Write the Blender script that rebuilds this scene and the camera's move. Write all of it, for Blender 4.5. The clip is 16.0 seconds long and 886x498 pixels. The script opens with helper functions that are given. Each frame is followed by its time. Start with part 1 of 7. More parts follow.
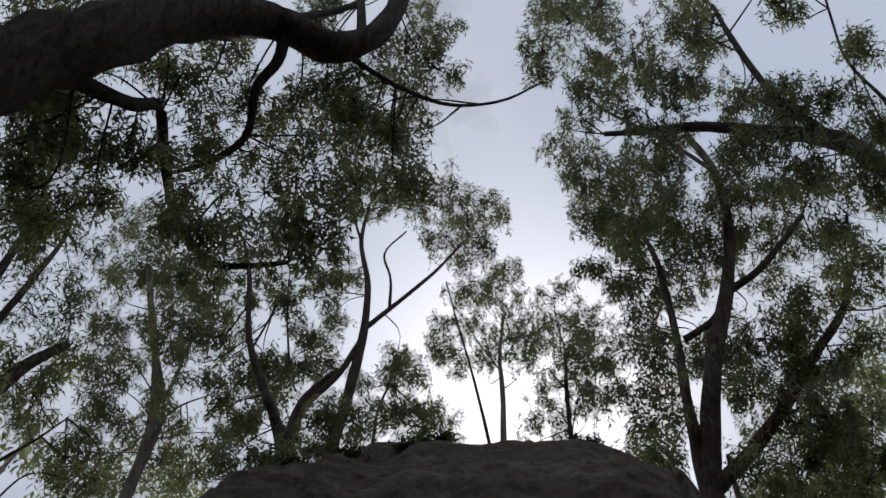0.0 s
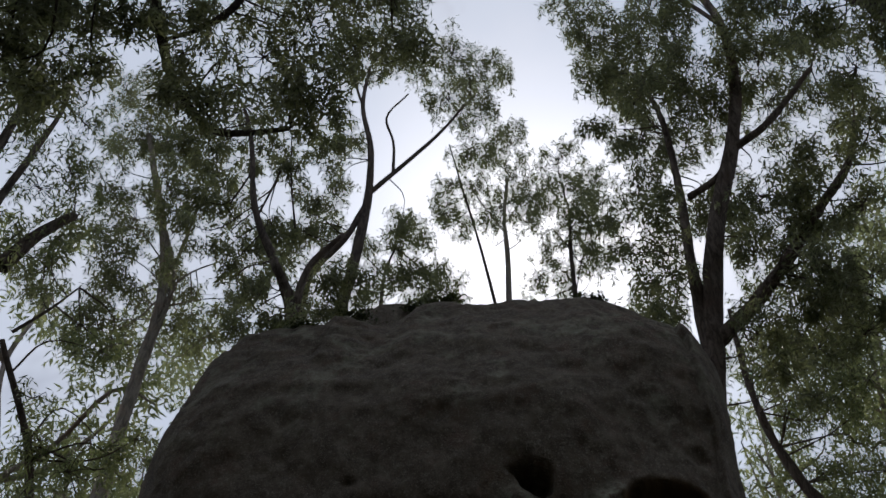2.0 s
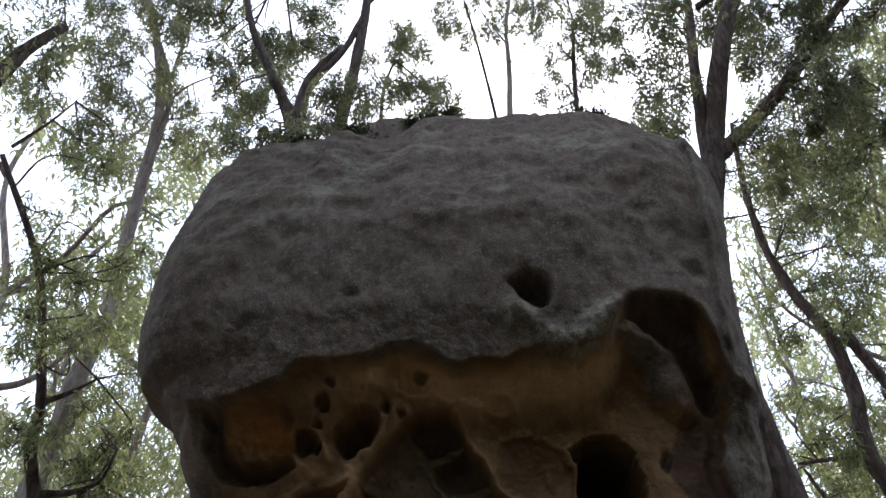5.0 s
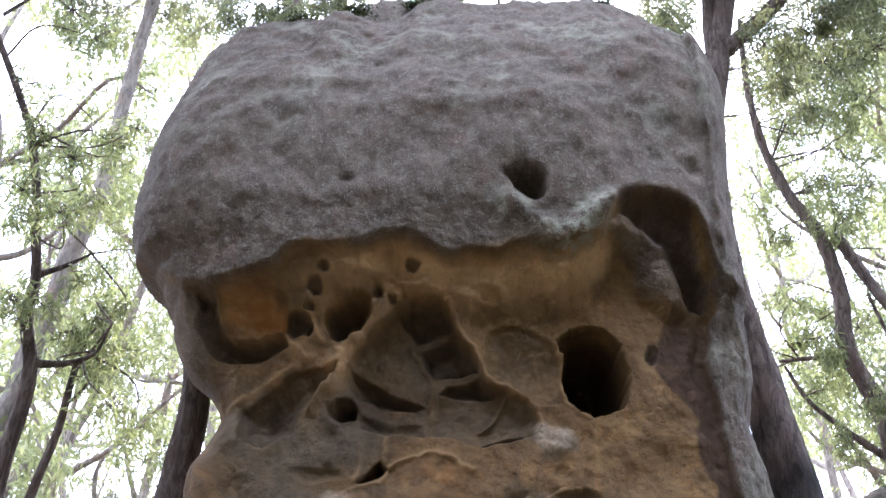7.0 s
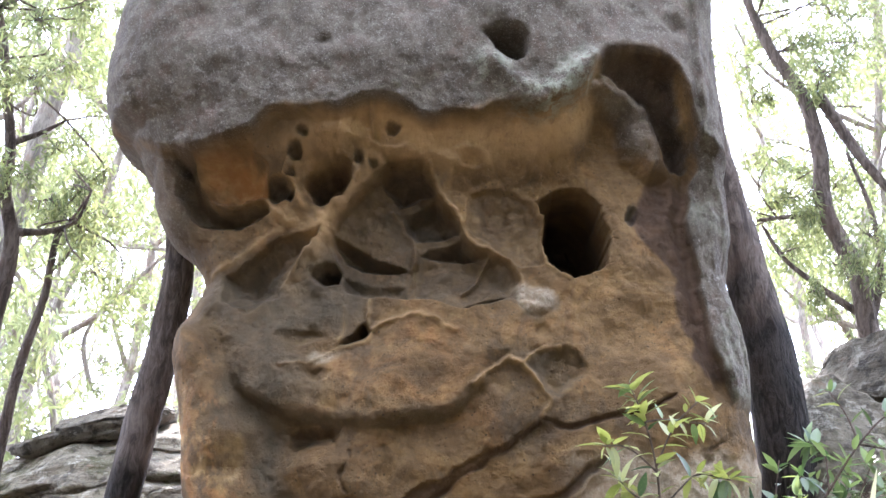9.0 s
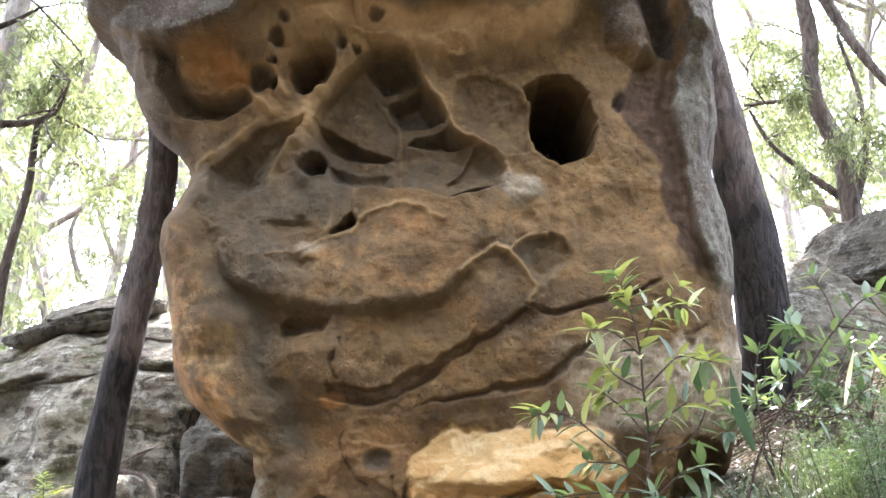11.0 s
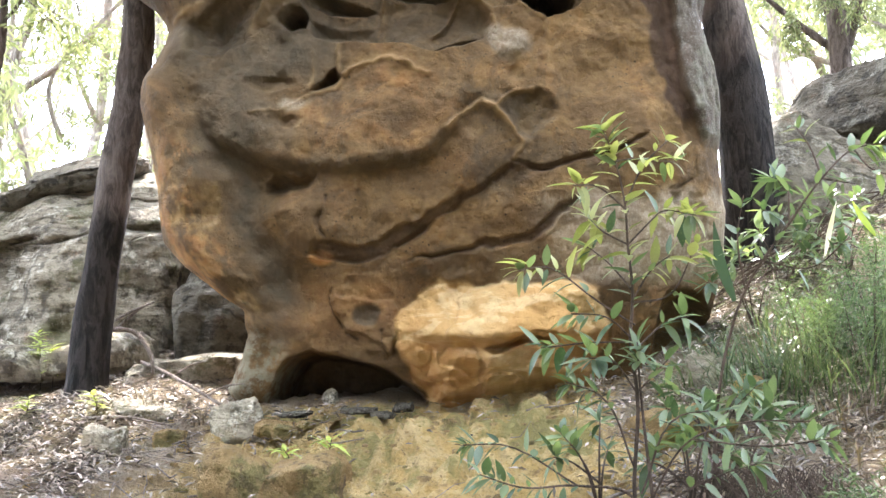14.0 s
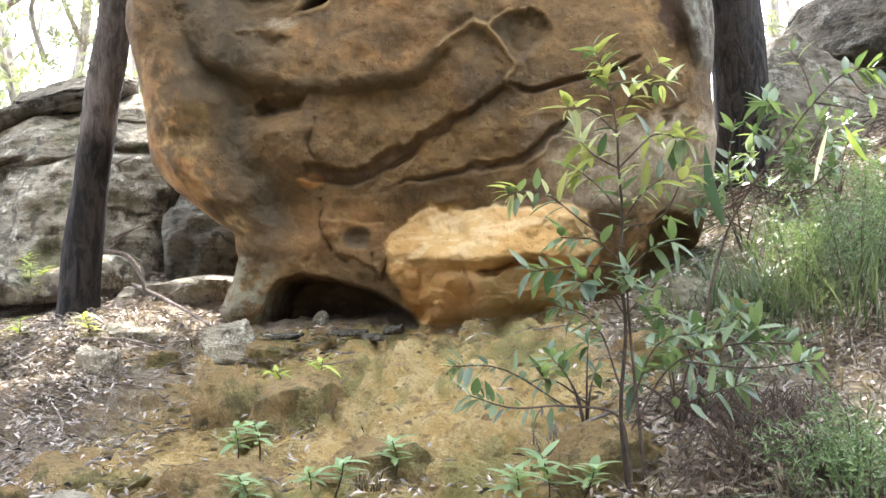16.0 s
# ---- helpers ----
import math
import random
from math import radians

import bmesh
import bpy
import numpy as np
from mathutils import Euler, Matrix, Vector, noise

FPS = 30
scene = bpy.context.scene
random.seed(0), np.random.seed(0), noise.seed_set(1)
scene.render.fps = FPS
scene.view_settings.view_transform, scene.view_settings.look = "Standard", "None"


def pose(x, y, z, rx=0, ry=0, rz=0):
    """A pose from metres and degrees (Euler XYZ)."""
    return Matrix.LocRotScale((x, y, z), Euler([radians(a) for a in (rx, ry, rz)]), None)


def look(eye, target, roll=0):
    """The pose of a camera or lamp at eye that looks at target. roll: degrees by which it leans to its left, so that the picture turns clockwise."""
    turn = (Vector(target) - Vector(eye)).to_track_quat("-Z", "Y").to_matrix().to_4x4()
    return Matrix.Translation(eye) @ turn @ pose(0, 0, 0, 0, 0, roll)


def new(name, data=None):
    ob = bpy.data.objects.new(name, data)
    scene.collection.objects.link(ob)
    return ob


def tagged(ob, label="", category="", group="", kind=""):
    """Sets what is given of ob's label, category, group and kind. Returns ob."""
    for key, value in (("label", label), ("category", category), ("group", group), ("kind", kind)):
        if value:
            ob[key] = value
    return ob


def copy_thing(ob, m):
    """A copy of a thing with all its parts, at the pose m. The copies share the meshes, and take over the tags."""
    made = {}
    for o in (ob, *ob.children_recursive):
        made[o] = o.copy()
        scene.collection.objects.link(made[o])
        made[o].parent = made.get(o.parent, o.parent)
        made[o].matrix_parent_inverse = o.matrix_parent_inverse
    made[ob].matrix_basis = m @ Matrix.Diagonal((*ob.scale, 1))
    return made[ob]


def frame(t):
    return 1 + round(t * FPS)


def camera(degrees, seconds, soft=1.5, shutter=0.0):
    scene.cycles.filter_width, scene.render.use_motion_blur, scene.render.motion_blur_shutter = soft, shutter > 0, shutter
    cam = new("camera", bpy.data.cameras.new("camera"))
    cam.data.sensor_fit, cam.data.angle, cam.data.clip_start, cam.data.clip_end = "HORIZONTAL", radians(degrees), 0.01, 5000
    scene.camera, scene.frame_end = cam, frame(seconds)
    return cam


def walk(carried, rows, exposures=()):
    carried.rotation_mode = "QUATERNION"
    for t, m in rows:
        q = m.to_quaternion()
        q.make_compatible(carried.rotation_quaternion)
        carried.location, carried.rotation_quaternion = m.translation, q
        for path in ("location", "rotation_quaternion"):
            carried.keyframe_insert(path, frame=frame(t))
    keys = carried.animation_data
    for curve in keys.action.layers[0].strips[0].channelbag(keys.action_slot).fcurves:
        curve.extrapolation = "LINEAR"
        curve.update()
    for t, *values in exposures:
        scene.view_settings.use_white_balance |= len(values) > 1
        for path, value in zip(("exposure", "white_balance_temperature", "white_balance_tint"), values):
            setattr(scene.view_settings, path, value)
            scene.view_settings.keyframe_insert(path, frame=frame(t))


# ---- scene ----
EYE = Vector((0.0, 0.0, 1.6))
cam = camera(49.52, 16.0)


def toward(bearing, elevation, distance):
    """A place seen from the viewpoint: bearing to the right of north (+y), elevation, straight distance."""
    b, e = radians(bearing), radians(elevation)
    return EYE + distance * Vector((math.sin(b) * math.cos(e), math.cos(b) * math.cos(e), math.sin(e)))


# seconds, turn to the left, tilt upwards, lean
TURNS = [
    (0.0, 4.09, 53.66, 1.48),
    (0.5, 4.03, 51.83, 1.31),
    (1.0, 3.97, 49.65, 1.03),
    (1.5, 4.15, 47.52, 0.86),
    (2.0, 4.25, 45.51, 0.39),
    (2.5, 3.90, 43.22, 0.09),
    (3.0, 3.91, 41.27, -0.05),
    (3.5, 3.98, 39.57, -0.15),
    (4.0, 4.34, 37.75, -0.31),
    (6.5, 3.73, 29.75, 1.84),
    (7.0, 3.68, 27.82, 2.18),
    (7.5, 2.86, 25.37, 1.98),
    (8.0, 2.31, 22.94, 1.49),
    (8.5, 2.15, 21.61, 1.20),
    (9.0, 2.22, 19.72, 0.90),
    (11.5, 1.16, 11.74, 0.05),
    (12.0, 1.08, 10.41, 0.10),
    (12.5, 0.96, 8.98, -0.11),
    (13.0, 0.78, 7.57, -0.34),
    (13.5, 0.65, 6.14, -0.46),
    (14.0, 0.53, 4.55, -0.65),
    (14.5, 0.39, 3.13, -0.66),
    (15.0, 0.25, 2.13, -0.53),
    (15.5, 0.38, 1.32, -0.16),
    (16.0, -0.00, -0.02, -0.52),
]
walk(cam, [(t, look(EYE, toward(-yaw, tilt, 4), lean)) for t, yaw, tilt, lean in TURNS],
     exposures=[(0.0, -1.88, 6500, 15), (2.0, -1.73, 6450, 15), (3.0, -1.43, 6400, 15), (4.2, -0.93, 6300, 18), (6.3, 1.35, 5950, 25), (7.0, 1.72, 5900, 25), (8.0, 2.12, 5900, 23),
                (9.0, 2.37, 5950, 22), (11.3, 2.5, 6200, 19), (13.0, 2.57, 6350, 17), (16.0, 2.46, 6500, 16)])

# ---- sky, sun ----
SUN_BEARING, SUN_ELEVATION = 2.5, 43.0
world = bpy.data.worlds.new("sky")
scene.world = world
world.use_nodes = True
wn, wl = world.node_tree.nodes, world.node_tree.links
wn.clear()


def wnode(kind, **values):
    n = wn.new(kind)
    for k, v in values.items():
        n.inputs[k].default_value = v
    return n


w_out, w_bg = wnode("ShaderNodeOutputWorld"), wnode("ShaderNodeBackground", Strength=0.12)
w_sky = wn.new("ShaderNodeTexSky")
w_sky.sky_type, w_sky.sun_disc = "NISHITA", False
w_sky.sun_elevation, w_sky.sun_rotation = radians(SUN_ELEVATION), radians(SUN_BEARING)
w_sky.dust_density = 2.0
w_co = wn.new("ShaderNodeTexCoord")
# broken cloud sheet in front of the blue
w_cloud = wnode("ShaderNodeTexNoise", Scale=2.2, Detail=6.0, Roughness=0.6, Distortion=0.4)
w_ramp = wn.new("ShaderNodeValToRGB")
w_ramp.color_ramp.elements[0].position, w_ramp.color_ramp.elements[1].position = 0.30, 0.47
w_tone = wnode("ShaderNodeTexNoise", Scale=3.5, Detail=5.0)
w_grey = wnode("ShaderNodeMix", A=0, B=0)
w_grey.data_type = "RGBA"
w_grey.inputs["A"].default_value, w_grey.inputs["B"].default_value = (10.6, 13.8, 18.2, 1), (19.2, 20.2, 21.7, 1)
w_mix = wn.new("ShaderNodeMix")
w_mix.data_type = "RGBA"
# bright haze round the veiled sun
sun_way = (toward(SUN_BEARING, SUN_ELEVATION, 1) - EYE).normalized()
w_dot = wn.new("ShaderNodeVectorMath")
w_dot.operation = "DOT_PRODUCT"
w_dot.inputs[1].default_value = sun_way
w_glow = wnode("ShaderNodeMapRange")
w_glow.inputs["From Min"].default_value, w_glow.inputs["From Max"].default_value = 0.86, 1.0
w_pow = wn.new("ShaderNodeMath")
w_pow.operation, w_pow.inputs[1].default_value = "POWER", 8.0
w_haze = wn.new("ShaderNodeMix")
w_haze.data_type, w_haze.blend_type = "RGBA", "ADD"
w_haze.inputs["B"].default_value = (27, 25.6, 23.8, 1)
wl.new(w_co.outputs["Generated"], w_cloud.inputs["Vector"])
wl.new(w_co.outputs["Generated"], w_tone.inputs["Vector"])
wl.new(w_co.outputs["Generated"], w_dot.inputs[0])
wl.new(w_cloud.outputs["Fac"], w_ramp.inputs["Fac"])
wl.new(w_tone.outputs["Fac"], w_grey.inputs["Factor"])
wl.new(w_ramp.outputs["Color"], w_mix.inputs["Factor"])
wl.new(w_sky.outputs["Color"], w_mix.inputs["A"])
wl.new(w_grey.outputs["Result"], w_mix.inputs["B"])
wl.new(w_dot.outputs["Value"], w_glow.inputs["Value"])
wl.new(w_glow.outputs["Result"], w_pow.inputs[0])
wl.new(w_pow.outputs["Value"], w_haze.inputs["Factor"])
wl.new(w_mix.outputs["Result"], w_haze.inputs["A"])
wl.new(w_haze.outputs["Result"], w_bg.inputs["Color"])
wl.new(w_bg.outputs["Background"], w_out.inputs["Surface"])

sun = new("sun", bpy.data.lights.new("sun", "SUN"))
sun.data.energy, sun.data.angle, sun.data.color = 4.5, radians(1.5), (1.0, 0.94, 0.84)
sun.matrix_world = look(EYE + 30 * sun_way, EYE)

# ---- materials ----
def material(name, rough=0.8):
    m = bpy.data.materials.new(name)
    m.use_nodes = True
    return m, m.node_tree.nodes, m.node_tree.links, m.node_tree.nodes["Principled BSDF"]


class Mat:
    """A small builder of node materials in object space."""

    def __init__(self, name, rough=0.85, specular=0.3):
        self.m, self.n, self.l, self.p = material(name)
        self.p.inputs["Roughness"].default_value = rough
        self.p.inputs["Specular IOR Level"].default_value = specular
        self.co = self.n.new("ShaderNodeTexCoord").outputs["Object"]

    def put(self, socket, value):
        if isinstance(value, bpy.types.NodeSocket):
            self.l.new(value, socket)
        elif isinstance(value, tuple):
            socket.default_value = (*value, 1) if len(value) == 3 and len(socket.default_value) == 4 else value
        else:
            socket.default_value = value

    def stretched(self, sx, sy, sz):
        n = self.n.new("ShaderNodeMapping")
        n.inputs["Scale"].default_value = (sx, sy, sz)
        self.l.new(self.co, n.inputs["Vector"])
        return n.outputs["Vector"]

    def noise(self, scale, detail=5.0, rough=0.6, at=None, distortion=0.0):
        n = self.n.new("ShaderNodeTexNoise")
        n.inputs["Scale"].default_value, n.inputs["Detail"].default_value = scale, detail
        n.inputs["Roughness"].default_value, n.inputs["Distortion"].default_value = rough, distortion
        self.l.new(at or self.co, n.inputs["Vector"])
        return n.outputs["Fac"]

    def noise_colour(self, scale):
        n = self.n.new("ShaderNodeTexNoise")
        n.inputs["Scale"].default_value, n.inputs["Detail"].default_value = scale, 4.0
        self.l.new(self.co, n.inputs["Vector"])
        return n.outputs["Color"]

    def cells(self, scale, at=None, feature="F1"):
        n = self.n.new("ShaderNodeTexVoronoi")
        n.feature = feature
        n.inputs["Scale"].default_value = scale
        self.l.new(at or self.co, n.inputs["Vector"])
        return n.outputs["Distance"]

    def span(self, value, low, high, to_low=0.0, to_high=1.0):
        n = self.n.new("ShaderNodeMapRange")
        n.interpolation_type = "SMOOTHSTEP"
        self.put(n.inputs["Value"], value)
        for k, v in (("From Min", low), ("From Max", high), ("To Min", to_low), ("To Max", to_high)):
            n.inputs[k].default_value = v
        return n.outputs["Result"]

    def mix(self, fac, a, b, blend="MIX"):
        n = self.n.new("ShaderNodeMix")
        n.data_type, n.blend_type = "RGBA", blend
        self.put(n.inputs[0], fac), self.put(n.inputs[6], a), self.put(n.inputs[7], b)
        return n.outputs[2]

    def math(self, op, a, b=0.0):
        n = self.n.new("ShaderNodeMath")
        n.operation = op
        self.put(n.inputs[0], a), self.put(n.inputs[1], b)
        return n.outputs[0]

    def attr(self, name):
        n = self.n.new("ShaderNodeAttribute")
        n.attribute_name = name
        return n.outputs["Fac"]

    def random(self):
        return self.n.new("ShaderNodeObjectInfo").outputs["Random"]

    def island(self):
        return self.n.new("ShaderNodeNewGeometry").outputs["Random Per Island"]

    def bump(self, height, distance=0.02, strength=0.6, base=None):
        n = self.n.new("ShaderNodeBump")
        n.inputs["Distance"].default_value, n.inputs["Strength"].default_value = distance, strength
        self.l.new(height, n.inputs["Height"])
        if base:
            self.l.new(base, n.inputs["Normal"])
        return n.outputs["Normal"]

    def done(self, color, normal=None, rough=None):
        self.put(self.p.inputs["Base Color"], color)
        if normal:
            self.l.new(normal, self.p.inputs["Normal"])
        if rough is not None:
            self.put(self.p.inputs["Roughness"], rough)
        return self.m


def make_sandstone():
    s = Mat("weathered_sandstone", 0.9, 0.2)
    big, mid, fine = s.noise(1.6, 6), s.noise(7, 6, 0.65), s.noise(38, 6, 0.7)
    bands = s.noise(3.0, 5, 0.6, s.stretched(0.5, 0.5, 4.0), 0.6)
    ochre = s.mix(s.span(big, 0.35, 0.65), (0.165, 0.103, 0.048), (0.26, 0.16, 0.068))
    ochre = s.mix(s.span(mid, 0.42, 0.66), ochre, (0.22, 0.145, 0.075))
    ochre = s.mix(s.span(bands, 0.5, 0.72, 0, 0.5), ochre, (0.31, 0.20, 0.095))
    ochre = s.mix(s.span(fine, 0.58, 0.75, 0, 0.45), ochre, (0.15, 0.10, 0.06))
    ochre = s.mix(s.span(s.noise(2.4, 6, 0.65, None, 0.8), 0.52, 0.66, 0, 0.5), ochre, (0.34, 0.19, 0.08))
    ochre = s.mix(s.span(s.noise(1.5, 6, 0.7, None, 0.5), 0.5, 0.64, 0, 0.6), ochre, (0.10, 0.082, 0.062))
    ochre = s.mix(s.span(s.noise(17, 5, 0.75), 0.56, 0.7, 0, 0.4), ochre, (0.40, 0.27, 0.14))
    # dark dots painted in place of fine pits
    dots = s.math("MULTIPLY", s.span(s.cells(21, s.mix(0.05, s.co, s.noise_colour(9))), 0.10, 0.2, 1.0, 0.0), s.span(s.noise(3.3, 4), 0.42, 0.6))
    ochre = s.mix(s.math("MULTIPLY", dots, 0.8), ochre, (0.05, 0.035, 0.022))
    swirl = s.noise(2.2, 7, 0.6, s.stretched(1.0, 1.0, 3.0), 1.6)
    bright = s.mix(s.span(big, 0.35, 0.62), (0.43, 0.25, 0.09), (0.50, 0.335, 0.145))
    bright = s.mix(s.span(swirl, 0.5, 0.6, 0, 0.5), bright, (0.62, 0.47, 0.26))
    bright = s.mix(s.span(mid, 0.52, 0.7, 0, 0.35), bright, (0.38, 0.23, 0.10))
    ochre = s.mix(1.0, ochre, s.mix(s.span(s.noise(3.1, 7, 0.7, None, 1.2), 0.38, 0.62), (0.52, 0.485, 0.445), (0.84, 0.80, 0.71)), "MULTIPLY")
    bright = s.mix(s.span(fine, 0.54, 0.68, 0, 0.45), bright, (0.30, 0.18, 0.075))
    c = s.mix(s.attr("bright"), ochre, bright)
    rust = s.mix(s.span(mid, 0.4, 0.65), (0.44, 0.20, 0.065), (0.54, 0.30, 0.11))
    c = s.mix(s.attr("rust"), c, rust)
    # one dark tone for real algae and for shade painted into hollows
    algae_shade = s.mix(s.span(mid, 0.4, 0.7), (0.078, 0.061, 0.039), (0.138, 0.104, 0.064))
    c = s.mix(s.math("MULTIPLY", s.attr("algae_shade"), s.span(big, 0.25, 0.55, 0.5, 1.0)), c, algae_shade)
    c = s.mix(s.math("MULTIPLY", s.attr("pale"), s.span(mid, 0.3, 0.6, 0.6, 0.95)), c, (0.50, 0.315, 0.145))
    c = s.mix(s.math("MULTIPLY", s.attr("ash"), s.span(mid, 0.3, 0.6, 0.6, 1.0)), c, s.mix(s.span(fine, 0.4, 0.65), (0.30, 0.235, 0.16), (0.44, 0.37, 0.27)))
    # shade of the small pits, painted as dark brown
    c = s.mix(s.math("MULTIPLY", s.attr("pit_shade"), 0.9), c, (0.10, 0.065, 0.035))
    speck = s.noise(75, 4, 0.8)
    crust = s.mix(s.span(mid, 0.35, 0.65), (0.105, 0.084, 0.072), (0.185, 0.155, 0.134))
    crust = s.mix(s.span(s.noise(4.0, 6, 0.7), 0.5, 0.68, 0, 0.7), crust, (0.17, 0.115, 0.098))
    crust = s.mix(s.span(speck, 0.55, 0.66, 0, 0.7), crust, (0.42, 0.39, 0.36))
    crust = s.mix(s.span(s.noise(22, 6, 0.75), 0.53, 0.66, 0, 0.65), crust, (0.29, 0.265, 0.24))
    crust = s.mix(s.span(fine, 0.56, 0.72, 0, 0.7), crust, (0.055, 0.045, 0.04))
    crust = s.mix(1.0, crust, (0.785, 0.775, 0.675), "MULTIPLY")
    c = s.mix(s.attr("crust"), c, crust)
    lichen = s.mix(s.span(mid, 0.4, 0.6), (0.23, 0.235, 0.17), (0.34, 0.345, 0.265))
    c = s.mix(s.math("MULTIPLY", s.attr("lichen"), s.span(s.noise(9, 6, 0.75), 0.42, 0.56)), c, lichen)
    # brown of the real stains, also the painted shade in cave and arch
    deep_brown = s.mix(s.span(mid, 0.4, 0.7), (0.042, 0.025, 0.017), (0.075, 0.044, 0.029))
    c = s.mix(s.attr("stain_shade"), c, deep_brown)
    h = s.math("ADD", s.math("MULTIPLY", fine, 0.6), s.math("MULTIPLY", s.noise(120, 4, 0.7), 0.35))
    h = s.math("ADD", h, s.math("MULTIPLY", mid, 1.0))
    h = s.math("ADD", h, s.math("MULTIPLY", s.span(s.cells(26), 0.0, 0.28), 0.35))
    return s.done(c, s.bump(h, 0.032, 0.7), s.span(mid, 0.3, 0.7, 0.8, 0.98))


def make_grey_rock(name, moss=0.4, tone=1.0):
    s = Mat(name, 0.92, 0.2)
    big, mid, fine = s.noise(1.1, 6), s.noise(6, 6, 0.65), s.noise(45, 6, 0.7)
    c = s.mix(s.span(big, 0.35, 0.65), (0.24, 0.215, 0.175), (0.42, 0.385, 0.32))
    c = s.mix(s.span(mid, 0.48, 0.62, 0, 0.8), c, (0.085, 0.076, 0.065))
    c = s.mix(s.span(s.noise(2.3, 5, 0.7), 0.56, 0.7, 0, 0.6), c, (0.33, 0.19, 0.12))
    c = s.mix(s.span(s.noise(2.1, 7, 0.75), 0.52, 0.62, 0, moss), c, (0.12, 0.125, 0.06))
    c = s.mix(s.span(s.noise(14, 5, 0.75), 0.58, 0.66, 0, 0.7), c, (0.47, 0.46, 0.41))
    c = s.mix(s.span(s.noise(3.6, 7, 0.75), 0.54, 0.62, 0, 0.75), c, (0.62, 0.60, 0.54))
    c = s.mix(s.span(fine, 0.55, 0.7, 0, 0.7), c, (0.08, 0.07, 0.06))
    split = s.cells(0.55, s.mix(0.4, s.stretched(1.0, 1.0, 1.7), s.noise_colour(2.5)), "DISTANCE_TO_EDGE")
    worn = s.span(s.noise(1.7, 3), 0.46, 0.6)
    c = s.mix(s.math("MULTIPLY", s.span(split, 0.0, 0.012, 0.7, 0.0), worn), c, (0.04, 0.036, 0.03))
    c = s.mix(s.span(s.noise(11, 6, 0.75), 0.52, 0.68, 0, 0.75), c, (0.11, 0.10, 0.085))
    c = s.mix(1.0, c, (tone * 1.03, tone * 0.98, tone * 0.87), "MULTIPLY")
    h = s.math("ADD", s.math("MULTIPLY", fine, 0.5), mid)
    h = s.math("ADD", h, s.math("MULTIPLY", s.noise(5, 5, 0.6, s.stretched(0.6, 0.6, 4)), 0.8))
    h = s.math("ADD", h, s.math("MULTIPLY", s.math("MULTIPLY", s.span(split, 0.0, 0.015), worn), 0.5))
    return s.done(c, s.bump(h, 0.09, 1.0))


def make_ground():
    s = Mat("leaf_litter_soil", 0.95, 0.15)
    big, mid, fine = s.noise(0.9, 6), s.noise(8, 6, 0.7), s.noise(60, 5, 0.75)
    soil = s.mix(s.span(big, 0.35, 0.65), (0.23, 0.17, 0.12), (0.36, 0.285, 0.205))
    soil = s.mix(s.span(mid, 0.5, 0.68, 0, 0.8), soil, (0.42, 0.36, 0.29))
    soil = s.mix(s.span(fine, 0.52, 0.66, 0, 0.6), soil, (0.055, 0.04, 0.03))
    slab = s.mix(s.span(mid, 0.38, 0.62), (0.53, 0.355, 0.135), (0.62, 0.46, 0.225))
    slab = s.mix(s.span(s.noise(20, 6, 0.75), 0.52, 0.66, 0, 0.65), slab, (0.20, 0.14, 0.08))
    slab = s.mix(s.span(s.noise(1.7, 7, 0.72), 0.49, 0.60, 0, 0.75), slab, (0.25, 0.235, 0.085))
    slab = s.mix(s.span(s.noise(4.5, 6, 0.75), 0.55, 0.66, 0, 0.5), slab, (0.15, 0.108, 0.07))
    slab = s.mix(s.span(fine, 0.55, 0.7, 0, 0.5), slab, (0.13, 0.09, 0.05))
    c = s.mix(s.attr("slab"), soil, slab)
    c = s.mix(s.attr("grassy"), c, (0.10, 0.11, 0.045))
    h = s.math("ADD", fine, s.math("ADD", s.math("MULTIPLY", mid, 1.6), s.noise(24, 5, 0.7)))
    return s.done(c, s.bump(h, 0.065, 0.95))


def make_leaf(name, dark, light, lit=0.45, tint=(1.5, 1.6, 0.85)):
    s = Mat(name, 0.45, 0.4)
    c = s.mix(s.island(), dark, light)
    s.done(c)
    t = s.n.new("ShaderNodeBsdfTranslucent")
    glow = s.mix(1.0, c, tint, "MULTIPLY")
    s.l.new(glow, t.inputs["Color"])
    m = s.n.new("ShaderNodeMixShader")
    m.inputs[0].default_value = lit
    s.l.new(s.p.outputs[0], m.inputs[1])
    s.l.new(t.outputs[0], m.inputs[2])
    s.l.new(m.outputs[0], s.n["Material Output"].inputs["Surface"])
    return s.m


def make_bark(name, low, high, streak):
    s = Mat(name, 0.9, 0.2)
    fibre = s.noise(15, 6, 0.7, s.stretched(1, 1, 0.26), 0.8)
    mid, fine = s.noise(3.2, 5), s.noise(50, 5, 0.7, s.stretched(1, 1, 0.35))
    c = s.mix(s.span(fibre, 0.36, 0.64), low, high)
    c = s.mix(s.span(mid, 0.5, 0.68, 0, 0.7), c, streak)
    c = s.mix(s.span(s.noise(26, 5, 0.7, s.stretched(1, 1, 0.5)), 0.6, 0.68, 0, 0.4), c, high)
    c = s.mix(s.math("MULTIPLY", s.attr("char"), s.span(mid, 0.3, 0.62, 1.0, 0.85)), c, s.mix(s.span(fibre, 0.4, 0.62), (0.008, 0.0075, 0.007), (0.036, 0.031, 0.028)))
    c = s.mix(s.span(fine, 0.55, 0.72, 0, 0.5), c, (0.03, 0.025, 0.02))
    h = s.math("ADD", fibre, s.math("MULTIPLY", fine, 0.4))
    return s.done(c, s.bump(h, 0.05, 1.0))


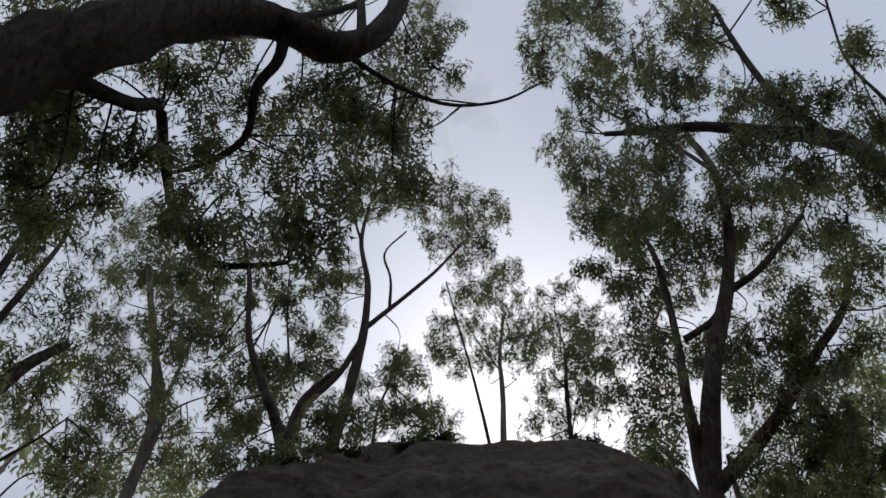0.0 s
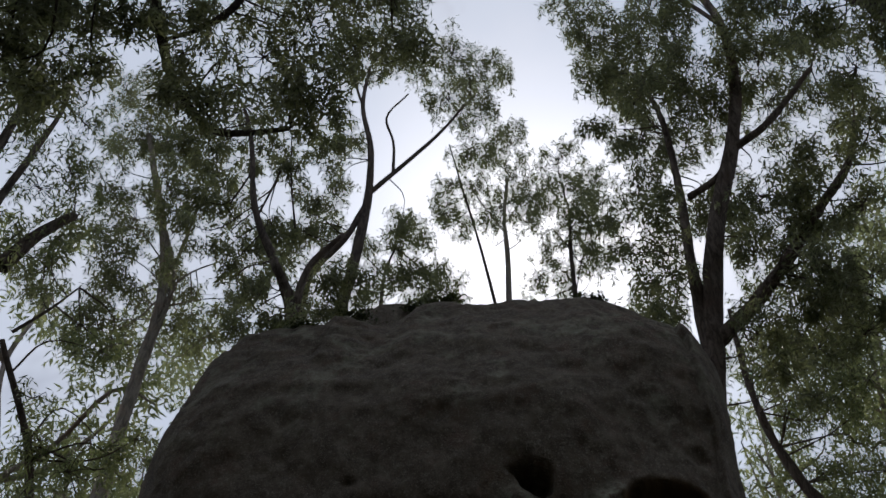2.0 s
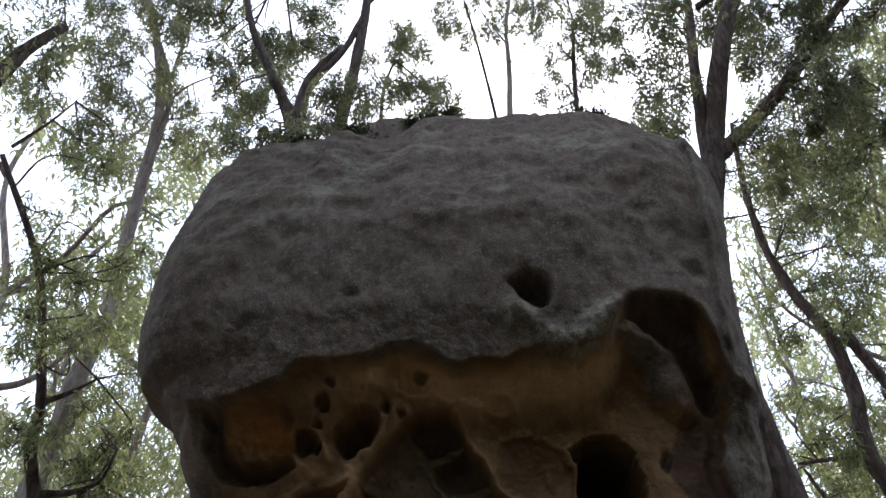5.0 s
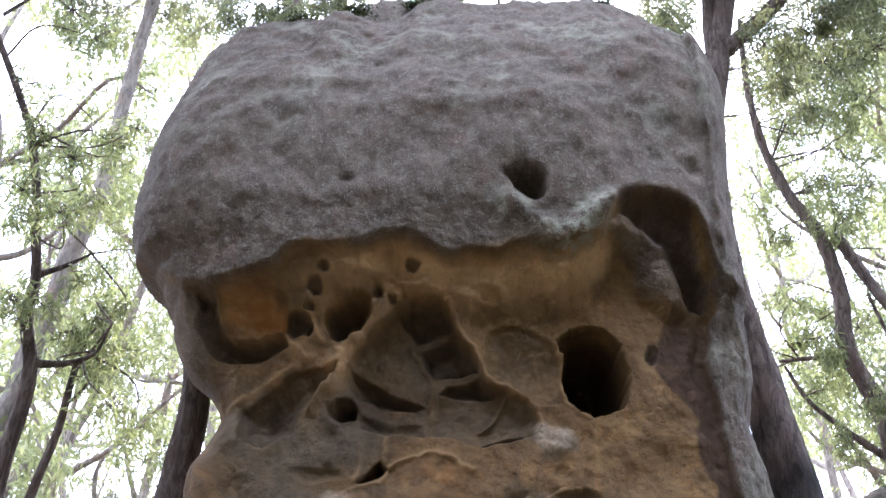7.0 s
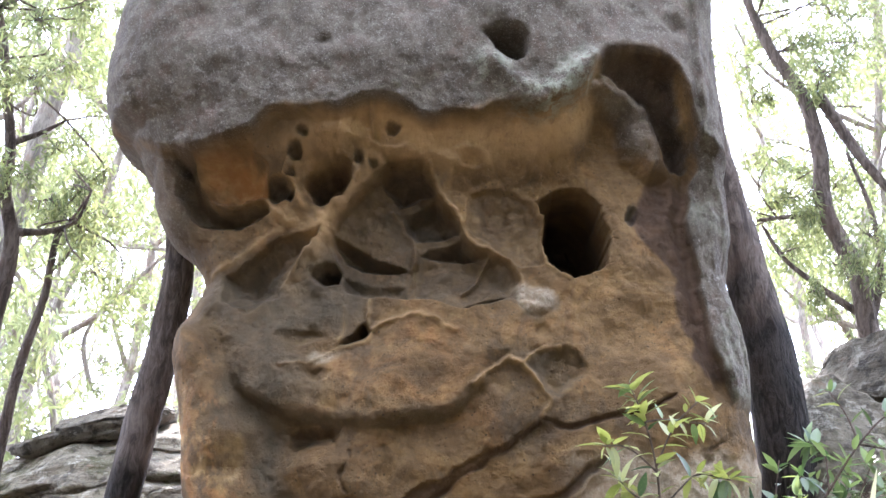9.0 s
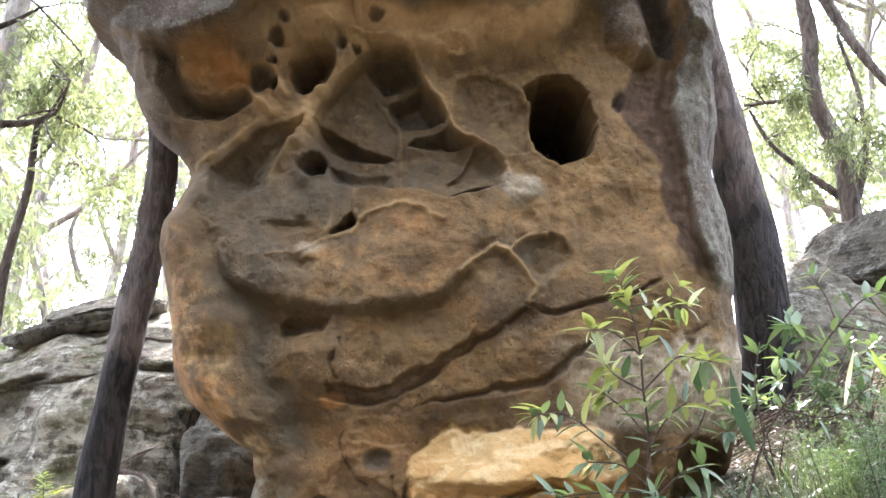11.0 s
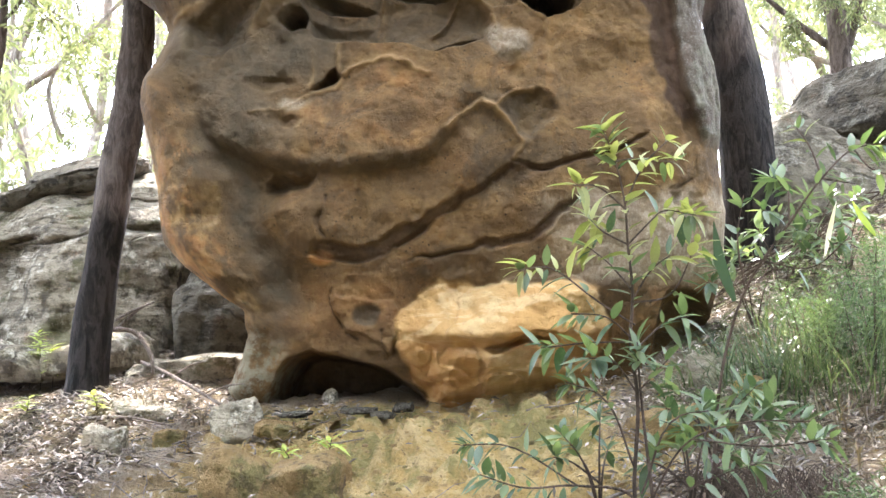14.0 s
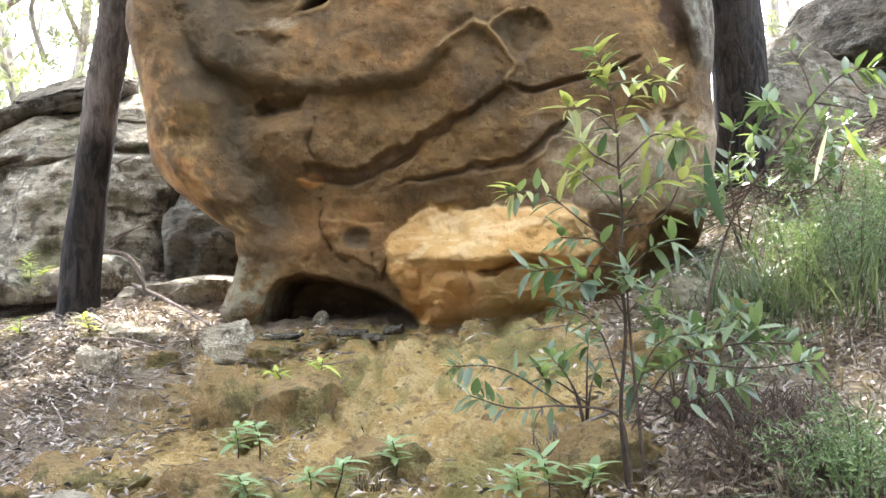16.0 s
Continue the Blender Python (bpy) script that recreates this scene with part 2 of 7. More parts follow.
sandstone = make_sandstone()
grey_rock = make_grey_rock("lichened_grey_sandstone", 0.7)
pale_stone = make_grey_rock("pale_lichened_stone", 0.4, 1.35)
dark_rock = make_grey_rock("dark_grey_sandstone", 0.15, 0.38)
# darker copy of the grey rock, its shade put into the tone
bank_stone = make_grey_rock("shaded_grey_sandstone", 0.5, 0.62)
ground_mat = make_ground()
bark_dark = make_bark("rough_dark_bark", (0.04, 0.031, 0.026), (0.11, 0.088, 0.072), (0.075, 0.055, 0.043))
bark_brown = make_bark("grey_brown_bark", (0.060, 0.045, 0.037), (0.185, 0.148, 0.122), (0.115, 0.080, 0.062))
bark_grey = make_bark("smooth_grey_bark", (0.17, 0.15, 0.13), (0.36, 0.32, 0.27), (0.30, 0.22, 0.16))
leaf_dark = make_leaf("eucalyptus_leaf", (0.105, 0.110, 0.085), (0.22, 0.23, 0.17), 0.5)
bark_pale = make_bark("pale_smooth_bark", (0.20, 0.17, 0.15), (0.42, 0.37, 0.33), (0.30, 0.22, 0.18))
# far leaves coloured pale in place of glare and haze
leaf_far = make_leaf("glare_paled_leaf", (0.15, 0.175, 0.095), (0.33, 0.35, 0.20), 0.5, (1.5, 1.52, 1.15))
# yellower green leaves of the gums beside the outcrop and bank
leaf_light = make_leaf("yellow_green_leaf", (0.10, 0.12, 0.065), (0.24, 0.26, 0.135), 0.5, (1.45, 1.5, 1.1))


# ---- shared shaping ----
def smooth(a, b, x):
    t = np.clip((x - a) / (b - a), 0, 1)
    return t * t * (3 - 2 * t)


def _hash(ix, iy, iz, seed):
    h = (ix * 374761393 + iy * 668265263 + iz * 2147483647 + seed * 144269) & 0xFFFFFFFF
    h = ((h ^ (h >> 13)) * 1274126177) & 0xFFFFFFFF
    return ((h ^ (h >> 16)) & 0xFFFF) / 65535.0


def vnoise(x, y, z, seed=0):
    """Smooth noise between -1 and 1 for arrays of places."""
    xi, yi, zi = (np.floor(a).astype(np.int64) for a in (x, y, z))
    fx, fy, fz = x - xi, y - yi, z - zi
    fx, fy, fz = (f * f * f * (f * (f * 6 - 15) + 10) for f in (fx, fy, fz))
    total = 0.0
    for dx in (0, 1):
        for dy in (0, 1):
            for dz in (0, 1):
                w = (fx if dx else 1 - fx) * (fy if dy else 1 - fy) * (fz if dz else 1 - fz)
                total = total + w * _hash(xi + dx, yi + dy, zi + dz, seed)
    return total * 2 - 1


def fbm(x, y, z, octaves=4, seed=0, gain=0.5):
    total, amp, f = 0.0, 1.0, 1.0
    for k in range(octaves):
        total = total + amp * vnoise(x * f, y * f, z * f, seed + 17 * k)
        amp, f = amp * gain, f * 2.03
    return total


def mesh_object(name, verts, faces, mat, parent=None, label="", smooth_shade=True, values=None):
    me = bpy.data.meshes.new(name)
    me.from_pydata([tuple(v) for v in verts] if not isinstance(verts, np.ndarray) else verts.tolist(), [], faces)
    me.polygons.foreach_set("use_smooth", [smooth_shade] * len(me.polygons))
    for key, data in (values or {}).items():
        at = me.attributes.new(key, "FLOAT", "POINT")
        at.data.foreach_set("value", np.asarray(data, dtype=np.float32).ravel())
    me.materials.append(mat)
    me.update()
    ob = new(name, me)
    if parent:
        ob.parent = parent
    if label:
        tagged(ob, label)
    return ob


def grid_faces(rows, cols, wrap=False):
    r, c = np.meshgrid(np.arange(rows - 1), np.arange(cols if wrap else cols - 1), indexing="ij")
    a = r * cols + c
    b = r * cols + (c + 1) % cols
    return np.stack([a, b, b + cols, a + cols], -1).reshape(-1, 4).tolist()


# ---- ground ----
def ground_height(x, y):
    """The slope that climbs to the rock and levels off behind it."""
    x, y = np.asarray(x, float), np.asarray(y, float)
    rise = np.interp(y, (-6, 3.3, 4.1, 5.2, 6.2, 7.4, 11.2), (-1.1, 0.60, 0.70, 1.08, 1.11, 1.16, 1.66))
    rise = rise + 0.03 * np.sin(y * 2.1)
    cross = 0.10 * np.clip(x, -6, 4)
    bank = 0.42 * np.clip(x - 1.1, 0, 2.6) * smooth(4.2, 7.5, y)
    slab = 0.005 * smooth(4.2, 4.9, y) * (1 - smooth(5.4, 6.2, y)) * smooth(-2.0, -1.2, x) * (1 - smooth(0.9, 1.5, x))
    left = 0.17 * smooth(-1.0, -2.4, x) * smooth(5.2, 7.0, y) * (1 - smooth(10, 14, y))
    rough = 0.07 * fbm(x * 0.8, y * 0.8, 0 * x, 3, 5) + 0.022 * fbm(x * 4.5, y * 4.5, 0 * x, 3, 9)
    near = 1 - smooth(16, 40, np.hypot(x, y - 5))
    return rise + cross * near + bank * near + slab + left + rough * (0.3 + 0.7 * near)


def build_ground():
    k = np.linspace(-1, 1, 351)
    xs = 3.7 * k + 900 * np.sign(k) * np.abs(k) ** 15
    ys = 5.0 + 3.4 * k + 900 * np.sign(k) * np.abs(k) ** 15
    x, y = np.meshgrid(xs, ys)
    x, y = x.ravel(), y.ravel()
    z = ground_height(x, y)
    edge = 0.25 * fbm(x * 1.5, y * 1.5, 0 * x, 4, 31)
    slab = smooth(-1.75, -1.45, x + edge) * (1 - smooth(0.75, 1.15, x + edge)) * smooth(3.1, 3.5, y + edge) * (1 - smooth(6.3, 6.6, y))
    slab = np.maximum(slab, 0.8 * smooth(0.1, 0.45, fbm(x * 0.9, y * 0.9, 0 * x, 3, 77)) * smooth(3.0, 3.6, y) * (1 - smooth(4.6, 5.2, y)) * (1 - smooth(-1.0, -0.4, x)))
    grassy = smooth(0.9, 2.0, x + 2 * edge) * smooth(0.0, 0.5, fbm(x * 1.3, y * 1.3, 0 * x, 3, 51) + 0.2)
    blocky = (z + 0.24 * fbm(x * 1.5, y * 1.5, 0 * x, 4, 41)) / 0.12
    step = slab * 0.12 * 0.8 * (np.floor(blocky) + smooth(0.7, 0.95, blocky - np.floor(blocky)) - blocky) + slab * 0.06 * fbm(x * 4, y * 4, 0 * x, 5, 43) - slab * 0.07 * np.abs(fbm(x * 3, y * 3, 0 * x, 4, 45))
    step = step + (1 - slab) * 0.03 * fbm(x * 9, y * 9, 0 * x, 3, 44)
    ob = mesh_object("ground", np.stack([x, y, z + step], -1), grid_faces(len(ys), len(xs)), ground_mat,
                     values={"slab": slab, "grassy": grassy})
    tagged(ob, "sloping bush floor of sandy soil, leaf litter and bare ochre sandstone", "ground", kind="structure")


build_ground()


# ---- the great sandstone rock ----
def profile(z, *pairs):
    zs, vs = zip(*pairs)
    return np.interp(z, zs, vs)


def bowl(x, z, cx, cz, rx, rz, seed=0, ragged=0.1):
    """Distance from a hollow's middle: 1 on its rim."""
    r = np.hypot((x - cx) / rx, (z - cz) / rz)
    return r * (1 + ragged * vnoise(x * 5 + seed, z * 5, 0 * x + seed, seed))


def line_distance(x, z, points):
    best = np.full(x.shape, 9.0)
    for (x0, z0), (x1, z1) in zip(points, points[1:]):
        dx, dz = x1 - x0, z1 - z0
        t = np.clip(((x - x0) * dx + (z - z0) * dz) / (dx * dx + dz * dz), 0, 1)
        best = np.minimum(best, np.hypot(x - x0 - t * dx, z - z0 - t * dz))
    return best


def outline_distance(x, z, points):
    """Distance to a closed outline, negative inside it."""
    inside = np.zeros(x.shape, bool)
    loop = points + points[:1]
    for (x0, z0), (x1, z1) in zip(loop, loop[1:]):
        cross = ((z0 > z) != (z1 > z)) & (x < (x1 - x0) * (z - z0) / (z1 - z0 + 1e-12) + x0)
        inside ^= cross
    return np.where(inside, -1, 1) * line_distance(x, z, loop)


LIP = [(-2.9, 4.86), (-2.6, 4.76), (-2.38, 4.58), (-2.2, 4.47), (-2.03, 4.42), (-1.84, 4.43), (-1.69, 4.43), (-1.5, 4.50), (-1.39, 4.57), (-1.16, 4.62), (-0.93, 4.64),
       (-0.78, 4.71), (-0.67, 4.73), (-0.55, 4.69), (-0.36, 4.60), (-0.21, 4.58), (0.01, 4.64), (0.43, 4.66), (0.62, 4.69), (0.72, 4.80), (0.80, 4.98), (0.97, 5.08), (1.24, 5.08), (1.37, 5.02), (1.45, 4.80), (1.52, 4.58), (1.62, 4.52), (2.2, 4.5)]
# outline of the large honeycombed hollow: across, height
HOLLOW = [(-0.69, 4.36), (-0.61, 4.41), (-0.39, 4.41), (-0.33, 4.32), (-0.27, 4.2), (-0.18, 4.07), (-0.12, 3.97), (-0.08, 3.85), (-0.02, 3.79), (0.08, 3.76), (0.2, 3.71), (0.27, 3.61), (0.28, 3.54), (0.22, 3.46), (0.09, 3.38),
          (-0.06, 3.33), (-0.18, 3.35), (-0.31, 3.41), (-0.53, 3.43), (-0.72, 3.46), (-0.87, 3.51), (-0.92, 3.59), (-0.95, 3.69), (-1.0, 3.81), (-1.02, 3.91), (-0.98, 4.01), (-0.9, 4.11), (-0.79, 4.26)]
# the cells that open within it: outline, depth beyond its floor, width of the rounded wall
CELLS = [
    ([(-0.69, 4.34), (-0.6, 4.41), (-0.39, 4.39), (-0.33, 4.3), (-0.29, 4.23), (-0.41, 4.22), (-0.5, 4.17), (-0.58, 4.16)], 0.30, 0.09),
    ([(-0.55, 4.13), (-0.29, 4.20), (-0.21, 4.08), (-0.12, 3.93), (-0.32, 3.91), (-0.44, 3.91), (-0.51, 3.98)], 0.32, 0.08),
    ([(-0.41, 3.79), (-0.36, 3.86), (-0.13, 3.89), (-0.07, 3.82), (0.01, 3.75), (-0.1, 3.72), (-0.32, 3.75)], 0.30, 0.07),
    ([(-1.01, 3.91), (-0.89, 3.89), (-0.74, 3.82), (-0.55, 3.74), (-0.46, 3.69), (-0.58, 3.67), (-0.77, 3.70), (-0.93, 3.76)], 0.30, 0.07),
    ([(-0.92, 3.65), (-0.54, 3.62), (-0.46, 3.60), (-0.46, 3.45), (-0.57, 3.44), (-0.76, 3.47), (-0.89, 3.52)], 0.16, 0.09),
    ([(-0.40, 3.68), (-0.17, 3.69), (0.0, 3.68), (-0.01, 3.54), (-0.11, 3.48), (-0.24, 3.44), (-0.40, 3.44)], 0.15, 0.10),
    ([(0.07, 3.70), (0.2, 3.67), (0.25, 3.59), (0.2, 3.51), (0.04, 3.52)], 0.06, 0.08),
    ([(-0.15, 3.34), (0.02, 3.42), (0.23, 3.47), (0.2, 3.42), (0.09, 3.36), (-0.06, 3.33)], 0.34, 0.05),
]
# the other hollows of the face: outline, depth, width of the rounded wall, shade painted inside
HOLLOWS = [
    ([(0.43, 4.13), (0.53, 4.23), (0.72, 4.24), (0.83, 4.11), (0.89, 3.92), (0.87, 3.74), (0.79, 3.67), (0.62, 3.61), (0.51, 3.66), (0.46, 3.78), (0.43, 3.94)], 1.4, 0.035, 1.0),
    ([(-0.06, 4.19), (0.2, 4.27), (0.37, 4.13), (0.42, 3.9), (0.43, 3.7), (0.29, 3.67), (0.13, 3.76), (-0.05, 3.9)], 0.17, 0.22, 0.35),
    ([(-1.18, 4.29), (-1.09, 4.38), (-0.96, 4.44), (-0.87, 4.38), (-0.85, 4.27), (-0.92, 4.17), (-1.02, 4.1), (-1.13, 4.11), (-1.18, 4.19)], 0.34, 0.10, 0.6),
    ([(-1.96, 4.48), (-1.73, 4.42), (-1.58, 4.48), (-1.48, 4.36), (-1.44, 4.17), (-1.56, 4.15), (-1.71, 4.13), (-1.87, 4.17), (-1.95, 4.23)], 0.20, 0.12, 0.0),
    ([(-2.12, 4.46), (-1.97, 4.46), (-1.93, 4.23), (-1.83, 4.12), (-1.63, 4.13), (-1.44, 4.14), (-1.42, 4.1), (-1.55, 4.0), (-1.66, 3.95), (-1.85, 3.95), (-2.01, 4.05), (-2.1, 4.19)], 0.26, 0.14, 0.8),
    ([(-1.74, 3.64), (-1.53, 3.77), (-1.35, 3.89), (-1.16, 3.92), (-1.08, 3.93), (-1.19, 3.78), (-1.27, 3.62), (-1.35, 3.46), (-1.55, 3.34), (-1.75, 3.41)], 0.26, 0.26, 0.75),
    ([(-0.88, 3.18), (-0.76, 3.27), (-0.71, 3.22), (-0.79, 3.16), (-0.90, 3.14)], 0.26, 0.03, 1.0),
    ([(-1.24, 2.57), (-1.17, 2.61), (-1.03, 2.55), (-0.87, 2.55), (-0.92, 2.48), (-1.1, 2.46), (-1.21, 2.48)], 0.13, 0.07, 0.6),
]
# round pits and shallow bowls: centre across, height, half width, half height, depth, darkness painted inside
PITS = [
    (-1.37, 4.22, 0.075, 0.06, 0.20, 0.9), (-1.27, 4.17, 0.045, 0.06, 0.16, 0.9), (-1.29, 4.31, 0.035, 0.03, 0.10, 0.8), (-1.27, 4.44, 0.055, 0.055, 0.12, 0.7), (-1.19, 4.54, 0.05, 0.035, 0.08, 0.6),
    (-0.82, 4.43, 0.045, 0.05, 0.13, 0.9), (-0.74, 4.41, 0.025, 0.035, 0.10, 0.9), (-1.25, 4.63, 0.035, 0.03, 0.08, 0.8), (-0.79, 4.76, 0.065, 0.05, 0.12, 0.7), (-0.57, 4.60, 0.07, 0.06, 0.09, 0.5),
    (-1.0, 4.69, 0.12, 0.05, 0.08, 0.4), (-1.01, 3.63, 0.085, 0.075, 0.30, 1.0), (1.05, 4.04, 0.035, 0.07, 0.12, 0.9), (0.19, 2.87, 0.15, 0.15, 0.06, 0.1), (0.49, 2.91, 0.14, 0.15, 0.14, 0.5),
    (-1.03, 2.93, 0.10, 0.06, 0.06, 0.3), (-1.17, 3.19, 0.16, 0.05, 0.07, 0.3), (1.42, 2.41, 0.055, 0.075, 0.08, 0.4), (-0.56, 1.66, 0.125, 0.115, 0.06, 0.9), (0.40, 3.22, 0.07, 0.06, 0.03, 0.0),
]
# standing ribs between the hollows: line, half width, height
RIBS = [
    ([(-0.76, 4.44), (-0.87, 4.23), (-1.01, 4.02), (-1.15, 3.82), (-1.28, 3.56)], 0.11, 0.10), ([(-0.58, 4.15), (-0.5, 3.96), (-0.45, 3.86), (-0.44, 3.7), (-0.43, 3.44)], 0.026, 0.06),
    ([(0.08, 3.74), (0.01, 3.62), (-0.09, 3.47)], 0.016, 0.07), ([(-0.35, 4.38), (-0.27, 4.20), (-0.18, 4.07), (-0.12, 3.97), (-0.07, 3.85), (0.0, 3.79), (0.09, 3.76)], 0.034, 0.06),
    ([(0.09, 3.76), (0.2, 3.71), (0.28, 3.61), (0.29, 3.53)], 0.018, 0.05), ([(-1.86, 3.68), (-1.68, 3.75), (-1.46, 3.89), (-1.35, 3.95)], 0.05, 0.04), ([(-1.0, 4.52), (-0.8, 4.52), (-0.61, 4.47), (-0.37, 4.43), (-0.18, 4.36)], 0.06, 0.07),
    ([(-0.73, 4.83), (-0.72, 4.55)], 0.025, 0.09), ([(-0.91, 3.37), (-0.92, 3.15)], 0.022, 0.04), ([(-1.28, 2.98), (-1.11, 3.01), (-0.93, 3.11), (-0.76, 3.13), (-0.70, 3.22), (-0.61, 3.26), (-0.44, 3.31), (-0.26, 3.28), (-0.13, 3.2)], 0.026, 0.032),
    ([(-0.73, 3.42), (-0.72, 3.25)], 0.022, 0.05),
]
RIBS_LOW = [
    ([(0.01, 2.81), (0.1, 2.94), (0.21, 3.03), (0.3, 2.97), (0.36, 2.85), (0.43, 2.76), (0.42, 2.67)], 0.022, 0.05), ([(0.3, 2.97), (0.38, 3.04), (0.52, 3.09)], 0.024, 0.045), ([(0.43, 4.16), (0.42, 3.94), (0.46, 3.70), (0.58, 3.60)], 0.022, 0.04),
    ([(-1.44, 4.13), (-1.34, 4.04), (-1.30, 3.98)], 0.04, 0.06), ([(-1.30, 4.40), (-1.34, 4.30), (-1.26, 4.24), (-1.21, 4.10)], 0.03, 0.05),
]
CRACKS = [
    ([(-0.78, 1.86), (-0.76, 1.67), (-0.69, 1.54), (-0.62, 1.51)], 0.010, 0.04), ([(-0.44, 1.56), (-0.44, 1.49), (-0.4, 1.4), (-0.36, 1.51), (-0.34, 1.63)], 0.007, 0.03),
    ([(-0.05, 1.44), (-0.13, 1.34), (-0.17, 1.29), (-0.05, 1.24), (0.04, 1.20)], 0.006, 0.012), ([(0.13, 1.46), (0.17, 1.36), (0.15, 1.25), (0.2, 1.14)], 0.007, 0.018),
    ([(-0.8, 2.42), (-0.83, 2.33), (-0.83, 2.24), (-0.77, 2.15)], 0.012, 0.03), ([(1.20, 2.49), (1.40, 2.475), (1.56, 2.50)], 0.008, 0.022),
]
# the uneven ridge of the cap: across, rise
RIDGE = [(-2.6, 0.16), (-2.2, 0.13), (-1.83, -0.01), (-1.60, -0.06), (-1.54, -0.05), (-1.46, 0.04), (-1.3, 0.0), (-0.98, -0.06), (-0.86, -0.02), (-0.73, 0.07), (-0.4, 0.065), (0.13, 0.09), (0.4, 0.02), (0.6, 0.03), (0.72, 0.06), (0.89, 0.04), (1.07, 0.03), (1.27, -0.03), (1.54, 0.0), (1.62, 0.05), (1.74, 0.16), (2.0, 0.16)]
# the two long recessed bands across the lower face
BAND_ONE = [(-0.92, 2.06), (-0.86, 2.12), (-0.61, 2.115), (-0.47, 2.125), (-0.32, 2.23), (-0.15, 2.34), (0.06, 2.43), (0.24, 2.54), (0.40, 2.65), (0.41, 2.62), (0.17, 2.46), (0.06, 2.37), (-0.18, 2.23), (-0.32, 2.11), (-0.43, 2.05), (-0.61, 2.01), (-0.78, 2.01), (-0.87, 2.02)]
BAND_TWO = [(-0.30, 2.01), (-0.12, 2.045), (0.13, 2.115), (0.31, 2.17), (0.48, 2.21), (0.62, 2.31), (0.72, 2.41), (0.80, 2.45), (0.80, 2.42), (0.66, 2.27), (0.51, 2.14), (0.24, 2.09), (0.13, 2.075), (-0.12, 2.015)]
BAND_THREE = [(0.40, 2.66), (0.52, 2.625), (0.66, 2.625), (0.80, 2.65), (1.01, 2.70), (1.26, 2.78), (1.26, 2.75), (1.01, 2.665), (0.80, 2.61), (0.66, 2.585), (0.52, 2.585)]
# outlines of the scoop, of the bright nose and its front plate, and of the gap beneath the belly
SCOOP_EDGE = [(-1.75, 3.04), (-1.58, 2.86), (-1.35, 2.72), (-1.1, 2.65), (-0.89, 2.60), (-0.57, 2.59), (-0.32, 2.64), (-0.11, 2.72), (0.0, 2.79), (0.2, 2.95)]
NOSE = [(-0.30, 1.73), (-0.23, 1.82), (-0.08, 1.89), (0.06, 1.88), (0.16, 1.84), (0.3, 1.87), (0.5, 1.85), (0.73, 1.86), (0.92, 1.8), (1.0, 1.52), (0.96, 1.2), (0.71, 1.08), (-0.13, 1.06), (-0.24, 1.22), (-0.29, 1.32), (-0.37, 1.5), (-0.34, 1.63)]
NOSE_PLATE = [(0.16, 1.84), (0.06, 1.79), (0.01, 1.67), (-0.03, 1.53), (0.04, 1.51), (0.19, 1.51), (0.45, 1.53), (0.7, 1.58), (0.95, 1.75), (0.73, 1.92), (0.4, 1.90)]
FLAKE = [(-0.74, 1.80), (-0.75, 1.67), (-0.68, 1.55), (-0.5, 1.52), (-0.44, 1.49), (-0.4, 1.41), (-0.36, 1.51), (-0.32, 1.72), (-0.4, 1.80)]
UNDERCUT = [(-1.34, 0.7), (-1.26, 1.10), (-1.18, 1.28), (-1.08, 1.38), (-0.92, 1.43), (-0.73, 1.41), (-0.59, 1.36), (-0.41, 1.27), (-0.27, 1.17), (-0.12, 1.04), (-0.1, 0.7)]
CAP_HOLE = [(0.03, 5.18), (0.19, 5.22), (0.34, 5.15), (0.33, 4.99), (0.25, 4.96), (0.12, 5.03)]
ARCH = [(0.82, 5.0), (0.97, 5.1), (1.24, 5.09), (1.36, 5.04), (1.41, 4.88), (1.44, 4.69), (1.5, 4.55), (1.47, 4.45), (1.36, 4.41), (1.27, 4.52), (1.22, 4.68), (1.15, 4.8), (1.0, 4.88), (0.87, 4.92)]
PILLAR = [(0.72, 4.79), (0.83, 4.91), (1.0, 4.89), (1.15, 4.81), (1.25, 4.66), (1.31, 4.52), (1.35, 4.39), (1.2, 4.30), (1.09, 4.41), (1.0, 4.52), (0.96, 4.7)]
WET_EDGE = [(2.85, 1.51), (3.03, 1.42), (3.26, 1.34), (3.41, 1.29), (3.6, 1.29), (3.68, 1.27), (3.79, 1.17), (3.91, 1.08), (4.03, 1.06), (4.15, 1.10), (4.35, 1.16), (4.6, 1.25)]
SIDE_EDGE = [(2.3, 1.76), (2.7, 1.67), (2.85, 1.60), (3.14, 1.53), (3.53, 1.46), (3.68, 1.48), (3.85, 1.44), (4.03, 1.39), (4.18, 1.44), (4.4, 1.50), (5.2, 1.52), (8, 1.53)]


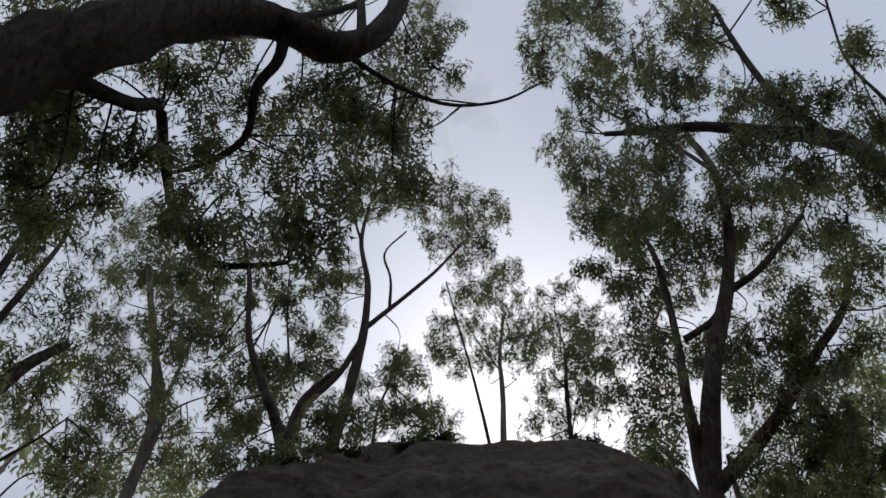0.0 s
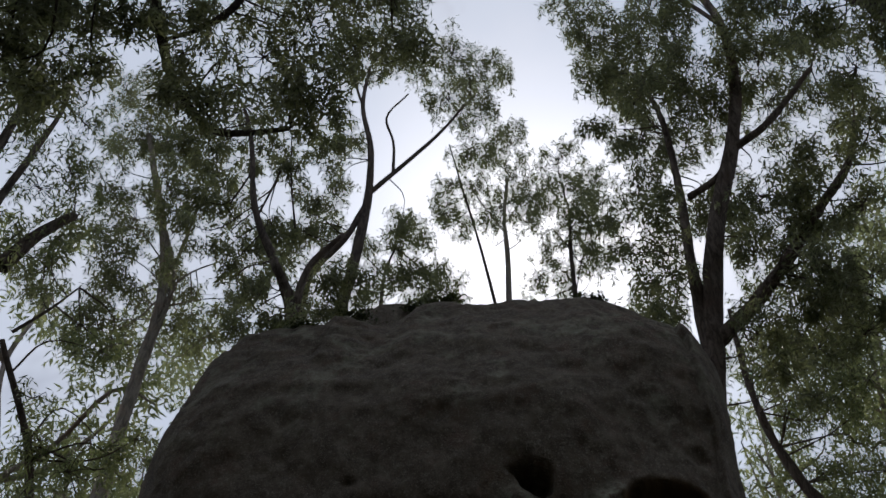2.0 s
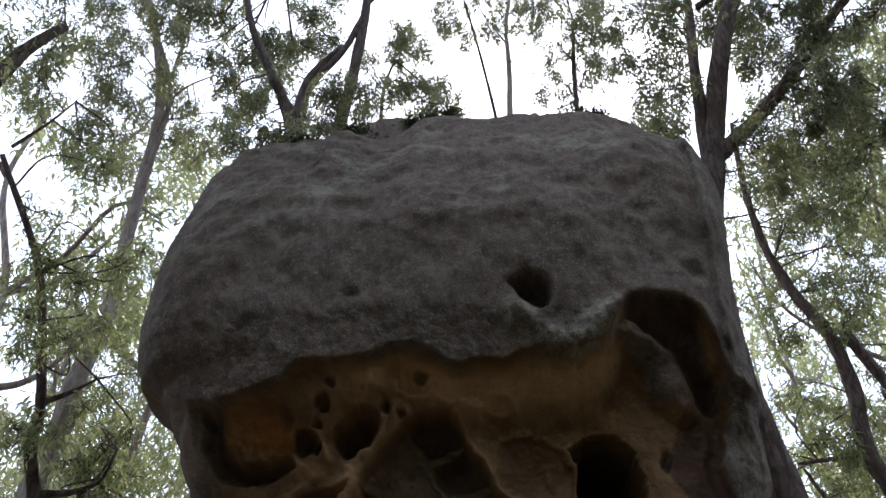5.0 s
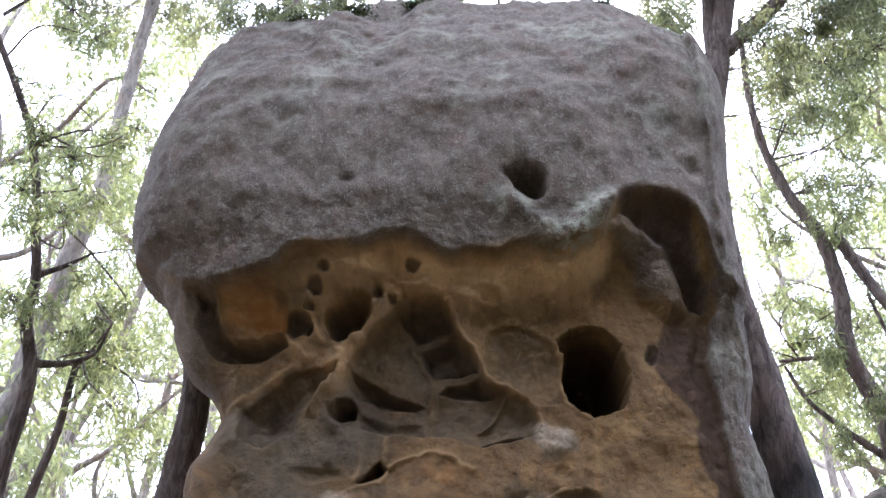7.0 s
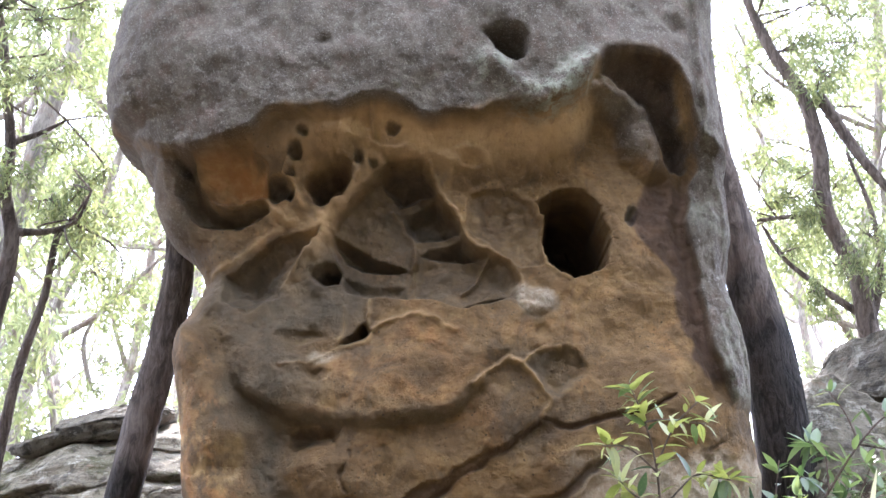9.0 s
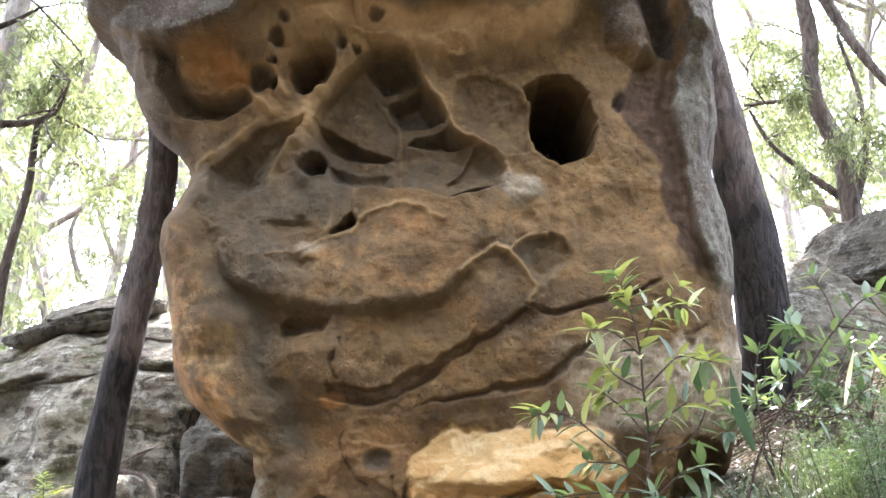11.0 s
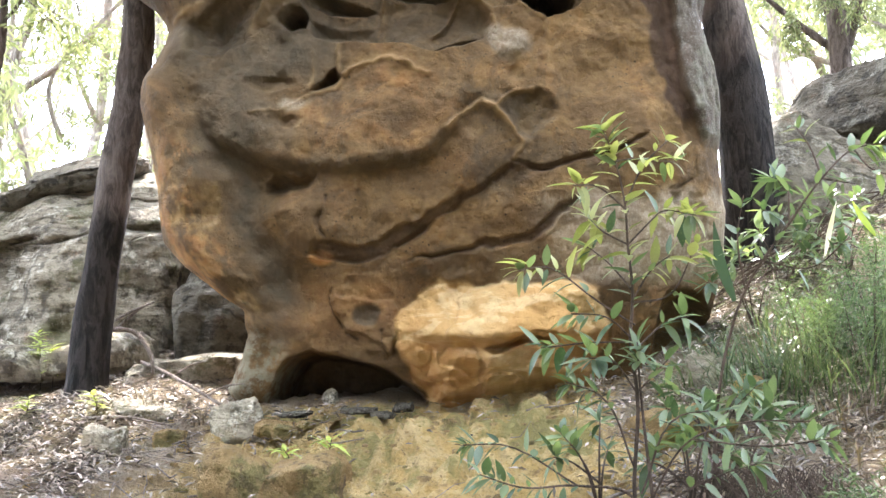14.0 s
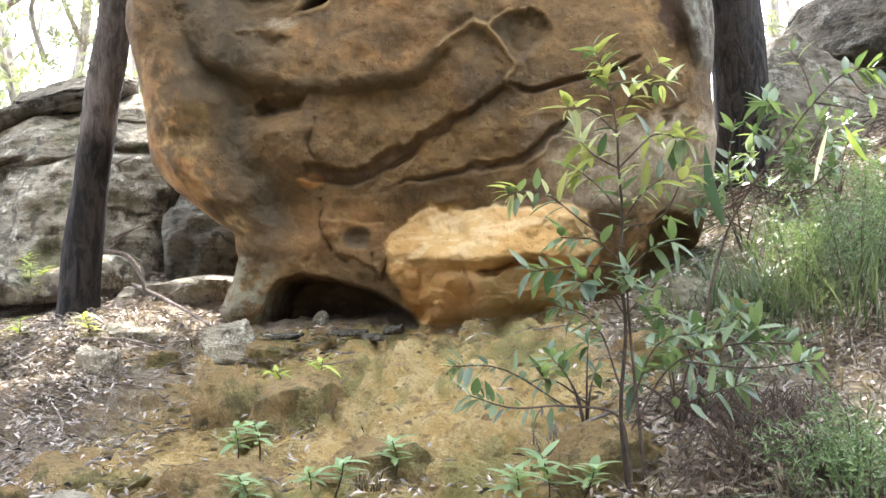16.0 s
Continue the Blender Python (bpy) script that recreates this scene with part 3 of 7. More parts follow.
def build_sandstone_rock():
    levels = np.concatenate([np.linspace(0.75, 1.1, 16)[:-1], np.linspace(1.1, 4.95, 410)[:-1], np.linspace(4.95, 7.82, 92)])
    left = profile(levels, (0.7, -1.54), (1.18, -1.7), (1.37, -1.57), (1.55, -1.5), (1.72, -1.51), (1.87, -1.68), (2.03, -1.85), (2.17, -1.95), (2.5, -2.02), (2.8, -2.08), (3.1, -2.17), (3.26, -2.17), (3.45, -2.14), (3.62, -2.08), (3.72, -2.11), (3.85, -2.21),
                   (3.98, -2.35), (4.15, -2.47), (4.28, -2.54), (4.47, -2.61), (4.68, -2.58), (4.78, -2.78), (5.05, -2.85), (5.5, -2.87), (6, -2.8), (6.3, -2.8), (6.5, -2.81), (6.8, -2.8), (7.1, -2.7), (7.4, -2.5), (7.65, -2.25), (7.82, -1.95))
    right = profile(levels, (0.7, 1.7), (2.0, 1.95), (2.5, 1.96), (3.4, 1.90), (3.7, 1.86), (4.1, 1.94), (4.6, 1.80), (5.2, 1.76), (5.6, 1.80), (6.2, 1.90),
                    (6.6, 1.96), (6.9, 1.94), (7.2, 1.82), (7.5, 1.64), (7.82, 1.4))
    front = profile(levels, (0.7, 6.55), (1.1, 6.45), (1.6, 6.2), (2.2, 6.02), (3.0, 5.97), (3.6, 6.06), (4.4, 6.06), (5.0, 5.94), (5.8, 6.03),
                    (6.4, 6.26), (7.0, 6.58), (7.4, 6.86), (7.65, 7.13), (7.82, 7.43))
    back = profile(levels, (0.7, 8.4), (4.5, 9.4), (6.5, 9.3), (7.4, 8.8), (7.82, 8.2))
    box = np.ones(5) / 5
    left, right, front, back = (np.convolve(np.pad(a, 2, "edge"), box, "valid") for a in (left, right, front, back))
    # section: a rounded rectangle, sampled most finely on its weathered face
    th = np.linspace(0, 2 * np.pi, 4001)[:-1]
    n = 4.4
    sx, sy = np.sign(np.cos(th)) * np.abs(np.cos(th)) ** (2 / n), np.sign(np.sin(th)) * np.abs(np.sin(th)) ** (2 / n)
    step = np.hypot(np.diff(sx, append=sx[0]) * 2, np.diff(sy, append=sy[0]) * 1.6) * np.where(sy < -0.2, 1.0, 0.18)
    run = np.concatenate([[0], np.cumsum(step)])
    count = 630
    pick = np.interp(np.arange(count) / count * run[-1], run, np.arange(4001))
    sx, sy = np.interp(pick, np.arange(4001), np.append(sx, sx[0])), np.interp(pick, np.arange(4001), np.append(sy, sy[0]))
    x = ((left + right) / 2)[:, None] + ((right - left) / 2)[:, None] * sx
    y = ((front + back) / 2)[:, None] + ((back - front) / 2)[:, None] * sy
    z = np.repeat(levels[:, None], count, 1)
    x = x - 0.55 * smooth(6.2, 8.2, y) * smooth(0.3, 0.9, np.abs(sx)) * np.sign(sx)
    shoulder = smooth(6.4, 7.8, z) * (0.05 - 0.16 * smooth(-0.4, -2.2, x) + 0.10 * np.exp(-((x - 0.9) / 0.5) ** 2) - 0.12 * smooth(1.3, 1.9, x) - 0.17 * np.exp(-((x + 0.95) / 0.35) ** 2))
    shoulder = shoulder + smooth(6.2, 6.9, z) * np.interp(x, *zip(*RIDGE))
    shoulder = shoulder + smooth(7.0, 7.7, z) * 0.022 * fbm(x * 6.5, y * 0.4, 0 * x, 3, 19)
    facing = smooth(-0.35, -0.9, np.repeat(sy[None], len(levels), 0))
    # how far the surface stands out
    lip_x, lip_z = zip(*LIP)
    lip = np.interp(x, lip_x, lip_z) + 0.022 * fbm(x * 5, z * 0, y * 5, 3, 3)
    upper = smooth(lip - 0.05, lip + 0.01, z)
    lower = 1 - upper
    out = 0.14 * smooth(lip - 0.05, lip + 0.02, z) + 0.26 * smooth(lip - 0.42, lip + 0.02, z)
    out = out + 0.10 * fbm(x * 0.9, y * 0.9, z * 0.9, 3, 2) + (0.022 - 0.010 * upper) * fbm(x * 4, y * 4, z * 4, 3, 4) + (0.012 + 0.002 * upper) * fbm(x * 9, y * 9, z * 9, 3, 5) + 0.005 * fbm(x * 27, y * 27, z * 27, 2, 6)
    # the cap: faint bedding that dips across it, soft dimples
    bed = z + 0.10 * x
    out = out + upper * (0.005 + 0.009 * smooth(5.4, 6.6, z)) * fbm(x * 0.8, y * 0.8, bed * 7, 4, 12) + upper * 0.007 * fbm(x * 8, y * 8, z * 9, 4, 13)
    out = out - upper * 0.016 * smooth(0.28, 0.62, fbm(x * 2.6, y * 2.6, z * 3.4, 2, 14)) * smooth(5.0, 5.3, z)
    # buttress, bay and scoops of the lower face
    butt = profile(z, (1.6, -1.25), (1.76, -1.30), (1.94, -1.38), (2.12, -1.47), (2.33, -1.54), (2.54, -1.48), (2.77, -1.52), (2.93, -1.63), (3.3, -1.80), (3.7, -2.0)) + 0.03 * fbm(x * 0, y * 4, z * 4, 3, 15)
    out = out + lower * 0.20 * (1 - smooth(butt - 0.20, butt + 0.02, x)) * (1 - smooth(3.2, 3.5, z))
    out = out - lower * 0.20 * np.exp(-((x - butt - 0.24) / 0.22) ** 2) * smooth(1.6, 1.9, z) * (1 - smooth(2.5, 2.9, z))
    wx = x + 0.030 * fbm(x * 5, y * 0, z * 5, 4, 71)
    wz = z + 0.026 * fbm(x * 5, y * 0 + 9, z * 5, 4, 73)
    # the broad scoop, with shade painted along its lower edge
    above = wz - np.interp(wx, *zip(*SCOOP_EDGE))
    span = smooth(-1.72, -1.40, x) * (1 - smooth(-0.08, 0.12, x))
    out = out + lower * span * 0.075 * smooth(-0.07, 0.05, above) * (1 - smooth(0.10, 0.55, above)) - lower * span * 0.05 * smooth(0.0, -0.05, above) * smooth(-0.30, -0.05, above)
    bands = 0 * x
    for points, depth in ((BAND_ONE, 0.055), (BAND_TWO, 0.045), (BAND_THREE, 0.045)):
        d = outline_distance(wx, wz, points)
        out = out - depth * smooth(0.010, -0.016, d)
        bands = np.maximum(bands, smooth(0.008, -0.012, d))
    first = np.interp(x, (-0.92, -0.47, -0.15, 0.41), (2.03, 2.05, 2.25, 2.62))
    out = out - lower * 0.06 * smooth(first + 0.02, first - 0.04, z) * smooth(1.3, 1.8, z) * smooth(-1.1, -0.9, x) * (1 - smooth(0.3, 0.6, x))
    out = out + lower * (0.022 * fbm(x * 2.2, y * 2.2, z * 2.2, 3, 46) - 0.022 * np.abs(fbm(x * 1.5 + 3, y * 1.5, z * 1.9, 3, 47)))
    dent, cave = 0 * x, 0 * x
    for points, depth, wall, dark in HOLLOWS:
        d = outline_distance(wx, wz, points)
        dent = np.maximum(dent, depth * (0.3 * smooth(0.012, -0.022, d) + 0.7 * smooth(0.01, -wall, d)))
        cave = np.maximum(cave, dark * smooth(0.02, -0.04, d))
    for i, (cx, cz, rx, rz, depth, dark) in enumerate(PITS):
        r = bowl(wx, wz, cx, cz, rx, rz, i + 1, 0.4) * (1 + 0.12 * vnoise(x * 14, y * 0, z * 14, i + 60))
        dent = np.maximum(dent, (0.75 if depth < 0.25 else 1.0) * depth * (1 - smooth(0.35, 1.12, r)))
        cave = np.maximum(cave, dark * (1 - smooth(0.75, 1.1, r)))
    dent = dent * (1 + 0.18 * fbm(x * 5, y * 0, z * 5, 4, 78)) + 0.02 * smooth(0.05, 0.15, dent) * np.abs(fbm(x * 8, y * 0, z * 8, 3, 79))
    hx, hz = x + 0.014 * fbm(x * 6, y * 0, z * 6, 4, 71), z + 0.012 * fbm(x * 6, y * 0 + 9, z * 6, 4, 73)
    hollow = outline_distance(hx, hz, HOLLOW)
    inside = smooth(0.010, -0.030, hollow)
    floor = 0.11 + 0.10 * smooth(0.0, -0.16, hollow) + 0.03 * fbm(x * 3, y * 0, z * 3, 3, 75)
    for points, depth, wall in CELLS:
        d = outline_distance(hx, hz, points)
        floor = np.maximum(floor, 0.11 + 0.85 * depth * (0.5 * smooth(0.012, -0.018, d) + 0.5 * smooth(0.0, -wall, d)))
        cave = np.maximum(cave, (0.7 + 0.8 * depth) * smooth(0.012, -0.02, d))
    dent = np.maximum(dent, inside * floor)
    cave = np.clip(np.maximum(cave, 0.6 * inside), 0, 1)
    ribs = 0 * x
    for points, width, height in RIBS + RIBS_LOW:
        ribs = np.maximum(ribs, height * np.exp(-np.abs(line_distance(wx, wz, points) / (0.62 * width)) ** 1.6))
    ribs = ribs * (0.55 + 0.45 * smooth(-0.5, 0.6, fbm(x * 6, y * 0, z * 6, 3, 77)))
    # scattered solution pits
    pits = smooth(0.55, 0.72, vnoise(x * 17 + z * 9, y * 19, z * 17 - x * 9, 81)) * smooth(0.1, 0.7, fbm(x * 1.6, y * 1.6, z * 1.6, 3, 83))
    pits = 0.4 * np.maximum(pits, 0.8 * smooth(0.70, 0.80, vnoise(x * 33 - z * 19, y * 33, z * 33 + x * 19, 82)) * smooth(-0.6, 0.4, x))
    out = out + lower * 0.12 * np.maximum(0, 1 - bowl(x, z, -2.3, 4.05, 0.26, 0.40, 35) ** 2)
    out = out + lower * 0.07 * np.maximum(0, 1 - bowl(wx, wz, 0.36, 3.44, 0.15, 0.12, 29, 0.3) ** 2) * (1 + 0.5 * fbm(x * 14, y * 14, z * 14, 3, 30))
    out = out + lower * 0.03 * np.exp(-((bowl(wx, wz, -0.06, 4.40, 0.13, 0.07, 31, 0.2) - 0.8) / 0.25) ** 2)
    out = out - lower * (dent - ribs + 0.014 * pits)
    out = out - upper * 0.32 * smooth(0.02, -0.07, outline_distance(wx, wz, CAP_HOLE)) - upper * 0.06 * (1 - smooth(0.3, 1.1, bowl(x, z, 1.37, 5.40, 0.10, 0.09, 51, 0.2))) - upper * 0.05 * (1 - smooth(0.3, 1.1, bowl(x, z, -1.04, 5.09, 0.08, 0.05, 54, 0.2)))
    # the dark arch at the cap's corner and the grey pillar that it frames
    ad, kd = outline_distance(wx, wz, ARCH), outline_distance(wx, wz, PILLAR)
    out = out - 0.15 * smooth(0.015, -0.10, ad) + lower * 0.12 * smooth(0.02, -0.10, kd) + lower * 0.05 * smooth(0.03, -0.02, kd)
    fringe = line_distance(x, z, [(0.09, 4.90), (0.28, 4.75), (0.43, 4.69), (0.62, 4.82), (0.76, 4.94)])
    out = out + upper * 0.09 * np.exp(-(fringe / 0.09) ** 2)
    stain_shade = 0 * x
    for points, width, depth in CRACKS:
        d = line_distance(wx, wz, points) + 0.010 * fbm(x * 9, z * 9, 0 * x, 3, 8)
        out = out - depth * (1 - smooth(width * 0.3, width * 1.4, d))
        stain_shade = np.maximum(stain_shade, 12 * min(depth, 0.04) * (1 - smooth(width * 0.8, width * 1.5, d)))
    stain_shade = np.maximum(stain_shade, 0.62 * bands)
    # the bright nose at the foot with its flakes, and the hollow beneath the belly
    fx, fz = wx + 0.018 * fbm(x * 6, y * 0, z * 6, 3, 67), wz + 0.018 * fbm(x * 6, y * 0 + 4, z * 6, 3, 68)
    nd, pd, kf = outline_distance(fx, fz, NOSE), outline_distance(fx, fz, NOSE_PLATE), outline_distance(fx, fz, FLAKE)
    nosed = smooth(0.02, -0.012, nd)
    out = out + 0.035 * smooth(0.012, -0.012, kf) * (1 - nosed)
    out = out + 0.06 * smooth(0.015, -0.03, nd) + 0.27 * smooth(0.0, -0.34, nd) + (0.055 * smooth(0.006, -0.010, pd) + 0.05 * smooth(0.0, -0.16, pd)) * smooth(1.47, 1.56, z)
    seams = np.sin((z * 1.0 - 0.30 * x + 0.10 * fbm(x * 1.5, y, z * 1.5, 3, 36)) * 62)
    out = out + nosed * (0.03 * fbm(x * 2.6, y * 2.6, z * 2.6, 3, 38) + 0.0035 * seams + 0.008 * fbm(x * 2 + z, y * 1.0, z * 12 - x * 3, 4, 36) - 0.025 * np.abs(fbm(x * 1.6, y * 1.6, z * 2.2, 2, 37)))
    broken = fbm(x * 3.2 + 5, y * 0, z * 4.2, 2, 39) * 2.6
    out = out + nosed * smooth(1.50, 1.40, z) * 0.030 * (np.floor(broken) + smooth(0.82, 1.0, broken - np.floor(broken)))
    out = out - nosed * 0.05 * np.exp(-((z - 1.455 - 0.05 * x) / 0.035) ** 2) * smooth(-0.12, 0.08, x)
    out = out - 0.20 * smooth(0.012, -0.03, outline_distance(fx, fz, [(0.17, 1.46), (0.3, 1.51), (0.47, 1.52), (0.62, 1.50), (0.60, 1.45), (0.46, 1.46), (0.23, 1.44)]))
    out = out - 0.85 * smooth(0.02, -0.09, outline_distance(x + 0.02 * fbm(x * 4, y * 0, z * 4, 3, 65), z + 0.02 * fbm(x * 4, y * 0 + 3, z * 4, 3, 66), UNDERCUT))
    out = out - 0.3 * (1 - smooth(0.6, 1.05, bowl(x, z, 1.52, 1.5, 0.22, 0.32, 62, 0.12)))
    # grey crust standing proud along the side
    side = np.interp(z, *zip(*SIDE_EDGE)) + 0.025 * vnoise(x * 0, z * 7, y * 7, 9)
    crusted = smooth(-0.012, 0.02, x - side) * smooth(2.7, 2.85, z)
    out = out + crusted * (0.09 + 0.035 * fbm(x * 7, y * 7, z * 2.2, 4, 98)) - 0.06 * np.exp(-((x - side + 0.05) / 0.06) ** 2) * smooth(2.7, 2.9, z) * lower
    y2 = y - out * facing
    x2 = x + out * (1 - facing) * 0.5 * np.sign(sx) * smooth(0.3, 1.0, np.abs(sx))
    # colours of the weathered skin, with shade painted into hollows and undersides
    blotch = fbm(x * 1.7, y * 1.7, z * 1.7, 4, 90)
    mottle = fbm(x * 3.4, y * 3.4, z * 3.4, 4, 91)
    crust = np.clip(np.maximum(upper * smooth(-0.07, 0.03, z - lip + 0.05 * blotch), np.maximum(crusted, smooth(0.35, 0.75, 1 - facing) * smooth(3.9, 4.3, z))), 0, 1)
    crust = np.maximum(crust, lower * np.maximum(0.85 * smooth(0.03, -0.02, ad + 0.03 * mottle), 0.75 * smooth(0.04, -0.05, kd + 0.06 * mottle)))
    crust = np.maximum(crust, 0.7 * lower * smooth(-1.98, -2.12, x + 0.08 * mottle) * smooth(3.6, 3.75, z))
    rust = 0.9 * smooth(0.05, -0.08, outline_distance(wx, wz, HOLLOWS[3][0])) * lower * smooth(-0.5, 0.3, mottle + 0.3)
    rust = np.maximum(rust, 0.25 * (1 - smooth(0.4, 1.1, bowl(x, z, -0.7, 1.72, 0.6, 0.34, 9, 0.3))))
    rust = np.maximum(rust, 0.9 * (1 - smooth(0.5, 1.0, bowl(x, z, -0.84, 2.04, 0.10, 0.06, 6))))
    rust = np.maximum(rust, 0.55 * (1 - smooth(0.4, 1.1, bowl(x, z, -0.45, 2.98, 0.55, 0.26, 10, 0.3))) * smooth(-0.2, 0.5, mottle))
    skin = (1 - smooth(2.55, 2.95, z + 0.25 * blotch)) * smooth(1.5, 1.8, z)
    nose = np.maximum(nosed, smooth(0.02, -0.04, x - butt + 0.04 * blotch + 0.03 * mottle) * skin * smooth(-0.7, 0.5, fbm(2.6 * x + 1.9 * z, 2.6 * y - 1.7 * x, 2.3 * z - 2.1 * x, 5, 95, 0.7)) * 0.62)
    rust = np.maximum(rust, 0.6 * smooth(0.0, -0.10, x - butt + 0.10 * blotch) * skin * smooth(-0.1, 0.6, fbm(3.6 * x + 2.2 * z, 3.1 * y - 2.0 * x, 2.6 * z - 2.4 * x, 5, 96, 0.7)))
    rust = np.maximum(rust, 0.6 * nosed * np.maximum(smooth(1.52, 1.34, z + 0.12 * mottle) * (1 - smooth(0.10, 0.35, x)), np.exp(-((z - 1.47 - 0.05 * x) / 0.05) ** 2)))
    algae_shade = 0.95 * np.exp(-((x - butt - 0.20 + 0.10 * blotch) / 0.19) ** 2) * smooth(1.55, 1.8, z) * (1 - smooth(2.5, 2.9, z))
    # insides of hollows and cells darkened in colour, as their shade
    algae_shade = np.maximum(algae_shade, 0.95 * cave * lower)
    algae_shade = np.maximum(algae_shade, 0.9 * (1 - smooth(0.4, 1.2, bowl(x, z, -1.42, 2.95, 0.42, 0.42, 8, 0.3))) * lower)
    algae_shade = np.maximum(algae_shade, 0.9 * (1 - smooth(0.55, 1.2, bowl(x, z, -1.30, 3.45, 0.80, 0.42, 7, 0.25))) * lower)
    # shade of the overhanging edge, painted as a dark band
    algae_shade = np.maximum(algae_shade, 0.6 * smooth(0.09, 0.0, above) * smooth(-0.08, -0.03, above) * span * lower)
    algae_shade = np.maximum(algae_shade, 0.45 * (1 - smooth(0.3, 1.1, bowl(x, z, 0.25, 1.99, 0.75, 0.16, 11, 0.25))))
    algae_shade = np.maximum(algae_shade, (0.12 + 0.35 * smooth(0.4, -0.4, blotch)) * lower * (1 - smooth(-0.9, 0.3, x)))
    # pale tan under the lip, lightened further in place of bounced ground light
    pale = np.maximum(np.clip(ribs / 0.06, 0, 0.75) * (1 - 0.6 * inside), 0.9 * smooth(-0.36, -0.10, z - lip) * smooth(-1.5, -1.1, x + 0.2 * blotch) * (1 - smooth(0.95, 1.15, x)) * (1 - np.clip(1.5 * cave, 0, 1))) * lower
    pale = np.maximum(pale, lower * 0.10 * smooth(0.1, 0.7, x + 0.25 * blotch) * smooth(2.6, 2.9, z) * (1 - cave) * smooth(-0.5, 0.4, mottle + 0.2))
    ash = np.maximum(0.8 * smooth(0.55, 1.0, x + 0.15 * blotch) * smooth(1.8, 1.95, z) * (1 - smooth(2.38, 2.50, z + 0.1 * mottle)), 0.7 * (1 - smooth(0.6, 1.15, bowl(wx, wz, 0.36, 3.44, 0.17, 0.13, 29, 0.3)))) * lower
    ash = np.maximum(ash, 0.55 * (1 - smooth(0.5, 1.1, bowl(wx, wz, -1.02, 3.06, 0.16, 0.07, 32, 0.3))))
    pale = pale * (1 - 0.8 * algae_shade)
    lowfoot = smooth(1.65, 1.4, z + 0.15 * blotch) * smooth(-1.0, -1.3, x)
    algae_shade = np.maximum(algae_shade * (1 - 0.7 * lowfoot), 0.15 * lowfoot)
    brown = smooth(-0.02, 0.02, x - np.interp(z, *zip(*WET_EDGE)) + 0.04 * fbm(x * 5, y * 5, z * 5, 3, 97)) * (1 - crusted) * smooth(2.85, 2.95, z) * (1 - smooth(4.2, 4.5, z)) * lower * 0.85
    lichen = np.exp(-(fringe / 0.11) ** 2) * smooth(-0.12, 0.0, z - lip) * smooth(-0.5, 0.2, mottle)
    lichen = np.maximum(lichen, 0.75 * (1 - smooth(0.3, 1.0, np.hypot((x - 0.62) / 0.28, (z - 6.5) / 0.34))) * smooth(-0.1, 0.3, mottle))
    lichen = np.maximum(lichen, np.maximum(0.55 * lowfoot, 0.30 * crusted * smooth(-0.2, 0.4, blotch)))
    lichen = np.maximum(lichen, 0.35 * upper * smooth(0.3, 0.65, mottle) * smooth(5.2, 6.2, z))
    verts = np.stack([x2, y2, z + shoulder], -1).reshape(-1, 3)
    # cave, deep cells and arch get painted shade besides the brown stains
    data = {"crust": crust, "rust": rust, "bright": nose * lower, "algae_shade": algae_shade * (1 - nose), "lichen": lichen, "stain_shade": np.maximum(np.maximum(stain_shade, brown), np.maximum(0.12 * np.clip(2.2 * cave - 1.2, 0, 1), 0.6 * smooth(0.02, -0.04, ad + 0.03 * mottle))), "pale": pale, "ash": ash, "pit_shade": np.clip(pits, 0, 1) * lower * (1 - nose)}
    data = {k: np.clip(v, 0, 1).ravel() for k, v in data.items()}
    faces = grid_faces(len(levels), count, True)
    # rounded crown
    last, top = (len(levels) - 1) * count, verts[-count:]
    mid = top.mean(0)
    rings = []
    for k, (s, up) in enumerate(((0.9, 0.05), (0.75, 0.09), (0.5, 0.11), (0.25, 0.12), (0.02, 0.12))):
        ring = mid + (top - mid) * (s, s, 0.3)
        ring[:, 2] = top[:, 2].mean() * 1 + up + 0.05 * fbm(ring[:, 0] * 2, ring[:, 1] * 2, ring[:, 2], 3, 21)
        rings.append(ring)
    verts = np.concatenate([verts, *rings])
    faces += [[last + f for f in face] for face in grid_faces(len(rings) + 1, count, True)]
    faces.append([last + len(rings) * count + i for i in range(count)])
    faces.append(list(range(count))[::-1])
    for k in data:
        data[k] = np.concatenate([data[k], np.full(len(rings) * count, 1.0 if k == "crust" else 0.0)])
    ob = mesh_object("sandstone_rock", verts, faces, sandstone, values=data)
    tagged(ob, "tall ochre sandstone rock with honeycomb hollows under a grey cap", "rock")


build_sandstone_rock()



def rock_moss(name, label, spots, seed):
    """A low cushion of moss and small leaves that clings to the ridge of the rock."""
    rng = np.random.default_rng(seed)
    v, f = [], []
    for cx, cy, cz, width, height in spots:
        n = 420
        c = np.array([cx, cy, cz]) + rng.normal(0, 1, (n, 3)) * np.array([width * 0.5, 0.05, height * 0.35])
        lv, lf = leaf_arrays(rng, c, 0.045, 0.014, -0.5)
        f += [[a + len(v) for a in face] for face in lf]
        v += lv.tolist()
    tagged(mesh_object(name, v, f, moss_leaf), label, "moss", kind="stuff")


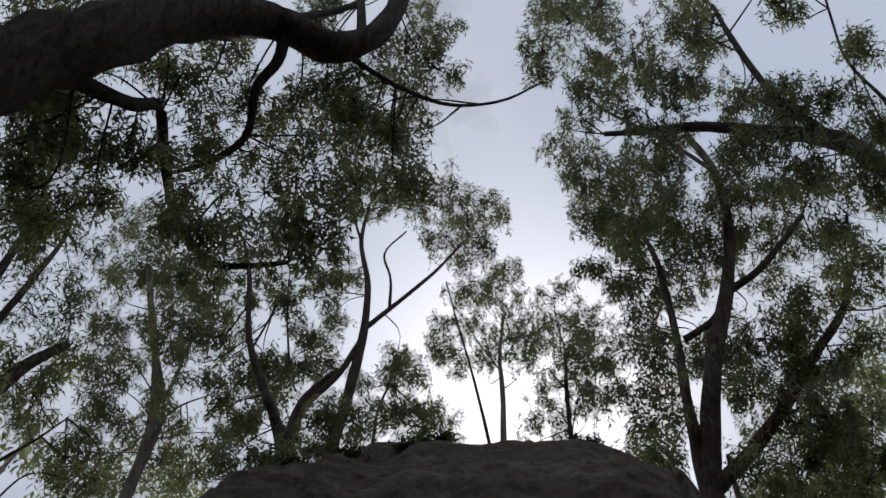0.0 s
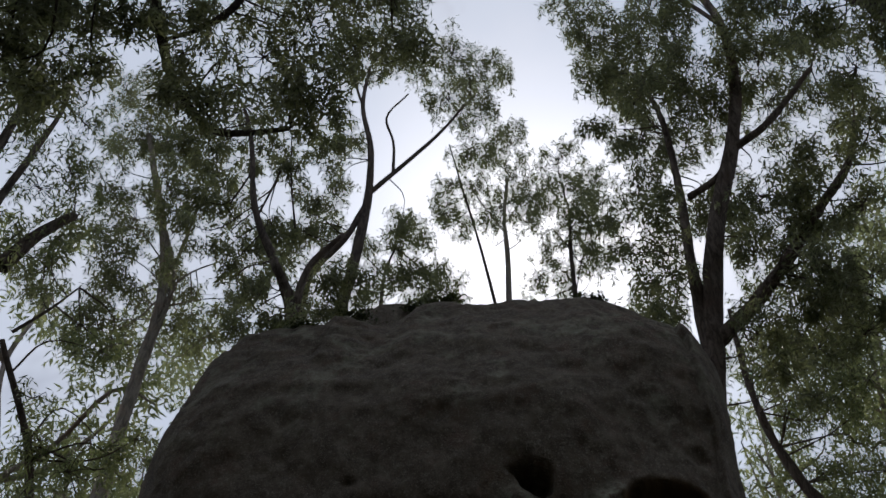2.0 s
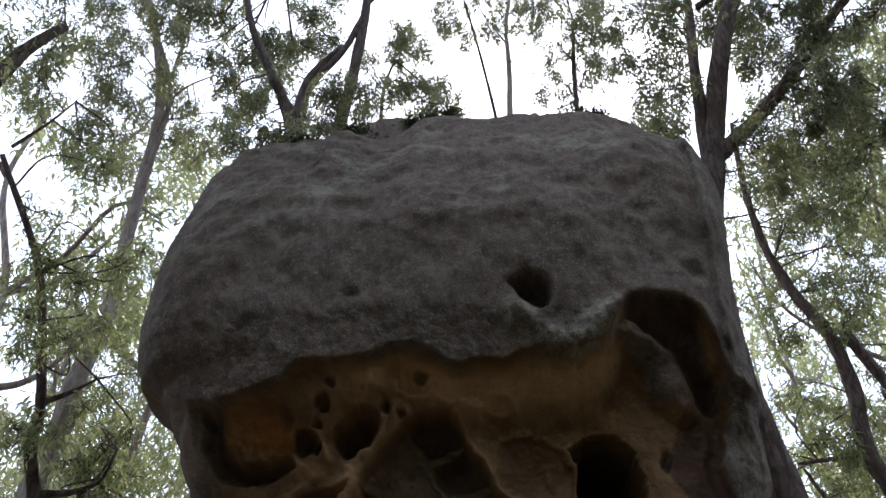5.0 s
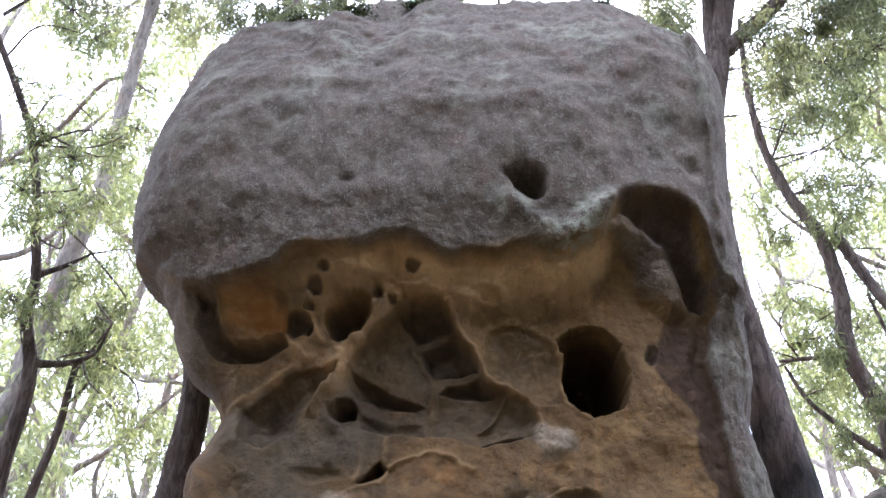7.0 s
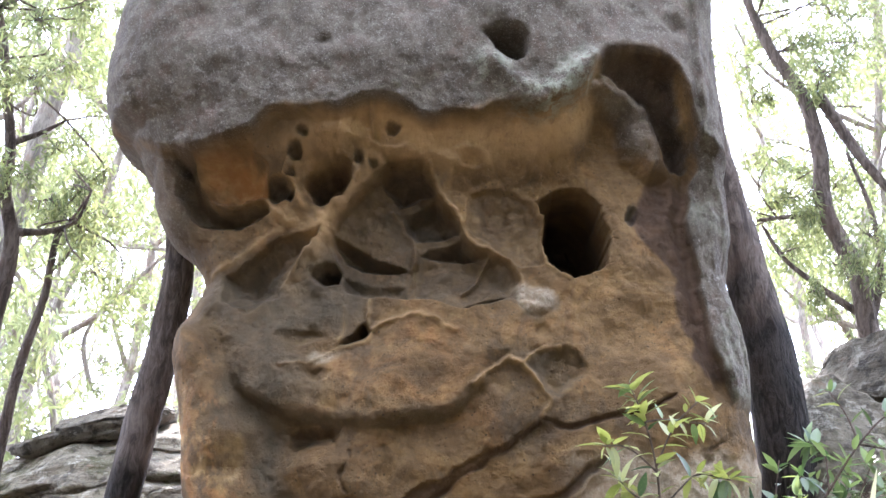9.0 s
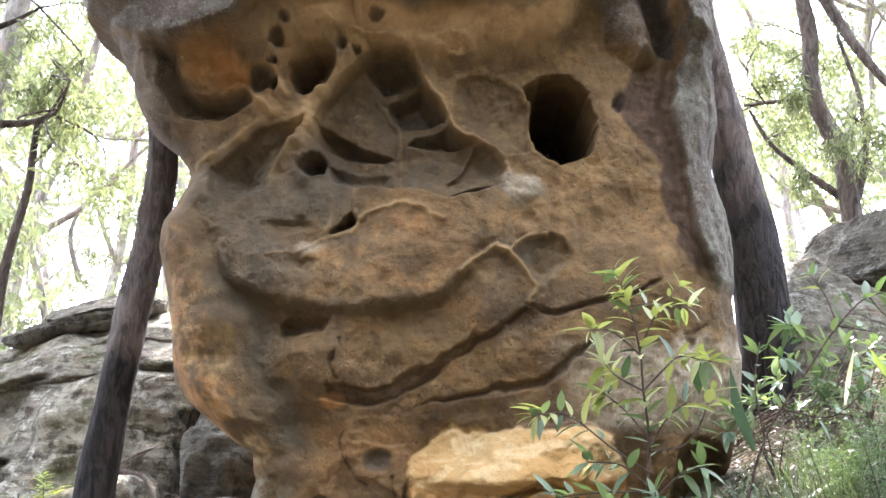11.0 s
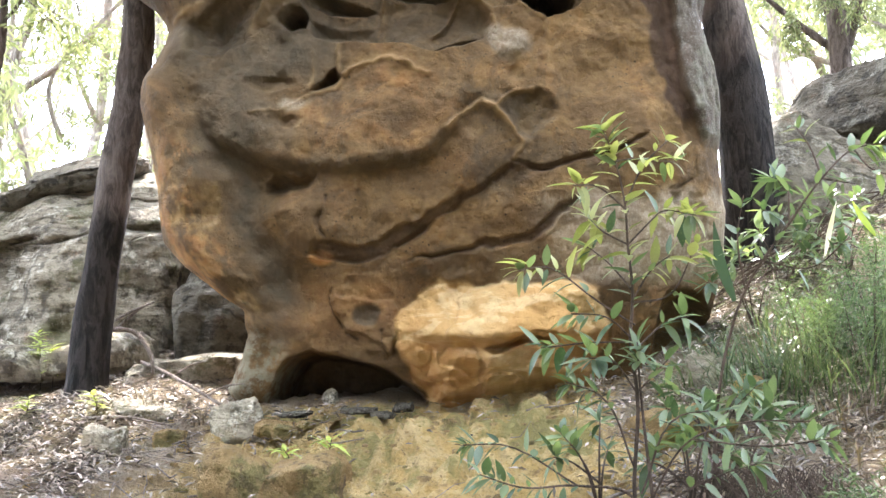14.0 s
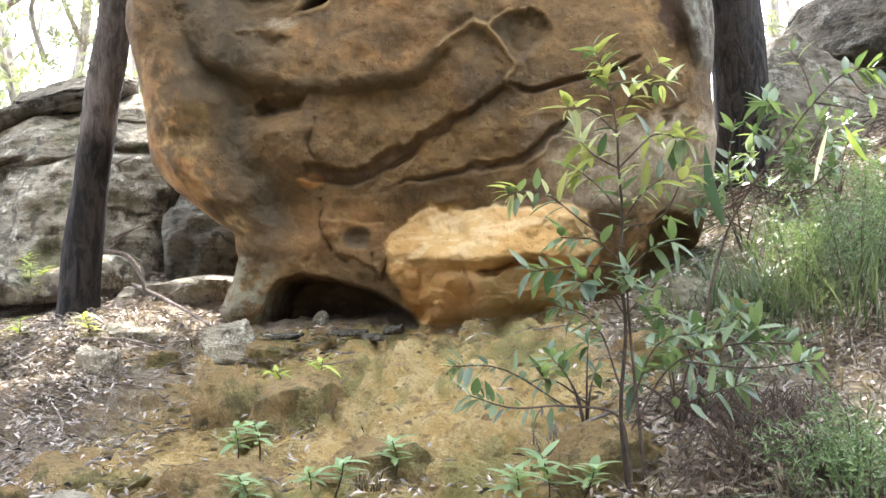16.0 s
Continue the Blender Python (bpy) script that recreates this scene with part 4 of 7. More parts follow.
# ---- other rocks ----
def boulder(name, centre, half, turn=(0, 0, 0), mat=grey_rock, seed=1, power=3.0, rough=0.12, detail=64, label="", category="boulder", sink=0.0, joints=0, cuts=0):
    """A block with worn corners, bedding and a few open joints."""
    u, v = np.meshgrid(np.linspace(-np.pi / 2, np.pi / 2, detail), np.linspace(-np.pi, np.pi, detail * 2, endpoint=False), indexing="ij")
    cp = lambda a: np.sign(np.cos(a)) * np.abs(np.cos(a)) ** (2 / power)
    sp = lambda a: np.sign(np.sin(a)) * np.abs(np.sin(a)) ** (2 / power)
    p = np.stack([cp(u) * cp(v), cp(u) * sp(v), sp(u)], -1).reshape(-1, 3)
    q = p * half
    size = min(half)
    f = 0.8 / size
    d = rough * size * (1.1 * fbm(q[:, 0] * f, q[:, 1] * f, q[:, 2] * f, 5, seed) + 0.3 * fbm(q[:, 0] * f, q[:, 1] * f, q[:, 2] * f * 4, 4, seed + 5) + 0.5 * np.abs(fbm(q[:, 0] * f * 2.5, q[:, 1] * f * 2.5, q[:, 2] * f * 2.5, 4, seed + 7)))
    for k in range(joints):
        tilt = 0.6 * vnoise(np.array([k * 3.7]), np.array([seed * 1.3]), np.array([0.5]))[0]
        lie = q[:, 2] / half[2] + tilt * q[:, 0] / half[0] - (-0.7 + 1.4 * (k + 0.5) / joints) + 0.12 * fbm(q[:, 0] * f, q[:, 1] * f, 0 * d, 3, seed + k)
        d = d - 0.16 * size * np.exp(-(lie / 0.035) ** 2) + 0.05 * size * np.sign(lie) * ((k % 2) * 2 - 1)
    away = p / np.maximum(np.linalg.norm(p, axis=1, keepdims=True), 1e-6)
    q = q + away * d[:, None]
    rng = np.random.default_rng(seed)
    for _ in range(cuts):
        n = rng.normal(0, 1, 3) / np.array(half)
        n /= np.linalg.norm(n)
        reach = (q @ n).max() * rng.uniform(0.62, 0.86)
        q = q - np.maximum(q @ n - reach + 0.05 * size * fbm(q[:, 0] * f * 3, q[:, 1] * f * 3, q[:, 2] * f * 3, 3, seed + 9), 0)[:, None] * n * 0.92
    m = Euler([radians(a) for a in turn]).to_matrix()
    q = q @ np.array(m).T
    ob = mesh_object(name, q, grid_faces(detail, detail * 2, True), mat)
    ob.location = Vector(centre) - Vector((0, 0, sink))
    return tagged(ob, label, category) if label else ob


# open joints of the outcrop: across, height; half width, depth
OUTCROP_CRACKS = [
    ([(-5.6, 2.50), (-4.66, 2.58), (-4.46, 2.59), (-4.26, 2.63)], 0.022, 0.22), ([(-4.2, 2.50), (-3.9, 2.55), (-3.64, 2.53), (-3.18, 2.60), (-2.6, 2.62)], 0.018, 0.15),
    ([(-2.66, 2.75), (-2.64, 2.21), (-2.71, 1.83), (-2.76, 1.2)], 0.045, 0.40), ([(-2.78, 2.2), (-2.83, 1.71), (-2.85, 1.4)], 0.016, 0.10),
    ([(-4.2, 2.55), (-4.22, 2.3), (-4.35, 1.85), (-4.6, 1.5)], 0.02, 0.12), ([(-3.7, 2.05), (-3.2, 1.95), (-2.8, 1.98)], 0.009, 0.05), ([(-3.9, 2.9), (-3.3, 2.95), (-2.9, 2.9)], 0.009, 0.05),
]


def build_outcrop():
    """One broad worn mass with open joints, a layered cap slab, and blocks at its foot."""
    base = new("rock_outcrop")
    base.location = (-4.0, 10.3, 1.2)
    tagged(base, "broad grey lichened sandstone outcrop with bedding cracks", "outcrop")
    levels, th = np.linspace(0.5, 3.36, 150), np.linspace(-np.pi, np.pi, 340, endpoint=False)
    n = 3.0
    sx, sy = np.sign(np.cos(th)) * np.abs(np.cos(th)) ** (2 / n), np.sign(np.sin(th)) * np.abs(np.sin(th)) ** (2 / n)
    left, right = profile(levels, (0.5, -7.4), (2.4, -7.0), (3.0, -6.0), (3.36, -4.9)), profile(levels, (0.5, -1.7), (1.4, -1.75), (2.3, -1.95), (3.0, -2.2), (3.36, -2.6))
    front, back = profile(levels, (0.5, 8.75), (1.4, 8.95), (2.2, 9.25), (2.7, 9.65), (3.1, 10.15), (3.36, 10.8)), profile(levels, (0.5, 13.5), (3.36, 12.5))
    x = ((left + right) / 2)[:, None] + ((right - left) / 2)[:, None] * sx
    y = ((front + back) / 2)[:, None] + ((back - front) / 2)[:, None] * sy
    z = np.repeat(levels[:, None], len(th), 1)
    facing = smooth(0.1, -0.5, np.repeat(sy[None], len(levels), 0))
    wx, wz = x + 0.06 * fbm(x * 2.5, y, z * 2.5, 4, 301), z + 0.06 * fbm(x * 2.5, y + 7, z * 2.5, 4, 302)
    out = 0.22 * fbm(x * 0.8, y * 0.5, z * 1.1, 3, 303) + 0.06 * fbm(x * 3, y * 3, z * 3, 4, 304) - 0.08 * np.abs(fbm(x * 1.6, y * 1.2, z * 2.4, 4, 305)) + 0.02 * fbm(x * 9, y * 9, z * 9, 3, 306)
    for points, width, depth in OUTCROP_CRACKS:
        out = out - depth * (1 - smooth(0.5 * width, 2.2 * width, line_distance(wx, wz, points)))
    out = out - 0.30 * smooth(-4.2, -4.5, wx) * smooth(2.6, 2.5, wz) + 0.12 * smooth(-2.72, -2.6, wx) * smooth(2.3, 2.0, wz)
    out = out + 0.10 * smooth(2.62, 2.52, wz) * smooth(-4.2, -4.0, wx)
    # the top falls away to the one side
    drop = 0.16 * np.clip(-3.6 - x, 0, 4) * smooth(1.5, 3.3, z)
    q = np.stack([x + 4.0, y - out * facing - 10.3, z - drop - 1.2], -1).reshape(-1, 3)
    cover = grid_faces(len(levels), len(th), True)
    cover.append([(len(levels) - 1) * len(th) + k for k in range(len(th))])
    mesh_object("main_mass", q, cover, grey_rock, base)
    for name, centre, half, turn, mat, seed, power in (
            ("cap_slab", (-4.0, 10.55, 3.30), (0.62, 0.5, 0.17), (8, -10, 8), dark_rock, 11, 3.0),
            ("cap_slab", (-4.55, 10.4, 3.04), (0.42, 0.4, 0.11), (4, -14, -6), dark_rock, 12, 3.0),
            ("block", (-2.2, 9.05, 1.50), (0.46, 0.5, 0.52), (0, 16, 10), dark_rock, 8, 3.4),
            ("block", (-5.0, 9.1, 1.35), (0.62, 0.5, 0.40), (4, -8, 12), dark_rock, 5, 3.6),
            ("foot_slab", (-3.15, 8.6, 1.36), (0.42, 0.45, 0.16), (6, -3, -6), grey_rock, 6, 4.2),
            ("foot_slab", (-4.1, 8.5, 1.32), (0.55, 0.5, 0.14), (5, 4, 10), grey_rock, 9, 4.2),
            ("foot_slab", (-2.35, 8.3, 1.2), (0.42, 0.35, 0.13), (3, -4, 4), grey_rock, 14, 3.6)):
        ob = boulder(name, Vector(centre) - base.location, half, turn, mat, seed, power, 0.24, 44, joints=2 if name == "cap_slab" else 0, cuts=4)
        ob.parent = base


build_outcrop()
boulder("perched_boulder", tuple(toward(25.6, 11.3, 10.5)), (1.0, 0.9, 0.46), (4, 6, -14), dark_rock, 15, 2.8, 0.16, 64, "dark layered sandstone boulder perched on the bank", joints=1, cuts=3)
boulder("bank_rock", tuple(toward(20.8, 6.0, 9.5)), (0.82, 0.9, 0.80), (0, 12, 20), bank_stone, 18, 3.0, 0.16, 56, "light grey sandstone rock set in the bank", joints=1, cuts=5)


# ---- trees ----
def bend(points, per=5):
    """A smooth curve through the points, that does not overshoot where they lie unevenly."""
    p = [Vector(a) for a in points]
    gaps = [max((b - a).length, 1e-4) for a, b in zip(p, p[1:])]
    slopes = [(b - a) / g for a, b, g in zip(p, p[1:], gaps)]
    ways = [slopes[0]]
    for i in range(1, len(p) - 1):
        ways.append((slopes[i - 1] * gaps[i] + slopes[i] * gaps[i - 1]) / (gaps[i - 1] + gaps[i]))
    ways.append(slopes[-1])
    out = []
    for i, g in enumerate(gaps):
        for k in range(per):
            t = k / per
            out.append(p[i] * (2 * t ** 3 - 3 * t * t + 1) + ways[i] * g * (t ** 3 - 2 * t * t + t) + p[i + 1] * (3 * t * t - 2 * t ** 3) + ways[i + 1] * g * (t ** 3 - t * t))
    out.append(p[-1])
    return out


def tube(verts, faces, path, r0, r1, sides=8, knobs=0.08, seed=0):
    start, n = len(verts), len(path)
    for i, p in enumerate(path):
        way = (path[min(i + 1, n - 1)] - path[max(i - 1, 0)]).normalized()
        e = way.cross(Vector((0.31, 0.9, 0.21))).normalized()
        f = way.cross(e)
        r = r0 + (r1 - r0) * i / (n - 1)
        for k in range(sides):
            a = 2 * math.pi * k / sides
            q = r * (1 + knobs * noise.noise((p * 2.3) + Vector((math.cos(a), math.sin(a), seed)) * 1.4) * 2)
            verts.append(p + e * math.cos(a) * q + f * math.sin(a) * q)
    for i in range(n - 1):
        for k in range(sides):
            a, b = start + i * sides + k, start + i * sides + (k + 1) % sides
            faces.append([a, b, b + sides, a + sides])
    faces.append([start + (n - 1) * sides + k for k in range(sides)])


def leaf_arrays(rng, centres, length, width, droop):
    """Lance-shaped leaves, each bent along its midrib, at the given places."""
    n = len(centres)
    down = np.stack([rng.normal(0, 1, n), rng.normal(0, 1, n), rng.normal(-droop, 0.6, n)], -1)
    down /= np.linalg.norm(down, axis=1, keepdims=True)
    side = np.cross(down, rng.normal(0, 1, (n, 3)))
    side /= np.linalg.norm(side, axis=1, keepdims=True) + 1e-9
    face = np.cross(down, side)
    size = (length * rng.uniform(0.65, 1.25, n))[:, None]
    wide = (width * rng.uniform(0.7, 1.3, n))[:, None]
    curl = size * rng.uniform(-0.16, 0.16, n)[:, None]
    a = centres
    b = centres + down * size * 0.4 + side * wide * 0.5 + face * curl
    c = centres + down * size
    d = centres + down * size * 0.45 - side * wide * 0.5 + face * curl
    verts = np.stack([a, b, c, d], 1).reshape(-1, 3)
    k = np.arange(n)[:, None] * 4
    faces = np.concatenate([k + [0, 1, 2], k + [0, 2, 3]], 1).reshape(-1, 3).tolist()
    return verts, faces


def tree(name, label, trunk, limbs, clumps, bark=bark_dark, leaf=leaf_dark, leaf_size=(0.10, 0.018), density=1.0, char=0.0, seed=1, sides=12, sprigs=True):
    """trunk and limbs: (points, first radius, last radius); clumps of leaves: (place, radius)."""
    rng = np.random.default_rng(seed)
    base = new(name)
    base.location = trunk[0][0]
    tagged(base, label, "tree")
    to_local = -Vector(base.location)
    spine = []
    for i, (points, r0, r1) in enumerate([trunk, *limbs]):
        path = bend(points, 7 if i == 0 else 5)
        spine += path
        v, f = [], []
        tube(v, f, [p + to_local for p in path], r0, r1, sides if i == 0 else 8, 0.10 if i == 0 else 0.14, seed + i)
        heights = np.array([p[2] for p in v])
        burnt = np.zeros(len(v))
        if i == 0 and char > 0:
            burnt = (1 - smooth(char - 0.45, char + 0.25, heights + 0.5 * np.array([noise.noise(p * 3.0) for p in v])))
        mesh_object("trunk" if i == 0 else "limb", v, f, bark, base, values={"char": burnt})
    tv, tf, places = [], [], []
    for centre, radius in clumps:
        near = min(spine, key=lambda p: (p - centre).length)
        mid = (near + centre) / 2 + Vector(rng.normal(0, 0.2, 3)) * (near - centre).length
        if 0.1 < (near - centre).length < 1.4:
            tube(tv, tf, [p + to_local for p in bend([near, mid, centre], 4)], 0.005 + 0.008 * (near - centre).length ** 0.5, 0.004, 5, 0.1)
        sprays = max(6, int(17 * (radius / 0.45) ** 1.7))
        for _ in range(sprays):
            way = rng.normal(0, 1, 3)
            way /= np.linalg.norm(way)
            tip = centre + Vector(way * radius * rng.uniform(0.15, 1.0) ** 0.6 * np.array([1.0, 1.0, 0.8]))
            if sprigs:
                tube(tv, tf, [p + to_local for p in bend([centre, (centre + tip) / 2 + Vector(rng.normal(0, 0.05, 3)), tip], 2)], 0.006, 0.003, 3, 0.0)
            n = max(5, int(density * 58 * rng.uniform(0.4, 1.5)))
            spot = np.array(tip + to_local) + rng.uniform(-1, 1, (n, 3)) * np.array([0.13, 0.13, 0.07]) + np.array([0, 0, 0.08])
            strand = rng.integers(0, max(2, n // 9), n)
            spot[:, :2] = (spot[:, :2][strand] + rng.normal(0, 0.018, (n, 2)))
            spot[:, 2] -= rng.uniform(0, 0.22, n)
            places.append(spot)
    if tv:
        tagged(mesh_object("fine_twigwork", tv, tf, bark, base, values={"char": np.zeros(len(tv))}), kind="stuff")
    if places:
        v, f = leaf_arrays(rng, np.concatenate(places), *leaf_size, 1.1)
        tagged(mesh_object("crown", v, f, leaf, base), kind="stuff")
    return base


def at(bearing, elevation, reach):
    """A place by its bearing and elevation from the viewpoint and its distance over the ground."""
    return toward(bearing, elevation, reach / math.cos(radians(elevation)))


def foot(bearing, reach):
    x, y = reach * math.sin(radians(bearing)), reach * math.cos(radians(bearing))
    return Vector((x, y, float(ground_height(x, y)) - 0.1))


def planted(name, label, reach, bearing, trunk, r0, r1, limbs, clumps, **more):
    rng = random.Random(more.get("seed", 1))
    beyond = more.pop("beyond", 0.0)
    spots = []
    for b, e, r in clumps:
        h = reach * (rng.uniform(0.92, 1.12) + beyond)
        spots.append((at(b, e, h), math.tan(radians(r)) * h / math.cos(radians(e))))
        for _ in range(1):
            db, de = rng.uniform(-1.5, 1.5) * r, rng.uniform(-1.4, 1.4) * r
            if not (-5 < b + db < 7.5 and e + de > 43):
                spots.append((at(b + db, e + de, h * rng.uniform(0.95, 1.08)), 0.5 * math.tan(radians(r)) * h / math.cos(radians(e))))
    tree(name, label, ([foot(bearing, trunk[0][2]), *[at(*p) for p in trunk]], r0, r1),
         [([at(*p) for p in points], a, b) for points, a, b in limbs], spots, **more)


planted("gum_tree", "tall gum with fire-blackened foot close behind the sandstone rock", 8.6, 17.4,
        [(17.1, 11.9, 8.6), (16.8, 13.9, 8.6), (16.3, 17.1, 8.6), (15.7, 20.4, 8.6), (15.0, 23.7, 8.6), (14.6, 27.0, 8.6), (14.5, 30.3, 8.6), (14.8, 34.2, 8.6), (15.8, 37.9, 8.6), (18.6, 45.1, 8.6), (21.3, 48.6, 8.6), (23.5, 52.2, 8.6), (24.1, 55.5, 8.6), (22.9, 57.9, 8.6)], 0.245, 0.050,
        [([(15.5, 38.2, 8.6), (15.6, 40.4, 8.6), (15.8, 43.6, 8.6), (16.1, 45.5, 8.6), (16.4, 48.8, 8.6), (16.3, 51.6, 8.6), (15.5, 53.7, 8.6)], 0.085, 0.030),
         ([(16.3, 38.3, 8.6), (19.3, 39.8, 8.6), (23.3, 42.1, 8.6), (25.9, 43.8, 8.6), (29.2, 45.5, 8.6), (31.1, 47.6, 8.6)], 0.095, 0.040),
         ([(21.3, 48.6, 8.6), (24.4, 49.2, 8.6), (27.2, 50.2, 8.6), (29.8, 51.2, 8.6)], 0.060, 0.030),
         ([(16.9, 46.7, 8.6), (19.4, 47.3, 8.6), (21.0, 48.3, 8.6)], 0.050, 0.040),
         ([(24.0, 55.5, 8.6), (20.7, 58.0, 8.6), (15.6, 60.5, 8.6), (11.8, 62.7, 8.6)], 0.040, 0.020)],
        [(10.2, 58.5, 2.0), (12.7, 56.8, 2.4), (16.0, 56.0, 2.7), (19.2, 56.5, 2.7), (14.7, 53.2, 2.7), (19.2, 53.1, 2.7), (11.2, 54.3, 1.7), (26.2, 52.9, 2.7), (21.1, 51.7, 2.4), (25.5, 50.3, 2.4), (25.5, 55.2, 2.0), (14.3, 50.5, 2.4), (18.1, 49.9, 2.0), (12.9, 48.0, 2.0), (14.0, 45.5, 2.0), (11.3, 44.2, 1.7), (13.9, 42.6, 2.0), (19.7, 44.9, 2.0), (22.8, 45.5, 2.4), (25.8, 46.8, 2.0), (29.8, 49.1, 2.0), (33.0, 50.1, 2.4), (32.2, 47.3, 2.0), (24.2, 43.9, 2.4), (24.8, 41.1, 2.4), (29.0, 43.2, 2.4), (20.5, 42.7, 2.0), (11.8, 41.3, 1.7), (17.4, 46.0, 1.7), (24.7, 38.6, 2.0), (27.7, 39.4, 2.0), (21.6, 38.7, 2.0), (19.0, 38.2, 1.7), (26.0, 36.7, 2.0), (22.6, 36.6, 1.7)], char=2.2, seed=11, bark=bark_brown, density=1.4)
planted("leaning_gum_tree", "dark leaning gum whose long limb reaches over the rock", 6.5, 38,
        [(39.2, 37.0, 6.5), (40.4, 43.0, 6.5), (39.8, 47.4, 6.5)], 0.160, 0.100,
        [([(39.8, 47.4, 6.5), (37.5, 51.3, 6.5), (35.4, 54.0, 6.5), (30.9, 56.0, 6.5), (23.5, 58.3, 6.5), (18.8, 58.9, 6.5), (14.4, 59.4, 6.5)], 0.130, 0.035),
         ([(35.4, 54.0, 6.5), (32.8, 57.4, 6.5), (32.0, 59.8, 6.5), (31.6, 62.1, 6.5), (31.5, 63.9, 6.5)], 0.060, 0.030),
         ([(40.8, 54.4, 6.5), (40.2, 57.3, 6.5), (41.5, 59.8, 6.5), (43.1, 61.8, 6.5)], 0.022, 0.012),
         ([(31.6, 62.1, 6.5), (35.7, 63.0, 6.5)], 0.015, 0.010),
         ([(39.8, 47.4, 6.5), (40.0, 52.1, 6.5), (40.8, 54.4, 6.5)], 0.040, 0.022)],
        [(13.5, 66.1, 2.4), (8.9, 64.9, 1.7), (15.5, 62.9, 2.4), (20.4, 63.5, 2.0), (18.9, 60.3, 2.0), (13.2, 61.2, 1.3), (26.3, 63.4, 2.0), (26.8, 60.8, 2.0), (23.4, 60.9, 2.0), (29.9, 58.3, 2.0), (33.7, 57.1, 2.4), (35.9, 55.6, 2.0), (38.6, 53.8, 1.7), (29.0, 64.5, 1.7), (42.0, 57.2, 1.0), (27.9, 56.0, 1.7), (31.8, 53.7, 2.0), (35.5, 51.7, 2.0), (38.8, 62.0, 1.3), (17.9, 66.6, 1.7), (10.7, 67.0, 1.3)], seed=12, density=1.3)
planted("overhanging_gum_tree", "gum with a thick pale-streaked limb overhead", 4.2, -52,
        [(-57.9, 35.5, 3.6), (-58.5, 42.2, 3.8), (-56.2, 48.9, 4.0)], 0.360, 0.320,
        [([(-56.2, 48.9, 4.0), (-50.2, 54.7, 4.2), (-45.6, 58.4, 4.2), (-39.7, 62.1, 4.2), (-34.1, 63.8, 4.2), (-27.1, 64.8, 4.2), (-19.8, 64.6, 4.2), (-16.2, 65.2, 4.2), (-12.9, 66.9, 4.2), (-11.1, 69.3, 4.2)], 0.320, 0.090),
         ([(-48.2, 55.9, 4.2), (-43.3, 56.5, 4.4), (-38.7, 56.9, 4.6), (-35.6, 57.3, 5.0), (-33.0, 54.8, 5.2), (-29.4, 51.9, 5.4), (-25.4, 50.5, 5.6), (-21.9, 51.0, 5.6), (-18.9, 51.7, 5.6)], 0.075, 0.022),
         ([(-26.6, 64.7, 4.2), (-26.1, 62.7, 4.4), (-27.4, 61.1, 4.6), (-26.6, 58.1, 5.0), (-29.0, 56.0, 5.2), (-31.8, 54.6, 5.2)], 0.070, 0.020),
         ([(-16.3, 65.4, 4.2), (-17.8, 68.1, 4.2)], 0.060, 0.040),
         ([(-19.8, 64.6, 4.2), (-10.8, 63.1, 4.6), (-3.4, 62.2, 5.0), (2.3, 62.3, 5.2), (8.3, 63.1, 5.4)], 0.030, 0.012),
         ([(-28.6, 64.7, 4.2), (-20.3, 66.6, 4.4), (-13.7, 68.8, 4.6)], 0.050, 0.030)],
        [(-39.3, 58.7, 2.4), (-32.3, 62.1, 2.4), (-24.8, 59.8, 2.7), (-20.7, 62.2, 2.4), (-15.4, 63.5, 2.7), (-9.8, 65.2, 2.7), (-5.8, 64.3, 1.7), (-15.4, 59.8, 2.7), (-10.2, 60.5, 2.7), (-19.2, 58.0, 2.7), (-22.8, 55.3, 2.7), (-30.1, 58.0, 2.4), (-13.2, 56.9, 2.4), (-15.9, 54.3, 2.4), (-24.5, 53.0, 2.4), (-20.0, 53.0, 2.0), (-8.4, 62.3, 2.0), (-5.2, 66.3, 1.3), (-23.3, 66.2, 2.0), (-49.7, 57.9, 2.4), (-47.1, 59.9, 2.0), (-33.9, 54.9, 2.0), (-8.4, 58.3, 1.7), (-30.3, 54.1, 2.0), (-47.0, 54.9, 2.7), (-42.0, 54.7, 2.7), (-44.6, 51.8, 2.7), (-38.1, 54.3, 2.4), (-45.6, 56.3, 2.4), (-43.2, 49.4, 2.4)], seed=13, density=1.2, leaf_size=(0.10, 0.019), beyond=0.22)
